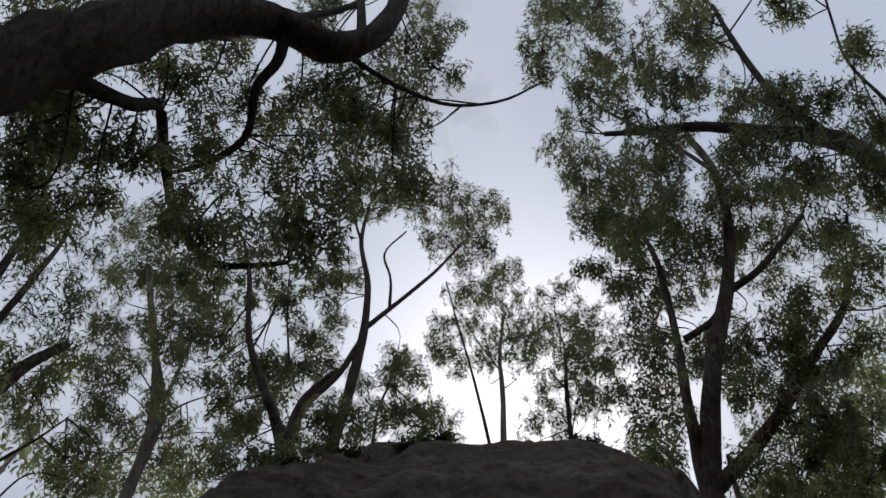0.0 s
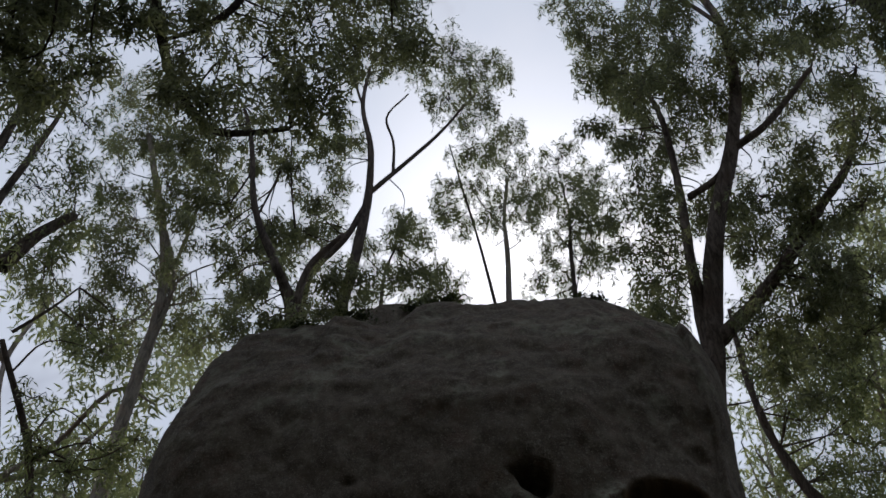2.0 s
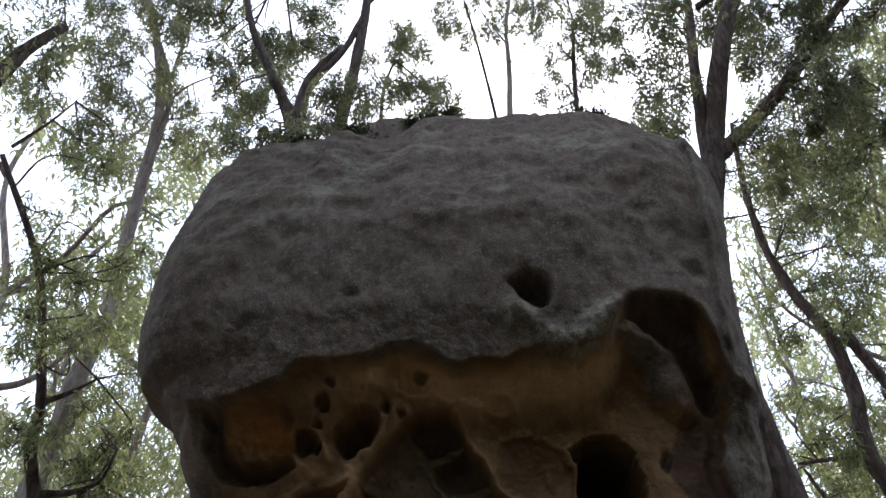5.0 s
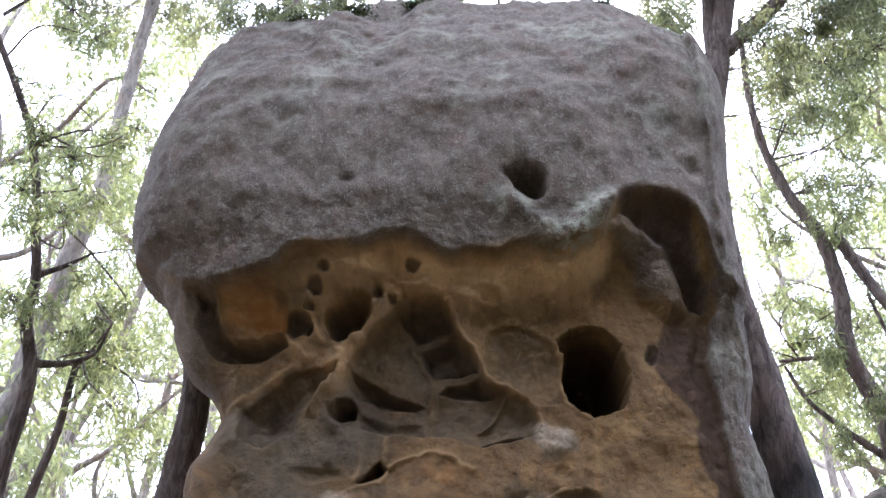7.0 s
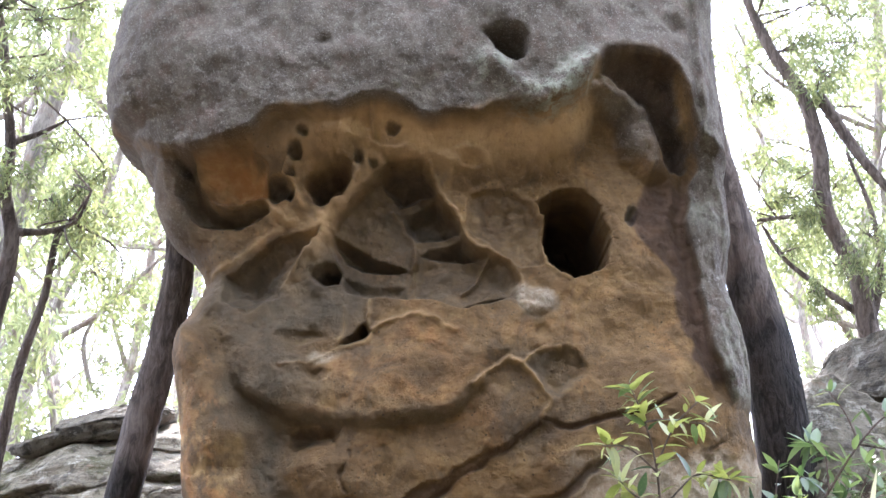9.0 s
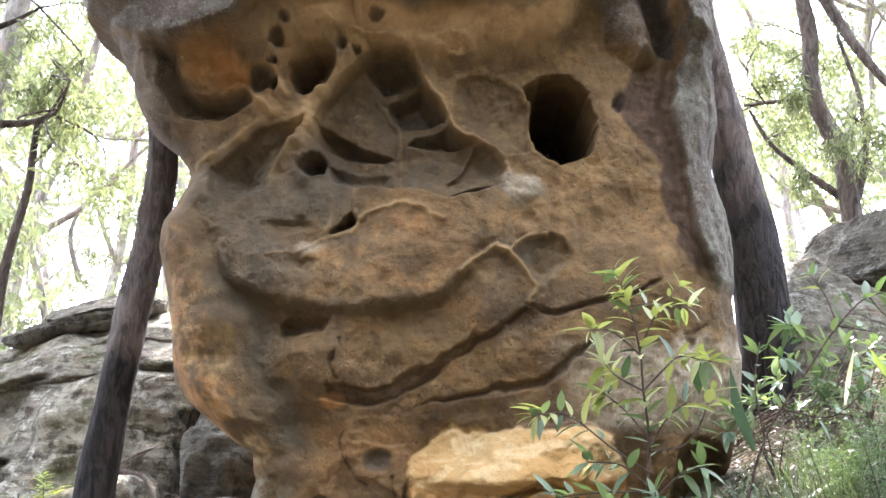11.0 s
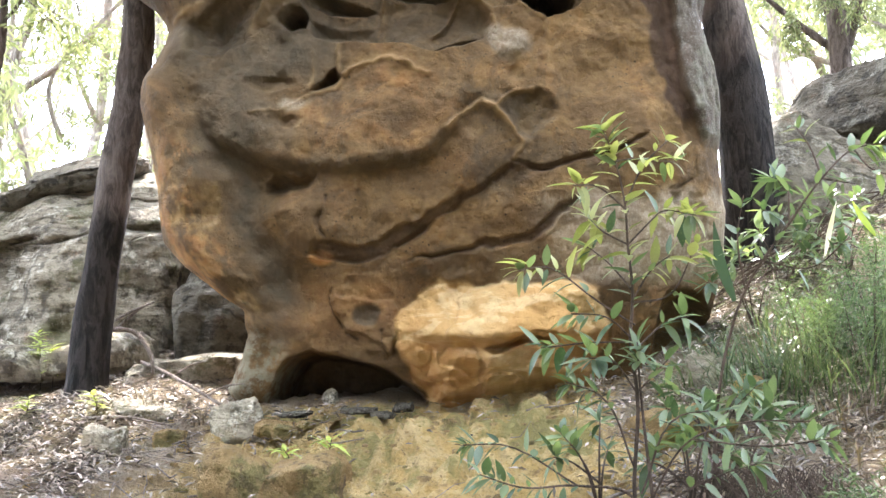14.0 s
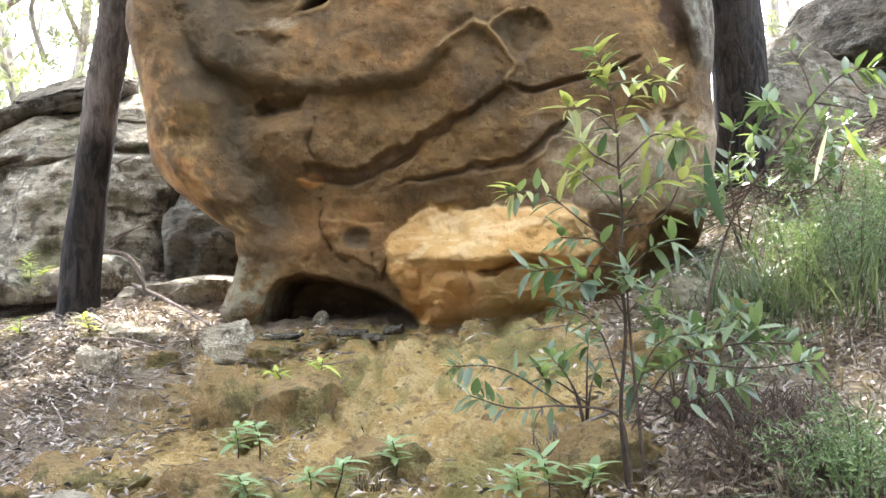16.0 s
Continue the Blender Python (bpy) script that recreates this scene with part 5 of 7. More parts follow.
planted("slender_gum_tree", "slender dark gum behind the rock forking into thin limbs", 11.0, -12.2,
        [(-12.5, 40.9, 11.0), (-11.5, 45.3, 11.0), (-11.0, 48.7, 11.0), (-11.2, 51.3, 11.0), (-12.3, 53.6, 11.0), (-12.0, 56.0, 11.0)], 0.115, 0.028,
        [([(-10.8, 48.7, 11.0), (-8.4, 50.2, 11.0), (-4.8, 52.3, 11.0), (-1.5, 54.4, 11.0)], 0.050, 0.020),
         ([(-8.9, 50.0, 11.0), (-9.1, 51.8, 11.0), (-9.9, 53.1, 11.0), (-7.9, 54.6, 11.0)], 0.030, 0.015),
         ([(-15.6, 40.3, 11.0), (-14.9, 43.6, 11.0), (-12.6, 45.8, 11.0), (-11.1, 48.0, 11.0)], 0.060, 0.050),
         ([(-12.3, 53.6, 11.0), (-14.1, 55.8, 11.0), (-15.8, 57.4, 11.0)], 0.030, 0.015)],
        [(-3.3, 57.1, 1.7), (-1.4, 55.4, 1.7), (0.4, 56.4, 1.3), (-3.8, 54.4, 1.7), (-0.3, 54.0, 1.3), (2.1, 55.7, 0.8), (-2.1, 52.7, 1.0), (-6.9, 56.3, 1.3), (-10.1, 57.2, 2.0), (-14.0, 51.8, 1.3), (-15.1, 47.9, 1.7), (-13.9, 49.1, 1.3), (-14.7, 46.3, 1.3), (-8.0, 46.9, 1.3), (-11.7, 43.6, 1.7), (-13.9, 43.1, 1.7), (-17.3, 45.3, 2.0), (-10.2, 42.8, 1.3), (-14.9, 41.7, 1.3)], seed=14, density=1.2)
planted("gum_tree", "thin grey gum with light upright limbs behind the rock", 10.0, -16.6,
        [(-15.7, 40.4, 10.0), (-17.6, 43.3, 10.0), (-20.2, 46.2, 10.0), (-22.2, 50.6, 10.0), (-23.6, 52.4, 10.0)], 0.100, 0.020,
        [([(-16.9, 46.0, 10.0), (-17.9, 48.6, 10.0), (-18.6, 51.2, 10.0)], 0.020, 0.012),
         ([(-20.2, 46.2, 10.0), (-19.3, 48.4, 10.0), (-18.8, 49.8, 10.0)], 0.020, 0.010)],
        [(-24.2, 48.2, 2.0), (-26.7, 49.0, 2.0), (-22.9, 46.4, 2.0), (-25.8, 46.5, 1.7), (-24.2, 50.3, 1.7), (-18.8, 45.8, 1.3), (-17.5, 49.3, 1.0), (-15.3, 50.6, 1.3), (-20.2, 44.2, 1.7), (-17.6, 43.3, 1.3), (-22.3, 43.8, 1.3), (-19.5, 50.4, 1.3)], seed=15, leaf_size=(0.12, 0.024))
planted("burnt_gum_tree", "slim gum with fire-blackened bark leaning beside the rock", 7.6, -20.9,
        [(-20.8, -2.6, 7.6), (-20.0, 4.6, 7.6), (-18.8, 13.0, 7.6), (-18.4, 17.7, 7.6), (-18.5, 18.5, 7.6), (-18.3, 34.7, 7.6), (-17.1, 38.9, 7.6), (-16.0, 40.7, 7.6), (-16.0, 40.9, 7.6), (-18.2, 43.9, 7.6)], 0.155, 0.050,
        [([(-16.0, 40.7, 7.6), (-15.3, 43.8, 7.6), (-12.8, 46.0, 7.6)], 0.050, 0.030)],
        [(-18.9, 41.8, 1.7), (-16.8, 40.8, 1.3), (-19.7, 40.4, 1.3), (-14.9, 40.0, 1.3)], char=1.55, seed=30, bark=bark_brown)
planted("sapling_gum_tree", "thin leaning gum sapling beyond the top of the rock", 12.5, 4,
        [(0.0, 42.1, 12.5), (-1.1, 45.7, 12.5), (-2.6, 49.3, 12.5), (-3.7, 51.7, 12.5)], 0.035, 0.015,
        [],
        [(-3.6, 49.3, 1.3), (-4.1, 47.6, 1.3), (-2.1, 51.0, 1.3)], seed=16)
planted("small_gum_tree", "small pale gum beyond the top of the rock", 13.0, 4.5,
        [(1.1, 42.0, 13.0), (1.2, 45.3, 13.0), (1.1, 47.0, 13.0), (1.6, 49.6, 13.0)], 0.070, 0.030,
        [([(1.2, 46.3, 13.0), (-0.6, 48.0, 13.0), (-1.6, 49.0, 13.0)], 0.020, 0.010),
         ([(1.3, 47.0, 13.0), (3.0, 48.6, 13.0), (3.7, 49.9, 13.0)], 0.020, 0.010)],
        [(1.2, 52.3, 1.2), (2.3, 51.6, 1.5), (-0.5, 51.0, 1.3), (2.1, 49.6, 1.7), (-1.0, 49.3, 1.5), (-3.6, 48.3, 1.3), (0.9, 48.0, 1.5), (3.5, 48.5, 1.3), (-2.6, 47.0, 1.0), (3.1, 46.9, 1.3), (-0.6, 47.0, 1.0)], seed=17, bark=bark_grey)
planted("small_gum_tree", "small gum with a dense rounded crown beyond the rock", 13.0, 8.8,
        [(6.4, 41.8, 13.0), (6.5, 45.0, 13.0), (6.8, 47.3, 13.0)], 0.060, 0.030,
        [([(6.5, 45.0, 13.0), (5.2, 46.4, 13.0)], 0.020, 0.010)],
        [(6.4, 50.4, 1.5), (7.0, 48.6, 1.7), (9.1, 48.8, 1.5), (9.7, 47.4, 1.2), (5.0, 48.8, 1.3), (6.7, 46.7, 1.7), (4.5, 45.2, 1.3), (3.8, 43.6, 1.2), (8.5, 46.2, 1.3), (7.2, 44.3, 1.2), (8.5, 43.9, 1.0), (5.7, 43.4, 1.0)], seed=18)
planted("small_gum_tree", "low light gum beyond the shoulder of the rock", 12.5, -9.5,
        [(-9.2, 41.5, 12.5), (-9.0, 44.1, 12.5), (-8.3, 45.5, 12.5)], 0.050, 0.020,
        [([(-9.1, 43.8, 12.5), (-10.5, 44.7, 12.5)], 0.015, 0.010)],
        [(-8.0, 46.9, 1.3), (-6.4, 45.9, 1.3), (-7.7, 44.5, 1.3), (-5.8, 44.3, 1.3), (-3.9, 44.3, 1.2), (-4.8, 43.0, 1.2), (-10.2, 45.4, 1.0), (-3.4, 42.9, 0.8), (-6.6, 42.8, 1.0)], seed=19)
planted("gum_tree", "tall pale gum leaning beside the outcrop", 11.0, -27.5,
        [(-28.3, 14.0, 11.0), (-28.0, 17.8, 11.0), (-27.4, 21.7, 11.0), (-27.0, 25.0, 11.0), (-26.3, 27.9, 11.0), (-26.1, 31.9, 11.0), (-26.0, 35.6, 11.0), (-25.9, 40.5, 11.0), (-27.5, 44.7, 11.0), (-29.2, 47.1, 11.0), (-30.7, 49.1, 11.0)], 0.165, 0.040,
        [([(-25.9, 40.5, 11.0), (-25.5, 42.9, 11.0), (-25.1, 46.0, 11.0)], 0.040, 0.020),
         ([(-25.8, 37.0, 11.0), (-25.5, 41.9, 11.0), (-27.0, 44.2, 11.0)], 0.050, 0.030),
         ([(-25.9, 40.5, 11.0), (-24.3, 42.2, 11.0), (-22.4, 43.2, 11.0)], 0.020, 0.010)],
        [(-33.5, 50.8, 1.7), (-31.1, 50.4, 1.7), (-31.4, 48.5, 1.7), (-32.0, 45.6, 1.7), (-27.9, 46.7, 2.0), (-29.4, 44.3, 2.0), (-26.2, 44.4, 1.7), (-30.0, 42.1, 2.0), (-32.1, 42.9, 1.7), (-26.3, 41.7, 1.7), (-29.8, 40.2, 2.0), (-23.4, 41.0, 1.3), (-30.3, 38.1, 1.7), (-27.6, 37.5, 1.7), (-22.4, 38.6, 1.7), (-21.8, 40.3, 1.0), (-33.6, 39.1, 1.3), (-28.9, 48.5, 1.7)], seed=20, bark=bark_grey)
planted("gum_tree", "dark forked gum seen against the sky beside the outcrop", 8.5, -29.5,
        [(-27.9, 8.5, 8.5), (-28.0, 12.6, 8.5), (-27.8, 18.3, 8.5), (-28.6, 20.8, 8.5), (-28.7, 23.0, 8.5), (-29.3, 25.6, 8.5), (-30.8, 30.1, 8.5), (-35.0, 35.7, 8.5)], 0.080, 0.030,
        [([(-28.7, 23.2, 8.5), (-27.3, 24.0, 8.5), (-25.9, 25.0, 8.5)], 0.032, 0.012),
         ([(-27.7, 18.5, 8.5), (-26.0, 18.8, 8.5), (-24.6, 19.5, 8.5), (-23.9, 21.4, 8.5)], 0.036, 0.012),
         ([(-39.1, 42.3, 8.5), (-38.3, 46.0, 8.5), (-37.8, 49.0, 8.5), (-38.6, 50.9, 8.5)], 0.050, 0.020),
         ([(-40.8, 44.0, 8.5), (-40.6, 47.6, 8.5), (-41.3, 50.9, 8.5), (-44.3, 54.2, 8.5)], 0.060, 0.020),
         ([(-37.0, 39.4, 8.5), (-35.4, 41.9, 8.5), (-33.8, 43.4, 8.5)], 0.090, 0.050),
         ([(-34.6, 36.3, 8.5), (-33.0, 38.0, 8.5), (-31.6, 39.7, 8.5)], 0.020, 0.010)],
        [(-43.8, 51.0, 2.0), (-40.4, 52.0, 2.0), (-37.8, 51.5, 1.7), (-40.8, 49.0, 2.0), (-40.1, 46.4, 2.0), (-35.7, 48.3, 1.7), (-36.9, 44.1, 2.0), (-35.1, 45.4, 2.0), (-36.8, 41.4, 1.7), (-47.0, 53.0, 2.0), (-43.5, 53.4, 1.7), (-49.9, 55.8, 2.0), (-34.3, 40.2, 1.7)] + [(-30.7, 37.8, 2.0), (-30.9, 30.7, 2.0), (-28.3, 30.0, 2.0), (-26.1, 31.2, 1.7), (-28.8, 36.7, 1.7), (-25.0, 32.4, 1.3), (-30.6, 27.5, 2.0), (-28.1, 26.8, 1.7), (-25.7, 28.0, 1.7), (-26.2, 23.4, 1.7), (-24.0, 22.5, 1.7), (-22.9, 20.1, 1.3), (-24.2, 18.6, 2.0), (-28.5, 22.0, 1.3), (-23.1, 16.9, 2.0), (-21.4, 15.9, 1.3)], bark=bark_brown, seed=21, leaf=leaf_light, density=0.55)
planted("gum_tree", "slim dark gum leaning in front of the pale bush", 9.2, -26.6,
        [(-26.5, 8.0, 9.2), (-26.1, 12.2, 9.2), (-25.6, 14.9, 9.2), (-25.4, 18.5, 9.2), (-25.2, 20.3, 9.2)], 0.055, 0.025,
        [([(-25.5, 16.5, 9.2), (-24.6, 17.8, 9.2), (-24.2, 19.2, 9.2)], 0.020, 0.010)],
        [(-25.0, 21.4, 1.3), (-24.0, 20.2, 1.2), (-26.0, 20.6, 1.0)], bark=bark_brown, seed=25, leaf=leaf_light, density=0.5)
planted("gum_tree", "thin pale gums far behind the outcrop", 16.0, -22.5,
        [(-24.4, 9.9, 16.0), (-25.3, 12.9, 16.0), (-25.0, 16.1, 16.0), (-25.3, 19.8, 16.0)], 0.070, 0.030,
        [([(-22.4, 10.4, 16.0), (-23.1, 13.2, 16.0), (-21.9, 15.8, 16.0)], 0.050, 0.020),
         ([(-25.3, 12.9, 16.0), (-26.6, 14.6, 16.0)], 0.030, 0.020)],
        [(-24.2, 14.3, 1.7), (-25.6, 11.7, 1.3), (-23.0, 17.3, 2.0), (-22.4, 19.6, 1.7), (-25.4, 22.4, 2.0), (-24.1, 24.5, 2.0), (-27.8, 25.1, 2.0), (-28.9, 27.9, 2.0), (-25.5, 28.7, 2.0), (-20.7, 14.0, 1.3), (-22.0, 12.0, 1.3), (-20.7, 16.6, 1.3), (-26.5, 10.3, 1.7), (-25.0, 8.1, 1.3)], seed=22, bark=bark_grey, leaf=leaf_light, density=0.45)
planted("twisted_gum_tree", "twisted thin gum on the bank behind the perched boulder", 11.0, 25.5,
        [(22.5, 13.8, 11.0), (22.4, 16.3, 11.0), (21.9, 18.2, 11.0), (21.0, 20.5, 11.0), (21.1, 24.3, 11.0), (20.4, 27.5, 11.0), (19.2, 29.6, 11.0), (18.4, 31.3, 11.0), (17.6, 35.0, 11.0), (17.5, 37.9, 11.0), (17.6, 39.9, 11.0)], 0.135, 0.030,
        [([(21.5, 27.0, 11.0), (23.0, 24.0, 11.0), (24.4, 21.6, 11.0), (25.7, 19.8, 11.0)], 0.065, 0.040),
         ([(21.0, 20.5, 11.0), (19.1, 20.6, 11.0), (17.1, 20.6, 11.0)], 0.042, 0.018),
         ([(22.3, 14.7, 11.0), (19.9, 16.8, 11.0), (18.5, 18.2, 11.0), (17.4, 20.3, 11.0)], 0.042, 0.018),
         ([(22.5, 13.8, 11.0), (23.5, 17.1, 11.0), (23.5, 20.2, 11.0), (22.6, 23.7, 11.0)], 0.042, 0.018),
         ([(19.5, 29.2, 11.0), (18.4, 31.9, 11.0)], 0.040, 0.020)],
        [(18.5, 38.0, 1.7), (21.2, 36.6, 2.0), (24.2, 36.9, 2.0), (25.0, 34.3, 2.0), (22.4, 33.8, 2.0), (22.9, 31.2, 2.0), (19.8, 33.0, 1.3), (16.8, 29.9, 1.3), (17.5, 27.3, 1.3), (23.9, 29.5, 1.7), (21.7, 28.3, 1.3), (18.3, 24.0, 1.3), (20.5, 21.5, 1.3), (23.0, 24.9, 1.3), (17.8, 20.5, 1.3), (19.0, 18.6, 1.7), (21.7, 18.3, 1.3), (18.5, 40.2, 1.3), (16.8, 37.3, 1.3)] + [(20.0, 33.1, 2.0), (23.3, 34.3, 2.0), (24.2, 30.9, 2.0), (20.4, 30.1, 2.0), (21.9, 28.3, 2.0), (19.0, 35.9, 1.7), (21.4, 37.4, 1.7)] + [(20.0, 23.2, 1.7), (21.8, 22.0, 2.0), (23.2, 19.0, 1.7), (19.6, 19.4, 1.7), (21.8, 17.3, 1.7), (20.0, 15.6, 1.3), (19.2, 21.7, 1.3)], bark=bark_brown, seed=23, leaf=leaf_light, density=0.62)


moss_leaf = make_leaf("moss_leaf", (0.025, 0.034, 0.015), (0.065, 0.08, 0.03), 0.2)
rock_moss("ridge_moss", "dark green moss and small leaves on the ridge of the rock",
          [(-0.80, 6.90, 7.83, 0.12, 0.04), (-0.62, 6.86, 7.84, 0.14, 0.05), (-0.45, 6.80, 7.82, 0.12, 0.04), (-1.30, 6.66, 7.55, 0.16, 0.03), (0.92, 6.60, 7.55, 0.10, 0.03), (0.78, 6.58, 7.54, 0.10, 0.03), (-1.75, 6.50, 7.31, 0.14, 0.03)], 88)


# ---- the forest round about: the same kinds of gum, farther off ----
def bush_gum(seed, bearing, reach, label):
    """A crooked, open-crowned gum of the bush beyond, with foliage from knee height up."""
    rng = random.Random(seed)
    first = foot(bearing, reach)
    spine = [first]
    for k in range(6):
        spine.append(spine[-1] + Vector((rng.uniform(-0.5, 0.5), rng.uniform(-0.4, 0.4), rng.uniform(1.6, 2.3))))
    limbs, spots = [], []
    for k in range(9):
        i = 1 + k % 5
        a, length = rng.uniform(0, 6.28), rng.uniform(1.4, 3.0)
        way = Vector((math.cos(a), math.sin(a) * 0.7, 0))
        pts = [spine[i], spine[i] + way * length * 0.35 + Vector((0, 0, rng.uniform(0.1, 0.5))), spine[i] + way * length * 0.7 + Vector((rng.uniform(-0.4, 0.4), 0, rng.uniform(0.5, 1.4))), spine[i] + way * length + Vector((0, 0, rng.uniform(0.9, 2.2)))]
        limbs.append((pts, 0.075 - 0.006 * i, 0.015))
        spots += [(p + Vector((rng.gauss(0, 0.4), rng.gauss(0, 0.4), rng.gauss(0.2, 0.3))), rng.uniform(0.4, 0.75)) for p in (pts[2], pts[3], (pts[1] + pts[2]) / 2)]
    spots += [(spine[-1] + Vector((rng.gauss(0, 0.8), rng.gauss(0, 0.8), rng.uniform(-0.5, 0.9))), rng.uniform(0.4, 0.7)) for _ in range(6)]
    spots += [(first + Vector((rng.gauss(0, 1.3), rng.gauss(0, 0.8), rng.uniform(0.4, 1.8))), rng.uniform(0.4, 0.8)) for _ in range(8)]
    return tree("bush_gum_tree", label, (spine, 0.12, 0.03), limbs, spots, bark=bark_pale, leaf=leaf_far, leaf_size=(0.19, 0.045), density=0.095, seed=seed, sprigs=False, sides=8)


def more_gums():
    """The bush that stands round the outcrop and the bank."""
    label = "crooked gum of the surrounding bush, glare painted into its pale leaves"
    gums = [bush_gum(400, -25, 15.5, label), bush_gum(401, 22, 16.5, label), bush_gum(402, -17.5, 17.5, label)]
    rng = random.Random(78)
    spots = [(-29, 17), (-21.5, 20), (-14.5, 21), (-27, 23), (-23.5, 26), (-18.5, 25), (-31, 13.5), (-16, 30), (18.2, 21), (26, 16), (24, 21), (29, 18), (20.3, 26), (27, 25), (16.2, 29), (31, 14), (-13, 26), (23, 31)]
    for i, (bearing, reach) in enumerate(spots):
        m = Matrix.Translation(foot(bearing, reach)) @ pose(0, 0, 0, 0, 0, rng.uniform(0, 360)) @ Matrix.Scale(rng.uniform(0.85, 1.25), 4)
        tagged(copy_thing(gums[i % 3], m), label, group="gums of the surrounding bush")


more_gums()


def shading_gums():
    """Unseen tall broad gums behind the viewpoint, added to cut the light on the rock."""
    rng = random.Random(5)
    first = foot(150, 9)
    crowns = [(first + Vector((rng.uniform(-3.2, 3.2), rng.uniform(-3.2, 3.2), rng.uniform(3.0, 15))), rng.uniform(0.9, 1.5)) for _ in range(34)]
    one = tree("shade_gum_tree", "unseen broad gum added to shade the rock", ([first, first + Vector((0.2, 0.1, 6)), first + Vector((0.1, 0.5, 13))], 0.3, 0.1),
               [([first + Vector((0.2, 0.1, 5)), first + Vector((2, 0.5, 8)), first + Vector((2.6, 0.6, 10))], 0.12, 0.04),
                ([first + Vector((0.2, 0.1, 6)), first + Vector((-1.8, -0.5, 9)), first + Vector((-2.4, -0.6, 12))], 0.12, 0.04)],
               crowns, leaf_size=(0.42, 0.13), density=0.10, seed=44, sprigs=False)
    for bearing, reach in ((100, 8), (125, 12), (178, 9), (205, 12), (232, 8), (258, 11), (75, 11), (285, 9)):
        m = Matrix.Translation(foot(bearing, reach)) @ pose(0, 0, 0, 0, 0, rng.uniform(0, 360))
        tagged(copy_thing(one, m), group="gums of the surrounding bush")


shading_gums()


# ---- things on the ground ----
def on_ground(bearing, elevation):
    """Where the way at that bearing and elevation from the viewpoint meets the slope."""
    way = toward(bearing, elevation, 1) - EYE
    d = 1.5
    while d < 30:
        p = EYE + way * d
        if p.z < float(ground_height(p.x, p.y)):
            return Vector((p.x, p.y, float(ground_height(p.x, p.y))))
        d += 0.02
    return EYE + way * 12


def make_ochre_stone():
    s = Mat("mossy_ochre_stone", 0.93, 0.2)
    big, mid, fine = s.noise(2.0, 6), s.noise(9, 6, 0.7), s.noise(55, 5, 0.75)
    c = s.mix(s.span(big, 0.38, 0.62), (0.36, 0.235, 0.10), (0.52, 0.36, 0.17))
    c = s.mix(s.span(mid, 0.5, 0.68, 0, 0.6), c, (0.22, 0.17, 0.12))
    c = s.mix(s.span(s.noise(2.6, 7, 0.75), 0.50, 0.60, 0, 0.75), c, (0.20, 0.19, 0.065))
    c = s.mix(s.span(s.noise(13, 6, 0.75), 0.52, 0.62, 0, 0.6), c, (0.10, 0.075, 0.045))
    c = s.mix(s.span(fine, 0.56, 0.7, 0, 0.5), c, (0.09, 0.065, 0.04))
    return s.done(c, s.bump(s.math("ADD", fine, s.math("ADD", mid, s.noise(22, 6, 0.7))), 0.08, 1.0))


ochre_stone = make_ochre_stone()
litter_mat = make_leaf("dry_leaf", (0.034, 0.023, 0.018), (0.60, 0.50, 0.43), 0.08)
stick_mat = make_bark("dead_stick", (0.13, 0.10, 0.08), (0.33, 0.28, 0.24), (0.20, 0.15, 0.11))
fresh_leaf = make_leaf("fresh_shoot_leaf", (0.22, 0.30, 0.06), (0.36, 0.42, 0.10), 0.45)
grass_mat = make_leaf("grass_blade", (0.03, 0.055, 0.025), (0.19, 0.23, 0.12), 0.3)
straw_mat = make_leaf("dry_grass_blade", (0.06, 0.043, 0.03), (0.26, 0.20, 0.14), 0.15)
stem_mat = make_bark("sapling_stem", (0.06, 0.045, 0.034), (0.15, 0.105, 0.08), (0.10, 0.07, 0.05))


def stone(bearing, elevation, half, mat, seed, label, turn=0, rise=0.35, power=4.5, joints=0):
    p = on_ground(bearing, elevation)
    p += Vector((p.x, p.y, 0)).normalized() * half[1] * 0.6
    p.z = float(ground_height(p.x, p.y)) + half[2] * rise
    boulder("stone", tuple(p), half, (random.Random(seed).uniform(-8, 8), random.Random(seed + 1).uniform(-8, 8), turn), mat, seed, power + 1.5, 0.38, 34, label, "stone", joints=joints, cuts=7)


GREY, OCHRE = "grey lichened sandstone stone in leaf litter", "mossy ochre sandstone block half sunk in the slope"
stone(-12.8, -5.9, (0.143, 0.120, 0.128), pale_stone, 101, "pale lichen-crusted stone beside the rock", 20, 0.15)
stone(-19.6, -6.9, (0.150, 0.098, 0.098), pale_stone, 102, GREY, -25, 0.15)
stone(-17.8, -5.0, (0.200, 0.128, 0.044), grey_rock, 103, "flat grey sandstone slab on leaf litter", 10, 0.5)
stone(-10.2, -6.3, (0.13, 0.10, 0.04), ochre_stone, 104, "flat dark stone under the overhang", 0, 0.5)
stone(-7.2, -4.5, (0.045, 0.04, 0.04), pale_stone, 105, "small pale stone under the overhang", 0, 0.6)
stone(-12.3, -9.6, (0.19, 0.20, 0.16), ochre_stone, 106, OCHRE, 15, -0.12, 3.4, 1)
stone(-8.7, -10.0, (0.21, 0.20, 0.15), ochre_stone, 107, OCHRE, -8, -0.12, 3.6, 1)
stone(-20.5, -12.6, (0.28, 0.22, 0.13), ochre_stone, 110, OCHRE, 10, -0.62, 3.0, 1)
stone(-12.5, -13.6, (0.30, 0.20, 0.14), ochre_stone, 108, OCHRE, -20, -0.62, 3.0, 1)
stone(-4.0, -12.6, (0.26, 0.18, 0.12), ochre_stone, 121, OCHRE, -15, -0.55, 3.0, 1)
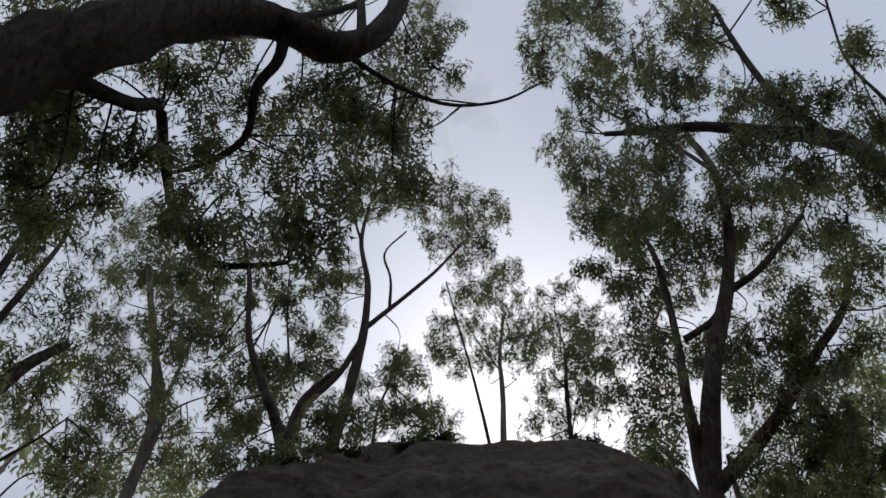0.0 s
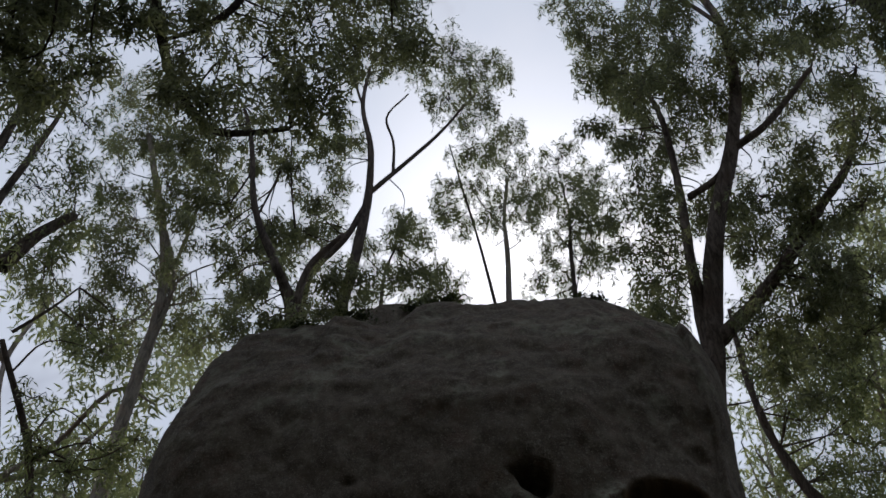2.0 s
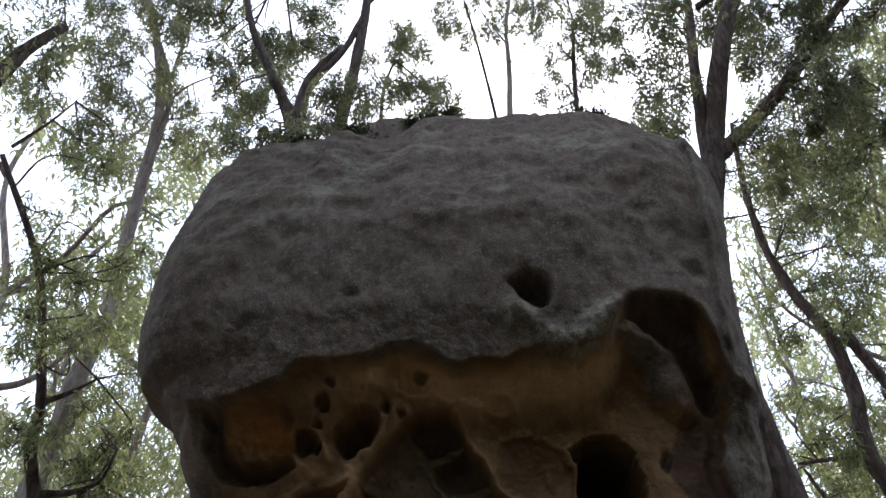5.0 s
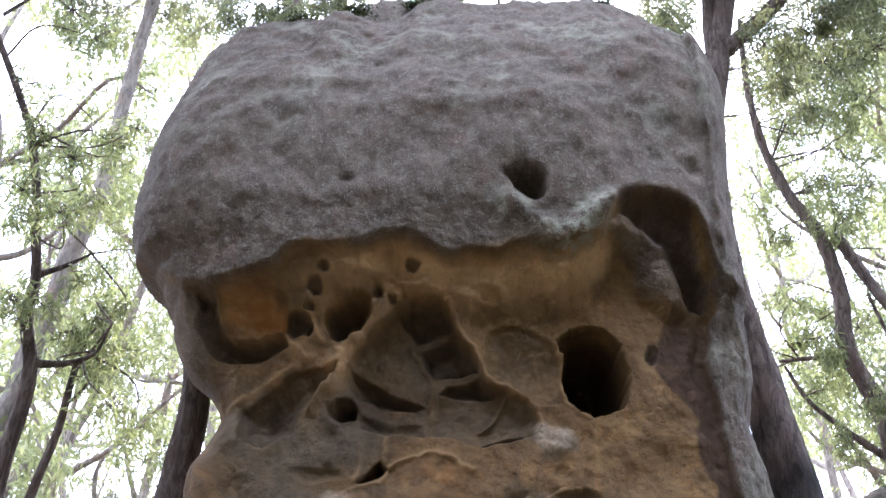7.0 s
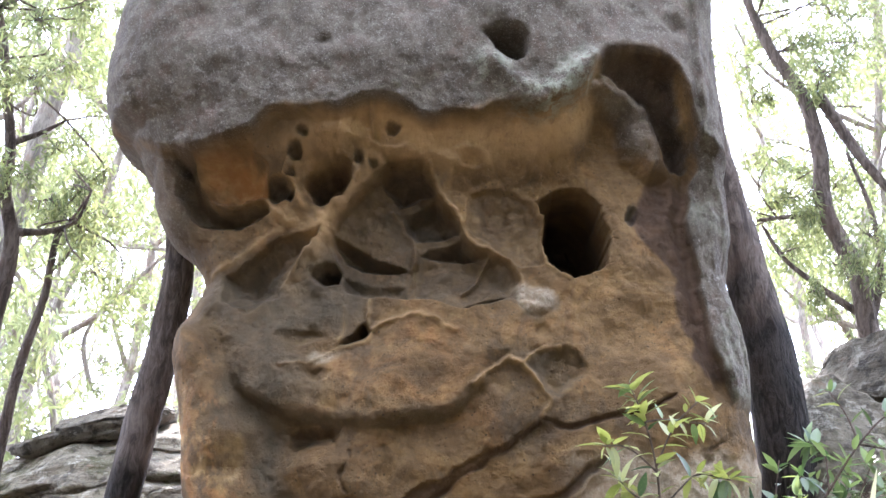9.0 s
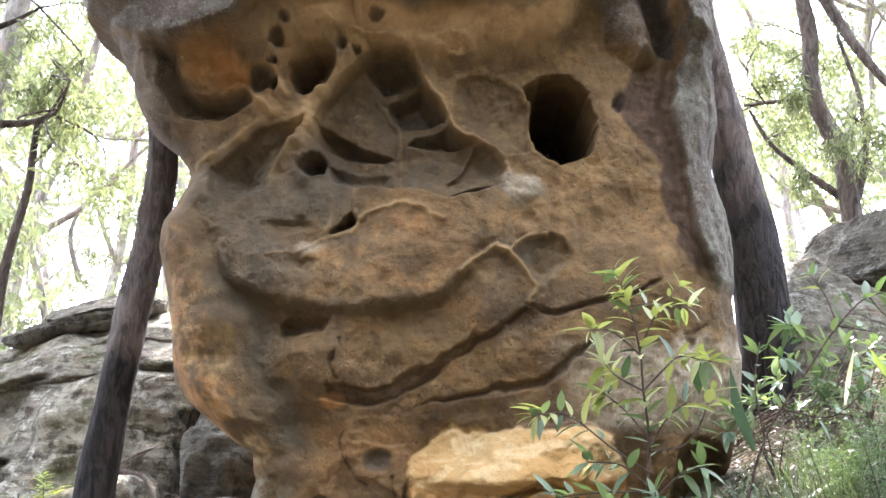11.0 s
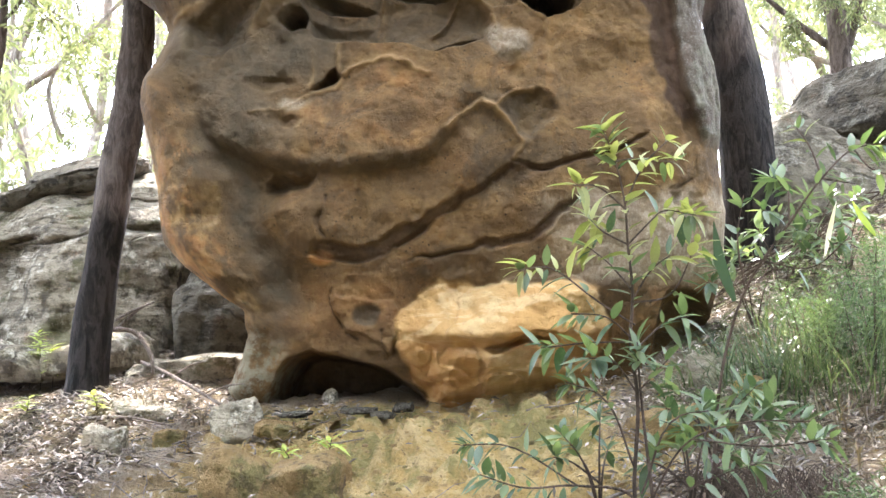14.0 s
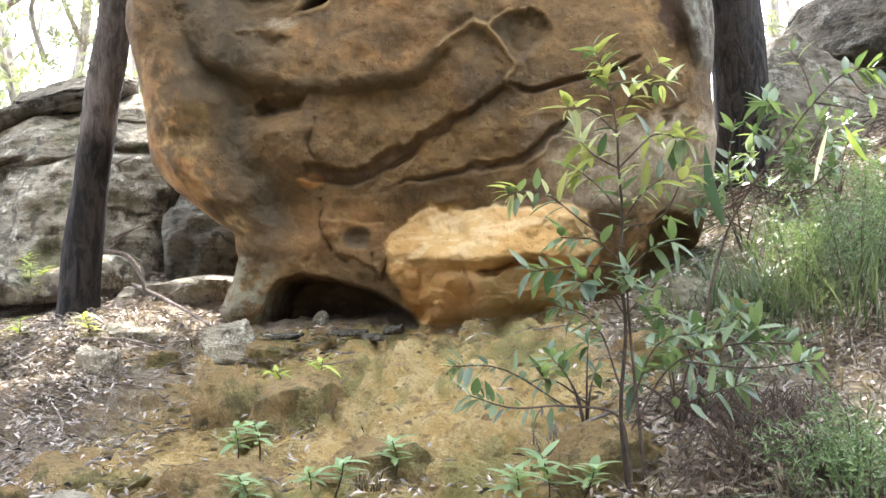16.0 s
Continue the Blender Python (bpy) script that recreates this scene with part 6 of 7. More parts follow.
stone(9.0, -13.2, (0.22, 0.15, 0.13), ochre_stone, 122, OCHRE, 20, -0.1, 3.0)
stone(13.2, -6.8, (0.26, 0.18, 0.10), ochre_stone, 124, "pale ochre block at the foot of the bank", 12, 0.1, 3.4, 1)
stone(-21.7, -14.6, (0.07, 0.06, 0.06), pale_stone, 112, "small pale stone in the leaf litter", 0, 0.5)
stone(-24.6, -14.2, (0.10, 0.07, 0.06), ochre_stone, 113, "small ochre stone in the leaf litter", 0, 0.5)
stone(14.9, -3.6, (0.140, 0.098, 0.098), grey_rock, 115, "grey stone among the grass by the rock", 30)
stone(-14.8, -2.9, (0.40, 0.25, 0.12), grey_rock, 116, "flat pale slab between outcrop and rock", -10, 0.4)
stone(-19.2, -1.6, (0.45, 0.30, 0.13), dark_rock, 117, "dark slab at the foot of the outcrop", 8, 0.4)
stone(-23.5, -2.2, (0.45, 0.30, 0.09), grey_rock, 118, "pale flat slab at the foot of the outcrop", -6, 0.4)
stone(-16.3, -6.6, (0.09, 0.07, 0.05), ochre_stone, 119, "small ochre stone in the leaf litter", 0, 0.4)
stone(-3.0, -5.0, (0.07, 0.05, 0.025), dark_rock, 120, "small dark stone under the overhang", 0, 0.5)
for k, (b, e, w) in enumerate(((-11.2, -5.6, 0.12), (-9.4, -5.3, 0.17), (-7.6, -5.5, 0.13), (-5.6, -5.2, 0.15), (-8.6, -6.0, 0.10), (-4.2, -5.6, 0.08))):
    stone(b, e, (0.75 * w, 0.07, 0.018), dark_rock if k % 2 else ochre_stone, 130 + k, "thin flat flake of sandstone under the overhang", 15 * k - 30, 0.5)
stone(17.0, -4.8, (0.084, 0.070, 0.098), ochre_stone, 123, "weathered ochre stone under the grass", 0)


def scatter_litter():
    """Fallen gum leaves and bark strips."""
    rng = np.random.default_rng(7)
    n = 60000
    x, y = rng.uniform(-5.5, 4.5, n), rng.uniform(2.0, 10.5, n)
    more = 90000
    side_x = np.where(rng.uniform(0, 1, more) < 0.68, rng.uniform(-3.4, -0.6, more), rng.uniform(0.5, 2.6, more))
    x, y, n = np.concatenate([x, side_x]), np.concatenate([y, rng.uniform(2.8, 6.8, more)]), n + more
    d = smooth(-0.25, 0.35, fbm(x * 1.2, y * 1.2, 0 * x, 3, 61))
    bare = smooth(-1.75, -1.2, x + 0.5 * d) * (1 - smooth(0.6, 1.1, x)) * smooth(3.3, 3.8, y) * (1 - smooth(6.5, 6.7, y))
    in_rock = (x > -1.4) & (x < 1.7) & (y > 6.3) & (y < 8.6)
    keep = (rng.uniform(0, 1, n) < (0.25 + 0.75 * d) * (1 - 0.955 * bare)) & ~in_rock & (np.abs(np.degrees(np.arctan2(x, y))) < 29)
    x, y = x[keep], y[keep]
    n = len(x)
    z = ground_height(x, y) + rng.uniform(0.004, 0.045, n)
    turn, lean = rng.uniform(0, 2 * np.pi, n), rng.normal(0, 0.35, n)
    way = np.stack([np.cos(turn) * np.cos(lean), np.sin(turn) * np.cos(lean), np.sin(lean)], -1)
    side = np.stack([-np.sin(turn), np.cos(turn), rng.normal(0, 0.4, n)], -1)
    size, wide = rng.uniform(0.015, 0.085, n)[:, None], rng.uniform(0.0025, 0.008, n)[:, None]
    c = np.stack([x, y, z], -1)
    up = np.array([0, 0, 1.0]) * size * rng.uniform(0, 0.2, n)[:, None]
    v = np.stack([c - way * size / 2, c + side * wide + up, c + way * size / 2, c - side * wide + up], 1).reshape(-1, 3)
    k = np.arange(n)[:, None] * 4
    f = np.concatenate([k + [0, 1, 2], k + [0, 2, 3]], 1).reshape(-1, 3).tolist()
    tagged(mesh_object("leaf_litter", v, f, litter_mat), "dry brown and grey gum leaves scattered over the ground", "leaf litter", kind="stuff")


scatter_litter()


def scatter_pebbles():
    """Broken ochre stone and grit on the bare slope."""
    rng = np.random.default_rng(17)
    v, f = [], []
    corners = np.array([(a, b, c) for a in (-1, 1) for b in (-1, 1) for c in (-1, 1)], float)
    sides = [[0, 1, 3, 2], [4, 6, 7, 5], [0, 4, 5, 1], [2, 3, 7, 6], [0, 2, 6, 4], [1, 5, 7, 3]]
    for _ in range(2200):
        x, y = rng.uniform(-3.2, 2.0), rng.uniform(2.6, 6.6)
        size = 0.004 + 0.018 * rng.uniform(0, 1) ** 4
        p = corners * rng.uniform(0.6, 1.0, (8, 1)) * size * np.array([1.3, 1.0, 0.6])
        a = rng.uniform(0, 6.28)
        p = p @ np.array([[math.cos(a), math.sin(a), 0], [-math.sin(a), math.cos(a), 0], [0, 0, 1]])
        p += (x, y, float(ground_height(x, y)) + size * 0.25)
        f += [[len(v) + i for i in side] for side in sides]
        v += p.tolist()
    tagged(mesh_object("pebbles", v, f, ochre_stone, smooth_shade=False), "broken ochre pebbles and grit on the bare slope", "pebbles", kind="stuff")


scatter_pebbles()


def scatter_sticks():
    rng = random.Random(9)
    v, f = [], []
    for _ in range(1500):
        x, y = rng.uniform(-4.5, 4), rng.uniform(2.4, 9)
        if -1.5 < x < 1.0 and y > 3.3 and rng.random() < 0.9 or (-1.5 < x < 1.8 and y > 6):
            continue
        a, length = rng.uniform(0, math.pi), rng.uniform(0.10, 0.55)
        pts = []
        for k in range(4):
            s = (k / 3 - 0.5) * length
            px, py = x + math.cos(a) * s + rng.uniform(-0.02, 0.02), y + math.sin(a) * s + rng.uniform(-0.02, 0.02)
            pts.append(Vector((px, py, float(ground_height(px, py)) + 0.012 + rng.uniform(0, 0.03))))
        r = rng.uniform(0.002, 0.007)
        tube(v, f, pts, r, r * 0.5, 5, 0.1)
    tagged(mesh_object("fallen_twigs", v, f, stick_mat, values={"char": np.zeros(len(v))}), "thin grey fallen twigs lying on the leaf litter", "twigs", kind="stuff")


scatter_sticks()


def fallen_branch(label, points, r0, r1, forks=(), propped=False):
    """A dead branch; points: bearing, elevation, height over the ground, or the reach where it lies propped up."""
    places = [at(*p) if propped else on_ground(p[0], p[1]) + Vector((0, 0, p[2])) for p in points]
    v, f = [], []
    base = new("dead_branch")
    base.location = places[0]
    tube(v, f, [p - places[0] for p in bend(places, 6)], r0, r1, 7, 0.15, 3)
    mesh_object("branch", v, f, stick_mat, base, values={"char": np.zeros(len(v))})
    for at_k, (db, de, up) in forks:
        v, f = [], []
        start = places[at_k]
        end = start + Vector((db, de, up))
        tube(v, f, [p - places[0] for p in bend([start, (start + end) / 2 + Vector((0.02, 0, 0.03)), end], 4)], r1, r1 * 0.5, 5, 0.1)
        mesh_object("side_branch", v, f, stick_mat, base, values={"char": np.zeros(len(v))})
    tagged(base, label, "branch")


fallen_branch("grey dead branch propped on the slab behind the gum", [(-20.6, -0.3, 7.95), (-19.3, 0.0, 7.9), (-18.3, -0.2, 7.85), (-17.8, -0.8, 7.8), (-17.4, -1.6, 7.75), (-17.3, -2.6, 7.7)], 0.022, 0.014, [(0, (0.45, 0.1, 0.25)), (1, (0.22, 0.1, 0.20))], True)
fallen_branch("brown dead branch lying beside the lichened stone", [(-17.9, -2.6, 0.10), (-16.2, -3.4, 0.08), (-14.3, -4.8, 0.10), (-12.6, -5.6, 0.05)], 0.016, 0.008, [(1, (0.2, 0.1, 0.1)), (2, (0.25, -0.05, 0.08))])
fallen_branch("pale thin dead branch on the leaf litter", [(-21.0, -5.2, 0.03), (-18.6, -5.4, 0.05), (-16.2, -5.9, 0.04)], 0.012, 0.006)
fallen_branch("dry stick lying under the sapling", [(6.0, -12.5, 0.03), (8.5, -11.0, 0.06), (11.5, -9.8, 0.05)], 0.012, 0.006)


# ---- plants ----
def leaf_mesh(name, length, width, fold, curl, mat):
    """A broad lance leaf with a folded midrib."""
    rows = 6
    v, f = [], []
    for k in range(rows + 1):
        t = k / rows
        w = width * 0.5 * math.sin(math.pi * min(1, t * 0.96 + 0.04) ** 0.8) ** 0.9
        z = -curl * length * t * t
        v += [(-w, t * length, z + fold * w), (0, t * length, z), (w, t * length, z + fold * w)]
    for k in range(rows):
        a = k * 3
        f += [[a, a + 1, a + 4, a + 3], [a + 1, a + 2, a + 5, a + 4]]
    me = bpy.data.meshes.new(name)
    me.from_pydata(v, [], f)
    me.polygons.foreach_set("use_smooth", [True] * len(f))
    me.materials.append(mat)
    return me


def make_sapling_leaf(name, dark, light):
    s = Mat(name, 0.4, 0.5)
    c = s.mix(s.random(), dark, light)
    c = s.mix(s.span(s.noise(60, 3), 0.5, 0.7, 0, 0.3), c, light)
    s.done(c)
    t = s.n.new("ShaderNodeBsdfTranslucent")
    s.l.new(s.mix(1.0, c, (1.5, 1.6, 0.7), "MULTIPLY"), t.inputs["Color"])
    m = s.n.new("ShaderNodeMixShader")
    m.inputs[0].default_value = 0.38
    s.l.new(s.p.outputs[0], m.inputs[1]), s.l.new(t.outputs[0], m.inputs[2])
    s.l.new(m.outputs[0], s.n["Material Output"].inputs["Surface"])
    return s.m


green_leaf = make_sapling_leaf("sapling_green", (0.045, 0.08, 0.045), (0.19, 0.235, 0.14))
lime_leaf = make_sapling_leaf("sapling_young_green", (0.19, 0.20, 0.08), (0.38, 0.37, 0.18))
LEAVES = [leaf_mesh("leaf", 0.105, 0.036, 0.25, c, m) for c, m in ((0.10, green_leaf), (0.3, green_leaf), (0.02, green_leaf), (0.15, lime_leaf), (0.35, lime_leaf))]
mint_leaf = make_sapling_leaf("seedling_green", (0.16, 0.24, 0.12), (0.34, 0.42, 0.25))
shoot_leaf = make_sapling_leaf("shoot_yellow_green", (0.27, 0.34, 0.07), (0.50, 0.55, 0.16))
SHOOTS = [leaf_mesh("leaf", 0.13, 0.034, 0.2, c, shoot_leaf) for c in (0.1, 0.35)]
MINT = [leaf_mesh("leaf", 0.11, 0.034, 0.2, c, mint_leaf) for c in (0.1, 0.3)]


def sapling(name, label, stems, seed, spacing=0.020, thick=0.008, meshes=LEAVES, young_from=1.75, scale=0.78):
    """Thin woody stems by bearing, elevation and reach, with leaves along their outer part."""
    rng = random.Random(seed)
    first = at(*stems[0][0])
    first.z = float(ground_height(first.x, first.y)) - 0.03
    base = new(name)
    base.location = first
    tagged(base, label, "shrub")
    for i, points in enumerate(stems):
        places = [at(b, e, r * (1 + (0.015 * k * rng.uniform(-1, 1) if i else 0))) for k, (b, e, r) in enumerate(points)]
        if i < 1:
            places[0] = first.copy()
        if i and places[0].z < ground_height(places[0].x, places[0].y):
            places[0].z = float(ground_height(places[0].x, places[0].y)) - 0.02
        path = bend(places, 6)
        v, f = [], []
        r0 = thick if places[0].z < first.z + 0.2 else thick * 0.5
        tube(v, f, [p - first for p in path], r0, 0.0025, 6, 0.1, seed + i)
        stem = mesh_object("stem", v, f, stem_mat, base, values={"char": np.zeros(len(v))})
        run, turn, total = 0.0, rng.uniform(0, 6), sum((b - a).length for a, b in zip(path, path[1:]))
        gone = 0.0
        bare = 0.58 if i == 0 else (0.85 if places[0].z < first.z + 0.2 else 0.38)
        for a, b in zip(path, path[1:]):
            step = (b - a).length
            gone, run = gone + step, run + step
            while run > spacing:
                run -= spacing
                if gone / total < bare:
                    continue
                for _ in range(5 if gone / total > 0.9 else (2 if rng.random() < 0.35 else 1)):
                    turn += 2.4 + rng.uniform(-0.4, 0.4)
                    way = (b - a).normalized()
                    e = way.cross(Vector((0.2, 0.3, 1))).normalized()
                    f2 = way.cross(e)
                    out = (e * math.cos(turn) + f2 * math.sin(turn) + way * rng.uniform(0.3, 0.9) + Vector((0, 0, rng.uniform(-0.45, 0.25)))).normalized()
                    young = b.z > young_from and rng.random() < 0.75
                    pool = meshes[3:] if young and len(meshes) > 3 else meshes[:3]
                    ob = new("leaf", rng.choice(pool))
                    ob.parent = stem
                    side = out.cross(Vector((rng.uniform(-0.3, 0.3), rng.uniform(-0.3, 0.3), 1))).normalized()
                    up = side.cross(out)
                    m = Matrix((side, out, up)).transposed().to_4x4()
                    s = scale * rng.uniform(0.55, 1.45)
                    ob.matrix_basis = Matrix.Translation(a.lerp(b, rng.random()) - first + out * 0.008) @ m @ Matrix.Diagonal((s * rng.uniform(0.8, 1.2), s, s, 1))
    return base


sapling("gum_sapling", "young gum sapling with narrow green leaves in front of the rock", [
    [(10.8, -15.0, 3.55), (10.4, -9.9, 3.55), (10.7, -4.0, 3.55), (10.4, -1.4, 3.55), (10.6, 1.9, 3.55), (10.4, 4.6, 3.55), (10.3, 6.9, 3.55), (9.8, 9.5, 3.55), (9.0, 11.7, 3.55)],
    [(11.8, -14.9, 3.55), (11.3, -8.6, 3.55), (10.9, -4.0, 3.55), (10.8, -1.1, 3.55)],
    [(10.5, 6.5, 3.55), (9.0, 7.9, 3.5), (7.3, 8.2, 3.45)],
    [(10.4, 4.6, 3.55), (11.6, 5.8, 3.6), (12.5, 6.5, 3.65), (14.3, 6.2, 3.7)],
    [(10.3, 7.0, 3.55), (11.6, 9.4, 3.5), (12.9, 10.6, 3.5)],
    [(9.8, 9.5, 3.55), (10.9, 9.6, 3.6), (13.2, 9.3, 3.65)],
    [(10.7, -0.1, 3.55), (8.6, 1.3, 3.5), (5.9, 3.3, 3.45), (3.9, 3.2, 3.4)],
    [(10.7, -1.1, 3.55), (8.2, -1.1, 3.6), (5.2, -1.4, 3.65)],
    [(10.5, 1.2, 3.55), (12.5, 1.5, 3.6), (14.3, 4.5, 3.7)],
    [(10.7, -4.0, 3.55), (12.5, -2.1, 3.6)],
    [(10.4, 4.6, 3.55), (9.0, 5.4, 3.5), (8.2, 6.2, 3.5)], [(10.6, 1.9, 3.55), (9.2, 3.6, 3.6), (8.0, 4.6, 3.6)], [(10.5, 1.2, 3.55), (11.8, 3.2, 3.5), (12.8, 3.9, 3.5)],
    [(10.7, -1.1, 3.55), (9.0, 0.4, 3.45), (7.0, 0.6, 3.4)], [(10.7, -1.5, 3.55), (12.4, 0.0, 3.5), (13.8, 0.4, 3.5)], [(10.7, -4.0, 3.55), (9.4, -2.2, 3.5), (8.0, -2.0, 3.45)]], 31, spacing=0.027)
sapling("gum_sapling", "low spreading gum sapling with blue-green leaves on the slope", [
    [(11.0, -15.5, 3.50), (10.8, -12.0, 3.52), (10.3, -9.9, 3.55), (7.2, -9.3, 3.5), (3.8, -9.4, 3.4), (1.5, -8.7, 3.35)],
    [(7.2, -9.3, 3.5), (2.8, -7.0, 3.5), (0.5, -7.0, 3.5)],
    [(11.0, -10.6, 3.52), (13.7, -6.6, 3.45), (16.8, -5.6, 3.4), (20.5, -5.5, 3.35)],
    [(13.7, -6.6, 3.45), (17.8, -6.9, 3.4), (21.1, -6.4, 3.3)],
    [(11.4, -10.5, 3.5), (15.3, -8.5, 3.5), (17.4, -7.8, 3.5)],
    [(10.5, -8.4, 3.52), (8.5, -4.1, 3.6), (6.6, -3.4, 3.6)],
    [(10.8, -9.7, 3.52), (13.1, -5.3, 3.6), (14.7, -5.0, 3.6)]], 32, young_from=9, spacing=0.026, scale=0.72)
sapling("gum_sapling", "thin leaning gum sapling on the bank beside the rock", [
    [(14.8, -9.8, 4.3), (15.1, -5.3, 4.3), (15.8, -1.4, 4.3), (16.9, 1.8, 4.3), (19.4, 5.5, 4.3), (21.2, 7.9, 4.3), (22.9, 9.4, 4.3), (25.2, 9.5, 4.3)],
    [(16.9, 1.8, 4.3), (16.6, 5.0, 4.25), (17.0, 7.2, 4.2)], [(19.4, 5.5, 4.3), (19.4, 7.4, 4.4), (18.5, 8.1, 4.5)],
    [(21.2, 7.9, 4.3), (20.6, 9.8, 4.3), (20.0, 10.8, 4.3)], [(22.9, 9.4, 4.3), (24.0, 8.1, 4.2), (25.2, 7.7, 4.2)], [(21.2, 7.9, 4.3), (22.9, 7.5, 4.4)],
    [(18.0, 3.4, 4.3), (20.5, 3.0, 4.3), (22.5, 4.6, 4.3)]], 33, spacing=0.040, young_from=2.35)


def seedling(bearing, elevation, height, seed, label, fresh=False, count=16):
    """A low rosette of leaves on a short stem."""
    rng = random.Random(seed)
    p = on_ground(bearing, elevation)
    base = new("seedling")
    base.location = p
    tagged(base, label, "seedling")
    v, f = [], []
    top = Vector((rng.uniform(-0.05, 0.05), rng.uniform(-0.05, 0.05), height))
    tube(v, f, bend([Vector((0, 0, -0.02)), top * 0.5 + Vector((0.01, 0, 0)), top], 3), 0.004, 0.002, 5, 0.1)
    stem = mesh_object("stem", v, f, stem_mat, base, values={"char": np.zeros(len(v))})
    for k in range(count):
        t = (k + 1) / count
        a = k * 2.4
        out = Vector((math.cos(a), math.sin(a), rng.uniform(-0.1, 0.7))).normalized()
        side = out.cross(Vector((0, 0, 1))).normalized()
        m = Matrix((side, out, side.cross(out))).transposed().to_4x4()
        ob = new("leaf", (SHOOTS[k % 2] if fresh else MINT[k % 2]))
        ob.parent = stem
        s = rng.uniform(0.6, 1.1)
        ob.matrix_basis = Matrix.Translation(top * (0.35 + 0.65 * t)) @ m @ Matrix.Diagonal((s, s, s, 1))


SEEDLING, SHOOT = "low green gum seedling on the ochre slope", "bright yellow-green young shoot by the outcrop"
seedling(-23.2, -3.4, 0.52, 41, SHOOT, True, 40)
seedling(-22.6, -3.5, 0.40, 42, SHOOT, True, 30)
seedling(-23.8, -3.3, 0.42, 56, SHOOT, True, 36)
seedling(-22.9, -2.6, 0.62, 57, SHOOT, True, 50)
seedling(-20.2, -4.9, 0.16, 43, "small yellow-green seedling in leaf litter", True, 14)
seedling(-12.2, -12.6, 0.18, 44, SEEDLING, False, 20)
seedling(-10.9, -12.0, 0.14, 45, SEEDLING, False, 16)
seedling(-6.6, -14.2, 0.13, 46, SEEDLING, False, 16)
seedling(-2.9, -13.2, 0.13, 47, SEEDLING, False, 14)
seedling(-8.1, -14.2, 0.10, 48, SEEDLING, False, 12)
seedling(-11.5, -14.8, 0.12, 49, SEEDLING, False, 16)
seedling(4.2, -15.2, 0.14, 50, SEEDLING, False, 18)
seedling(6.2, -14.8, 0.16, 51, SEEDLING, False, 18)
seedling(8.0, -14.9, 0.14, 52, SEEDLING, False, 16)
seedling(-24.0, -5.0, 0.16, 53, "small yellow-green seedling in leaf litter", True, 14)
seedling(-7.6, -7.6, 0.10, 54, SEEDLING, True, 10)
seedling(-9.6, -8.0, 0.08, 55, SEEDLING, True, 10)


def tussock(bearing, elevation, radius, height, blades, mat, seed, label, category="grass", width=0.004):
    """A clump of arching blades."""
    rng = np.random.default_rng(seed)
    p = on_ground(bearing, elevation)
    n = int(blades * 0.36)
    height = height * 0.95
    r, a = radius * np.sqrt(rng.uniform(0, 1, n)), rng.uniform(0, 2 * np.pi, n)
    x, y = r * np.cos(a), r * np.sin(a)
    z = ground_height(p.x + x, p.y + y) - p.z - 0.01
    head = a + rng.normal(0, 0.9, n)
    lean = rng.uniform(0.3, 1.5, n) * (0.4 + r / radius)
    tall = height * rng.uniform(0.45, 1.15, n)
    v = []
    for k, t in enumerate((0, 0.35, 0.7, 1.0)):
        out = lean * tall * t * t
        c = np.stack([x + np.cos(head) * out, y + np.sin(head) * out, z + tall * (t - 0.35 * lean * t * t)], -1)
        if k == 3:
            v.append(c)
            break
        w = (width * (1 - 0.45 * t) * rng.uniform(0.7, 1.3, n))[:, None] * np.stack([-np.sin(head), np.cos(head), 0 * head], -1)
        v += [c - w, c + w]
    v = np.stack(v, 1).reshape(-1, 3)
    k = np.arange(n)[:, None] * 7
    faces = np.concatenate([k + [0, 1, 3, 2], k + [2, 3, 5, 4]], 1).reshape(-1, 4).tolist() + (k + [4, 5, 6]).tolist()
    ob = mesh_object("grass_tussock", v, faces, mat)
    ob.location = p
    tagged(ob, label, category, kind="stuff")


GRASS, DRY = "green arching grass tussock on the bank", "dry straw-coloured grass tussock on the slope"
for i, (b, e, r, h, n) in enumerate(((17.8, -3.6, 0.30, 0.45, 420), (19.9, -4.2, 0.32, 0.45, 420), (22.0, -2.6, 0.35, 0.5, 420), (24.2, -3.0, 0.35, 0.5, 420), (19.3, -1.2, 0.30, 0.42, 360),
                                     (23.0, -0.6, 0.35, 0.45, 360), (16.3, -3.0, 0.26, 0.42, 320), 
                                     (24.4, -14.2, 0.28, 0.36, 420), (13.9, -3.5, 0.20, 0.3, 180))):
    tussock(b, e, r, h, n, grass_mat, 200 + i, GRASS)
for i, (b, e, r, h, n) in enumerate(((-4.5, -13.8, 0.08, 0.10, 160), (16.8, -12.4, 0.26, 0.16, 420), (18.8, -13.4, 0.26, 0.15, 420), (13.8, -14.0, 0.22, 0.14, 260), (7.4, -11.6, 0.2, 0.12, 200), (20.7, -11.2, 0.26, 0.17, 420), (22.6, -5.4, 0.3, 0.25, 340), (18.0, -9.0, 0.3, 0.16, 300), (21.5, -12.6, 0.3, 0.2, 300), (15.5, -6.8, 0.25, 0.14, 220), (24.4, -7.8, 0.3, 0.2, 300), (-17.8, -4.4, 0.10, 0.22, 60), (-14.6, -5.2, 0.08, 0.2, 40))):
    tussock(b, e, r, h, n, straw_mat, 240 + i, DRY)


feather_mat = make_leaf("feathery_leaf", (0.06, 0.095, 0.04), (0.20, 0.265, 0.13), 0.3)


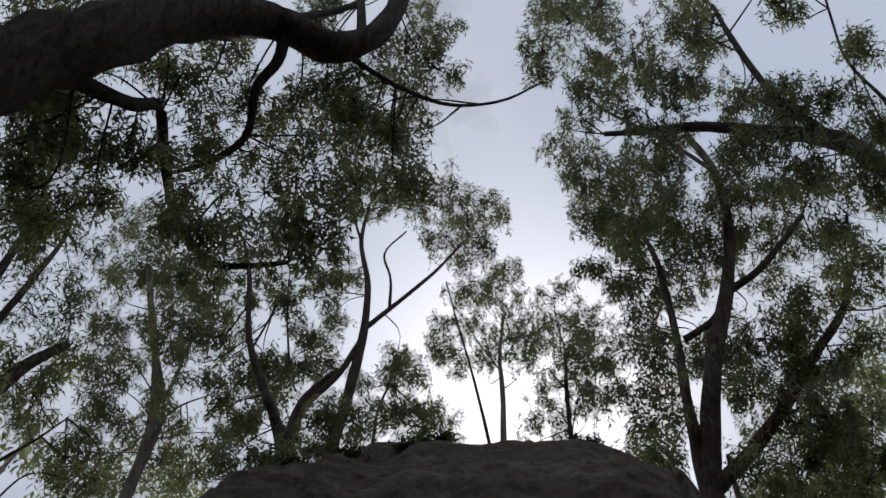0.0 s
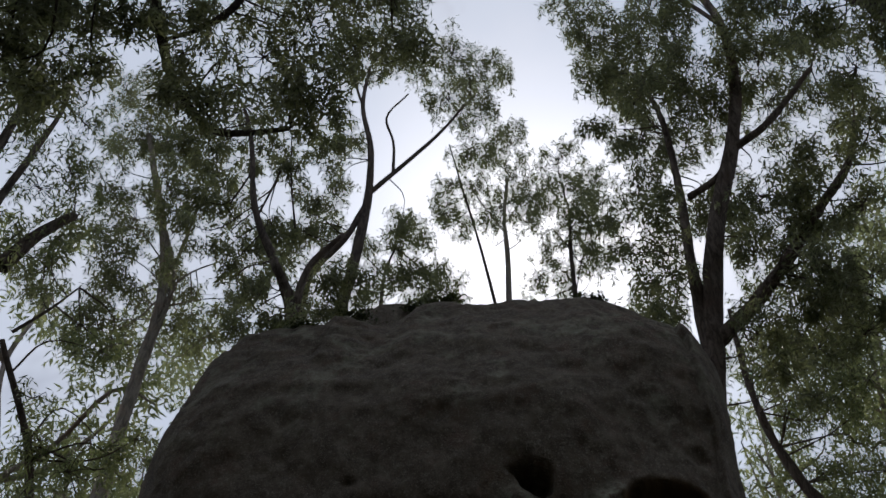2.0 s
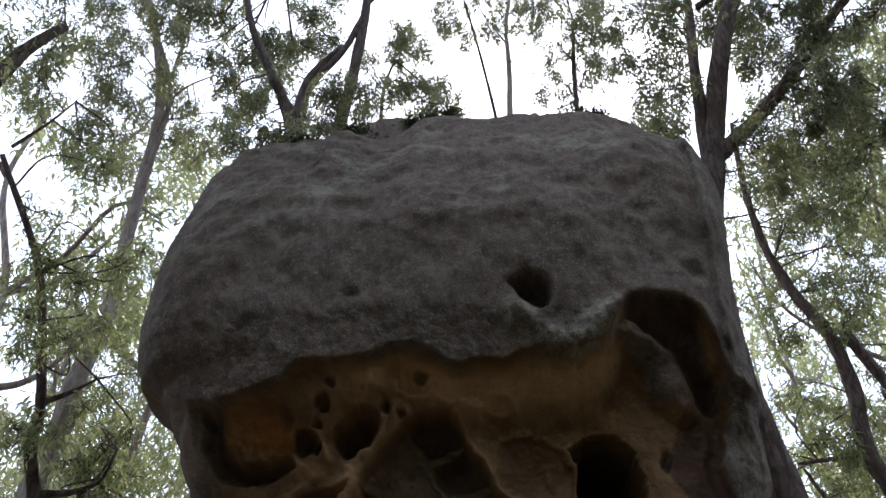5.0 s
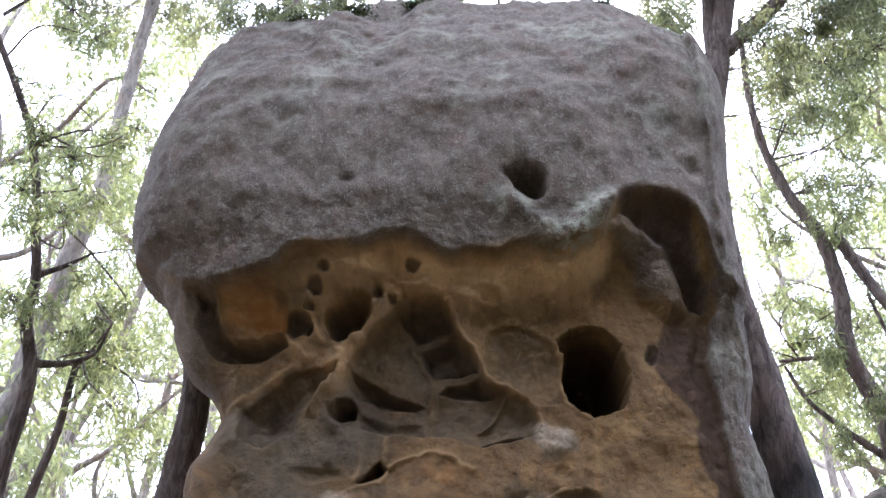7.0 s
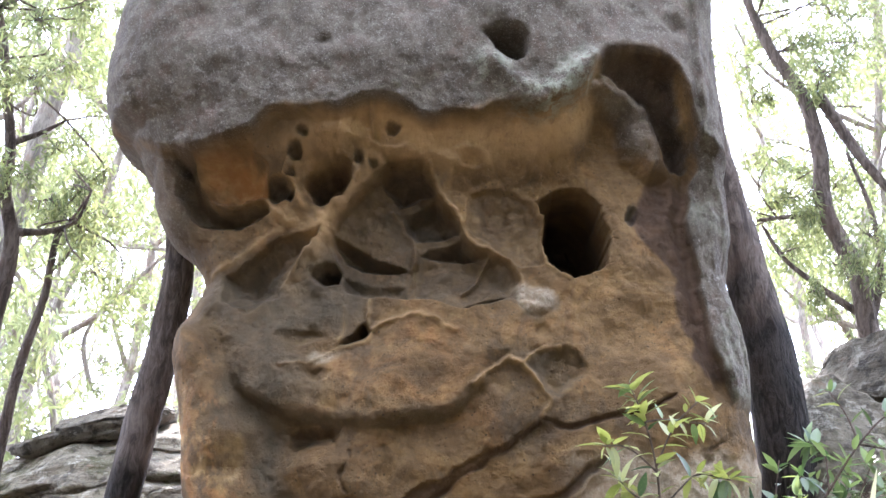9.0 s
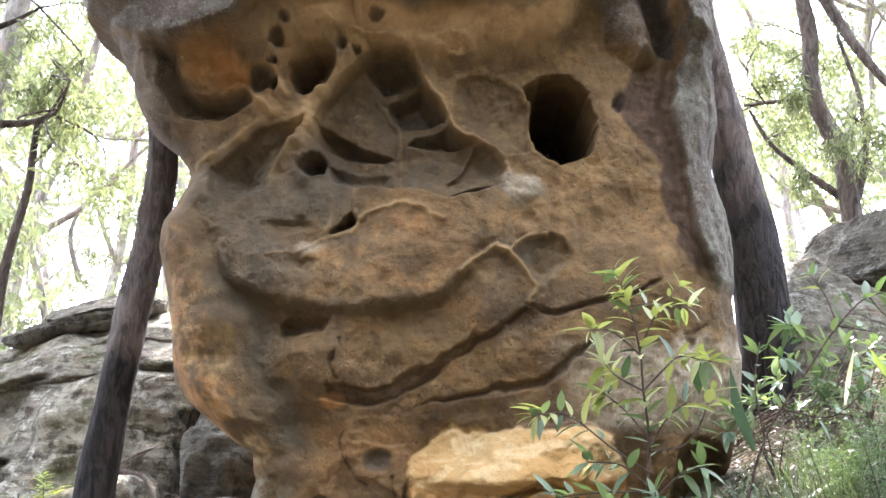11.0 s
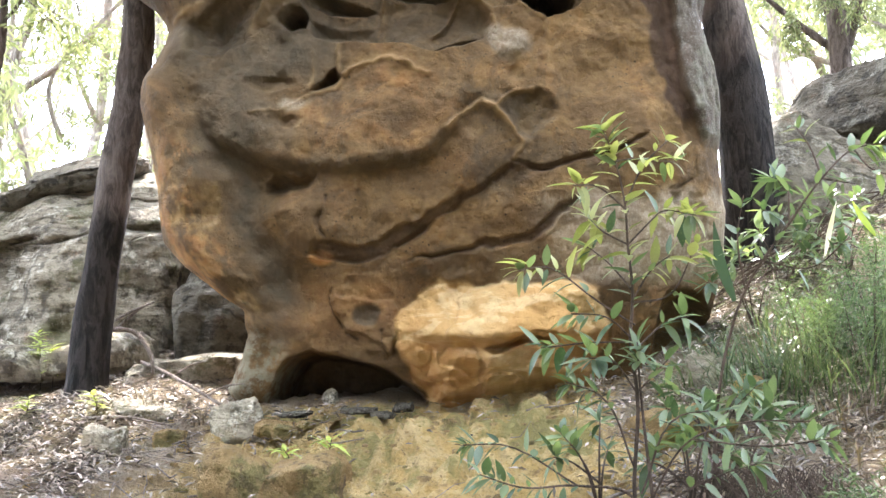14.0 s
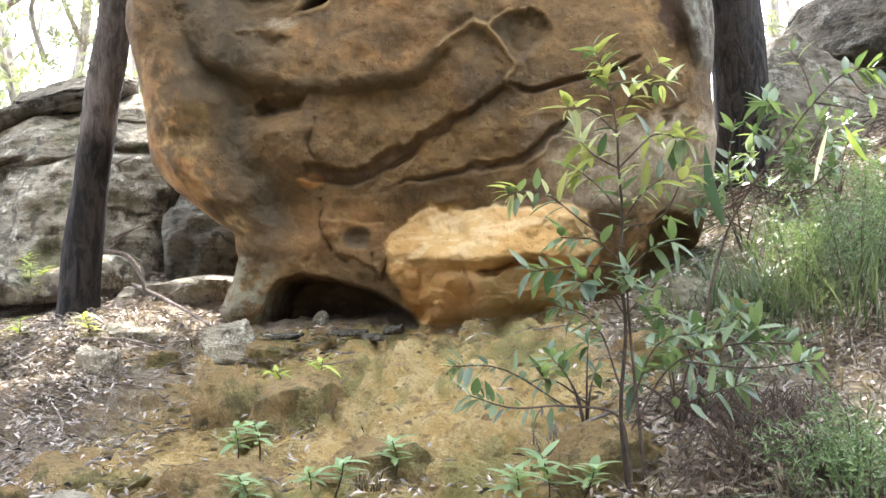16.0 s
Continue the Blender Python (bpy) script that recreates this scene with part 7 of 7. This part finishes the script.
def ferny_shrub(bearing, elevation, width, height, seed, label, mat=feather_mat, stems=11):
    """A soft shrub of many thin stems set with tiny leaves."""
    rng = np.random.default_rng(seed)
    p = on_ground(bearing, elevation)
    base = new("soft_shrub")
    base.location = p
    tagged(base, label, "shrub")
    tv, tf, spots = [], [], []
    for _ in range(stems):
        tip = Vector((rng.normal(0, width * 0.45), rng.normal(0, width * 0.35), height * rng.uniform(0.5, 1.05)))
        foot_at = Vector((tip.x * 0.35, tip.y * 0.35, -0.03))
        path = bend([foot_at, (foot_at + tip) / 2 + Vector((0, 0, height * 0.12)), tip], 5)
        tube(tv, tf, path, 0.003, 0.0015, 4, 0.0)
        for q in path[3:]:
            spots.append(np.array(q) + rng.normal(0, 1, (26, 3)) * np.array([0.05, 0.05, 0.035]))
    tagged(mesh_object("fine_twigwork", tv, tf, stem_mat, base, values={"char": np.zeros(len(tv))}), kind="stuff")
    v, f = leaf_arrays(rng, np.concatenate(spots), 0.035, 0.006, -0.6)
    tagged(mesh_object("foliage", v, f, mat, base), kind="stuff")


SOFT = "soft feathery green shrub on the bank"
ferny_shrub(20.6, -2.8, 0.42, 0.55, 301, SOFT)
ferny_shrub(23.4, -2.4, 0.5, 0.6, 302, SOFT)
ferny_shrub(24.6, 0.6, 0.4, 0.45, 305, SOFT)
ferny_shrub(23.8, -13.6, 0.3, 0.32, 306, SOFT)


def strap_leaf(points, width, mat, label):
    """One long strap-shaped leaf standing from the ground."""
    path = bend([at(*p) for p in points], 6)
    v, f = [], []
    for i, p in enumerate(path):
        t = i / (len(path) - 1)
        w = width * math.sin(math.pi * (0.12 + 0.86 * t)) * 0.5
        v += [p + Vector((w, 0, w * 0.3)), p - Vector((0, 0.006, 0)), p + Vector((-w, 0, -w * 0.3))]
    for i in range(len(path) - 1):
        a = i * 3
        f += [[a, a + 1, a + 4, a + 3], [a + 1, a + 2, a + 5, a + 4]]
    tagged(mesh_object("strap_leaf", v, f, mat), label, "leaf")


bleached_leaf = make_leaf("bleached_leaf", (0.50, 0.49, 0.44), (0.60, 0.58, 0.52), 0.1)
dark_strap = make_leaf("dark_strap_leaf", (0.03, 0.06, 0.025), (0.05, 0.09, 0.035), 0.15)
strap_leaf([(16.3, 1.2, 4.6), (15.6, 3.4, 4.6), (15.3, 5.8, 4.6)], 0.05, dark_strap, "broad dark green strap leaf among the grass")
strap_leaf([(21.2, 3.6, 4.8), (21.5, 5.0, 4.8), (21.9, 6.6, 4.75)], 0.026, bleached_leaf, "pale bleached strap leaf among the grass")
strap_leaf([(23.8, 4.6, 4.8), (23.2, 5.6, 4.8), (22.7, 6.6, 4.8)], 0.03, fresh_leaf, "bright green strap leaf among the grass")


def bank_sapling(seed, bearing, elevation, label, height=0.55):
    """A small open shrub of a few leaning stems."""
    rng = random.Random(seed)
    p = on_ground(bearing, elevation)
    reach = math.hypot(p.x, p.y)
    stems = []
    for k in range(4):
        db, up = rng.uniform(-2.6, 2.6), math.degrees(math.atan(height * rng.uniform(0.6, 1.0) / reach))
        stems.append([(bearing, elevation, reach), (bearing + db * 0.4, elevation + up * 0.6, reach), (bearing + db, elevation + up, reach * rng.uniform(0.97, 1.03))])
    stems.append([(bearing, elevation + 1.5, reach), (bearing - 1.5, elevation + 2.6, reach), (bearing - 2.6, elevation + 2.9, reach)])
    sapling("bank_shrub", label, stems, seed, spacing=0.03, thick=0.006, young_from=9, scale=0.95)


BANK = "small open shrub with olive leaves on the bank"
for k, (b, e) in enumerate(((18.9, 1.2), (22.3, 2.2), (24.4, 1.4), (17.4, -0.6), (20.6, 3.4))):
    bank_sapling(500 + k, b, e, BANK)


for k, (b, e) in enumerate(((13.6, -10.8), (16.4, -9.6), (8.4, -10.6), (14.9, -7.8))):
    bank_sapling(520 + k, b, e, "twiggy low shrub with small olive leaves on the slope", 0.42)


def bank_twigs():
    """Fallen dead twigs that pile up between the gum and the bank rock."""
    rng = random.Random(19)
    v, f = [], []
    for _ in range(420):
        x, y = rng.uniform(1.9, 4.2), rng.uniform(5.2, 9.2)
        a, length = rng.uniform(0, math.pi), rng.uniform(0.15, 0.7)
        pts = []
        for k in range(4):
            t = (k / 3 - 0.5) * length
            px, py = x + math.cos(a) * t + rng.uniform(-0.03, 0.03), y + math.sin(a) * t + rng.uniform(-0.03, 0.03)
            pts.append(Vector((px, py, float(ground_height(px, py)) + 0.015 + rng.uniform(0, 0.08))))
        r = rng.uniform(0.003, 0.008)
        tube(v, f, pts, r, r * 0.5, 5, 0.1)
    tagged(mesh_object("brushwood", v, f, stem_mat, values={"char": np.zeros(len(v))}), "dark fallen brushwood lying on the bank", "brushwood", kind="stuff")


bank_twigs()


def dead_frond_pile(bearing, elevation, seed):
    """A heap of drooping dead stems and broad dry leaves."""
    rng = random.Random(seed)
    p = on_ground(bearing, elevation)
    base = new("dead_frond_pile")
    base.location = p
    tagged(base, "heap of brown dead fronds and dry leaves under the sapling", "brushwood")
    v, f = [], []
    for _ in range(110):
        a, reach, up = rng.uniform(0, 2 * math.pi), rng.uniform(0.12, 0.36), rng.uniform(0.06, 0.20)
        start = Vector((rng.gauss(0, 0.05), rng.gauss(0, 0.05), 0.0))
        mid = start + Vector((math.cos(a) * reach * 0.45, math.sin(a) * reach * 0.45, up))
        end = start + Vector((math.cos(a) * reach, math.sin(a) * reach, 0))
        start.z = float(ground_height(p.x + start.x, p.y + start.y)) - p.z + 0.02
        end.z = float(ground_height(p.x + end.x, p.y + end.y)) - p.z + rng.uniform(0.0, 0.04)
        tube(v, f, bend([start, mid, end], 4), rng.uniform(0.0015, 0.0035), 0.001, 4, 0.0)
    tagged(mesh_object("fine_twigwork", v, f, stem_mat, base, values={"char": np.zeros(len(v))}), kind="stuff")
    spread = np.random.default_rng(seed)
    c = spread.normal(0, 1, (420, 3)) * np.array([0.17, 0.14, 0.0])
    c[:, 2] = ground_height(p.x + c[:, 0], p.y + c[:, 1]) - p.z + spread.uniform(0.02, 0.11, 420) * np.exp(-(c[:, 0] ** 2 + c[:, 1] ** 2) / 0.06)
    lv, lf = leaf_arrays(spread, c, 0.085, 0.020, 0.2)
    tagged(mesh_object("dry_leaves", lv, lf, frond_mat, base), kind="stuff")


frond_mat = make_leaf("dead_frond", (0.09, 0.062, 0.045), (0.36, 0.27, 0.20), 0.12)
for k, (b, e) in enumerate(((15.2, -10.4), (17.6, -11.4), (19.6, -10.4), (17.2, -13.2), (20.6, -12.6))):
    dead_frond_pile(b, e, 700 + k)
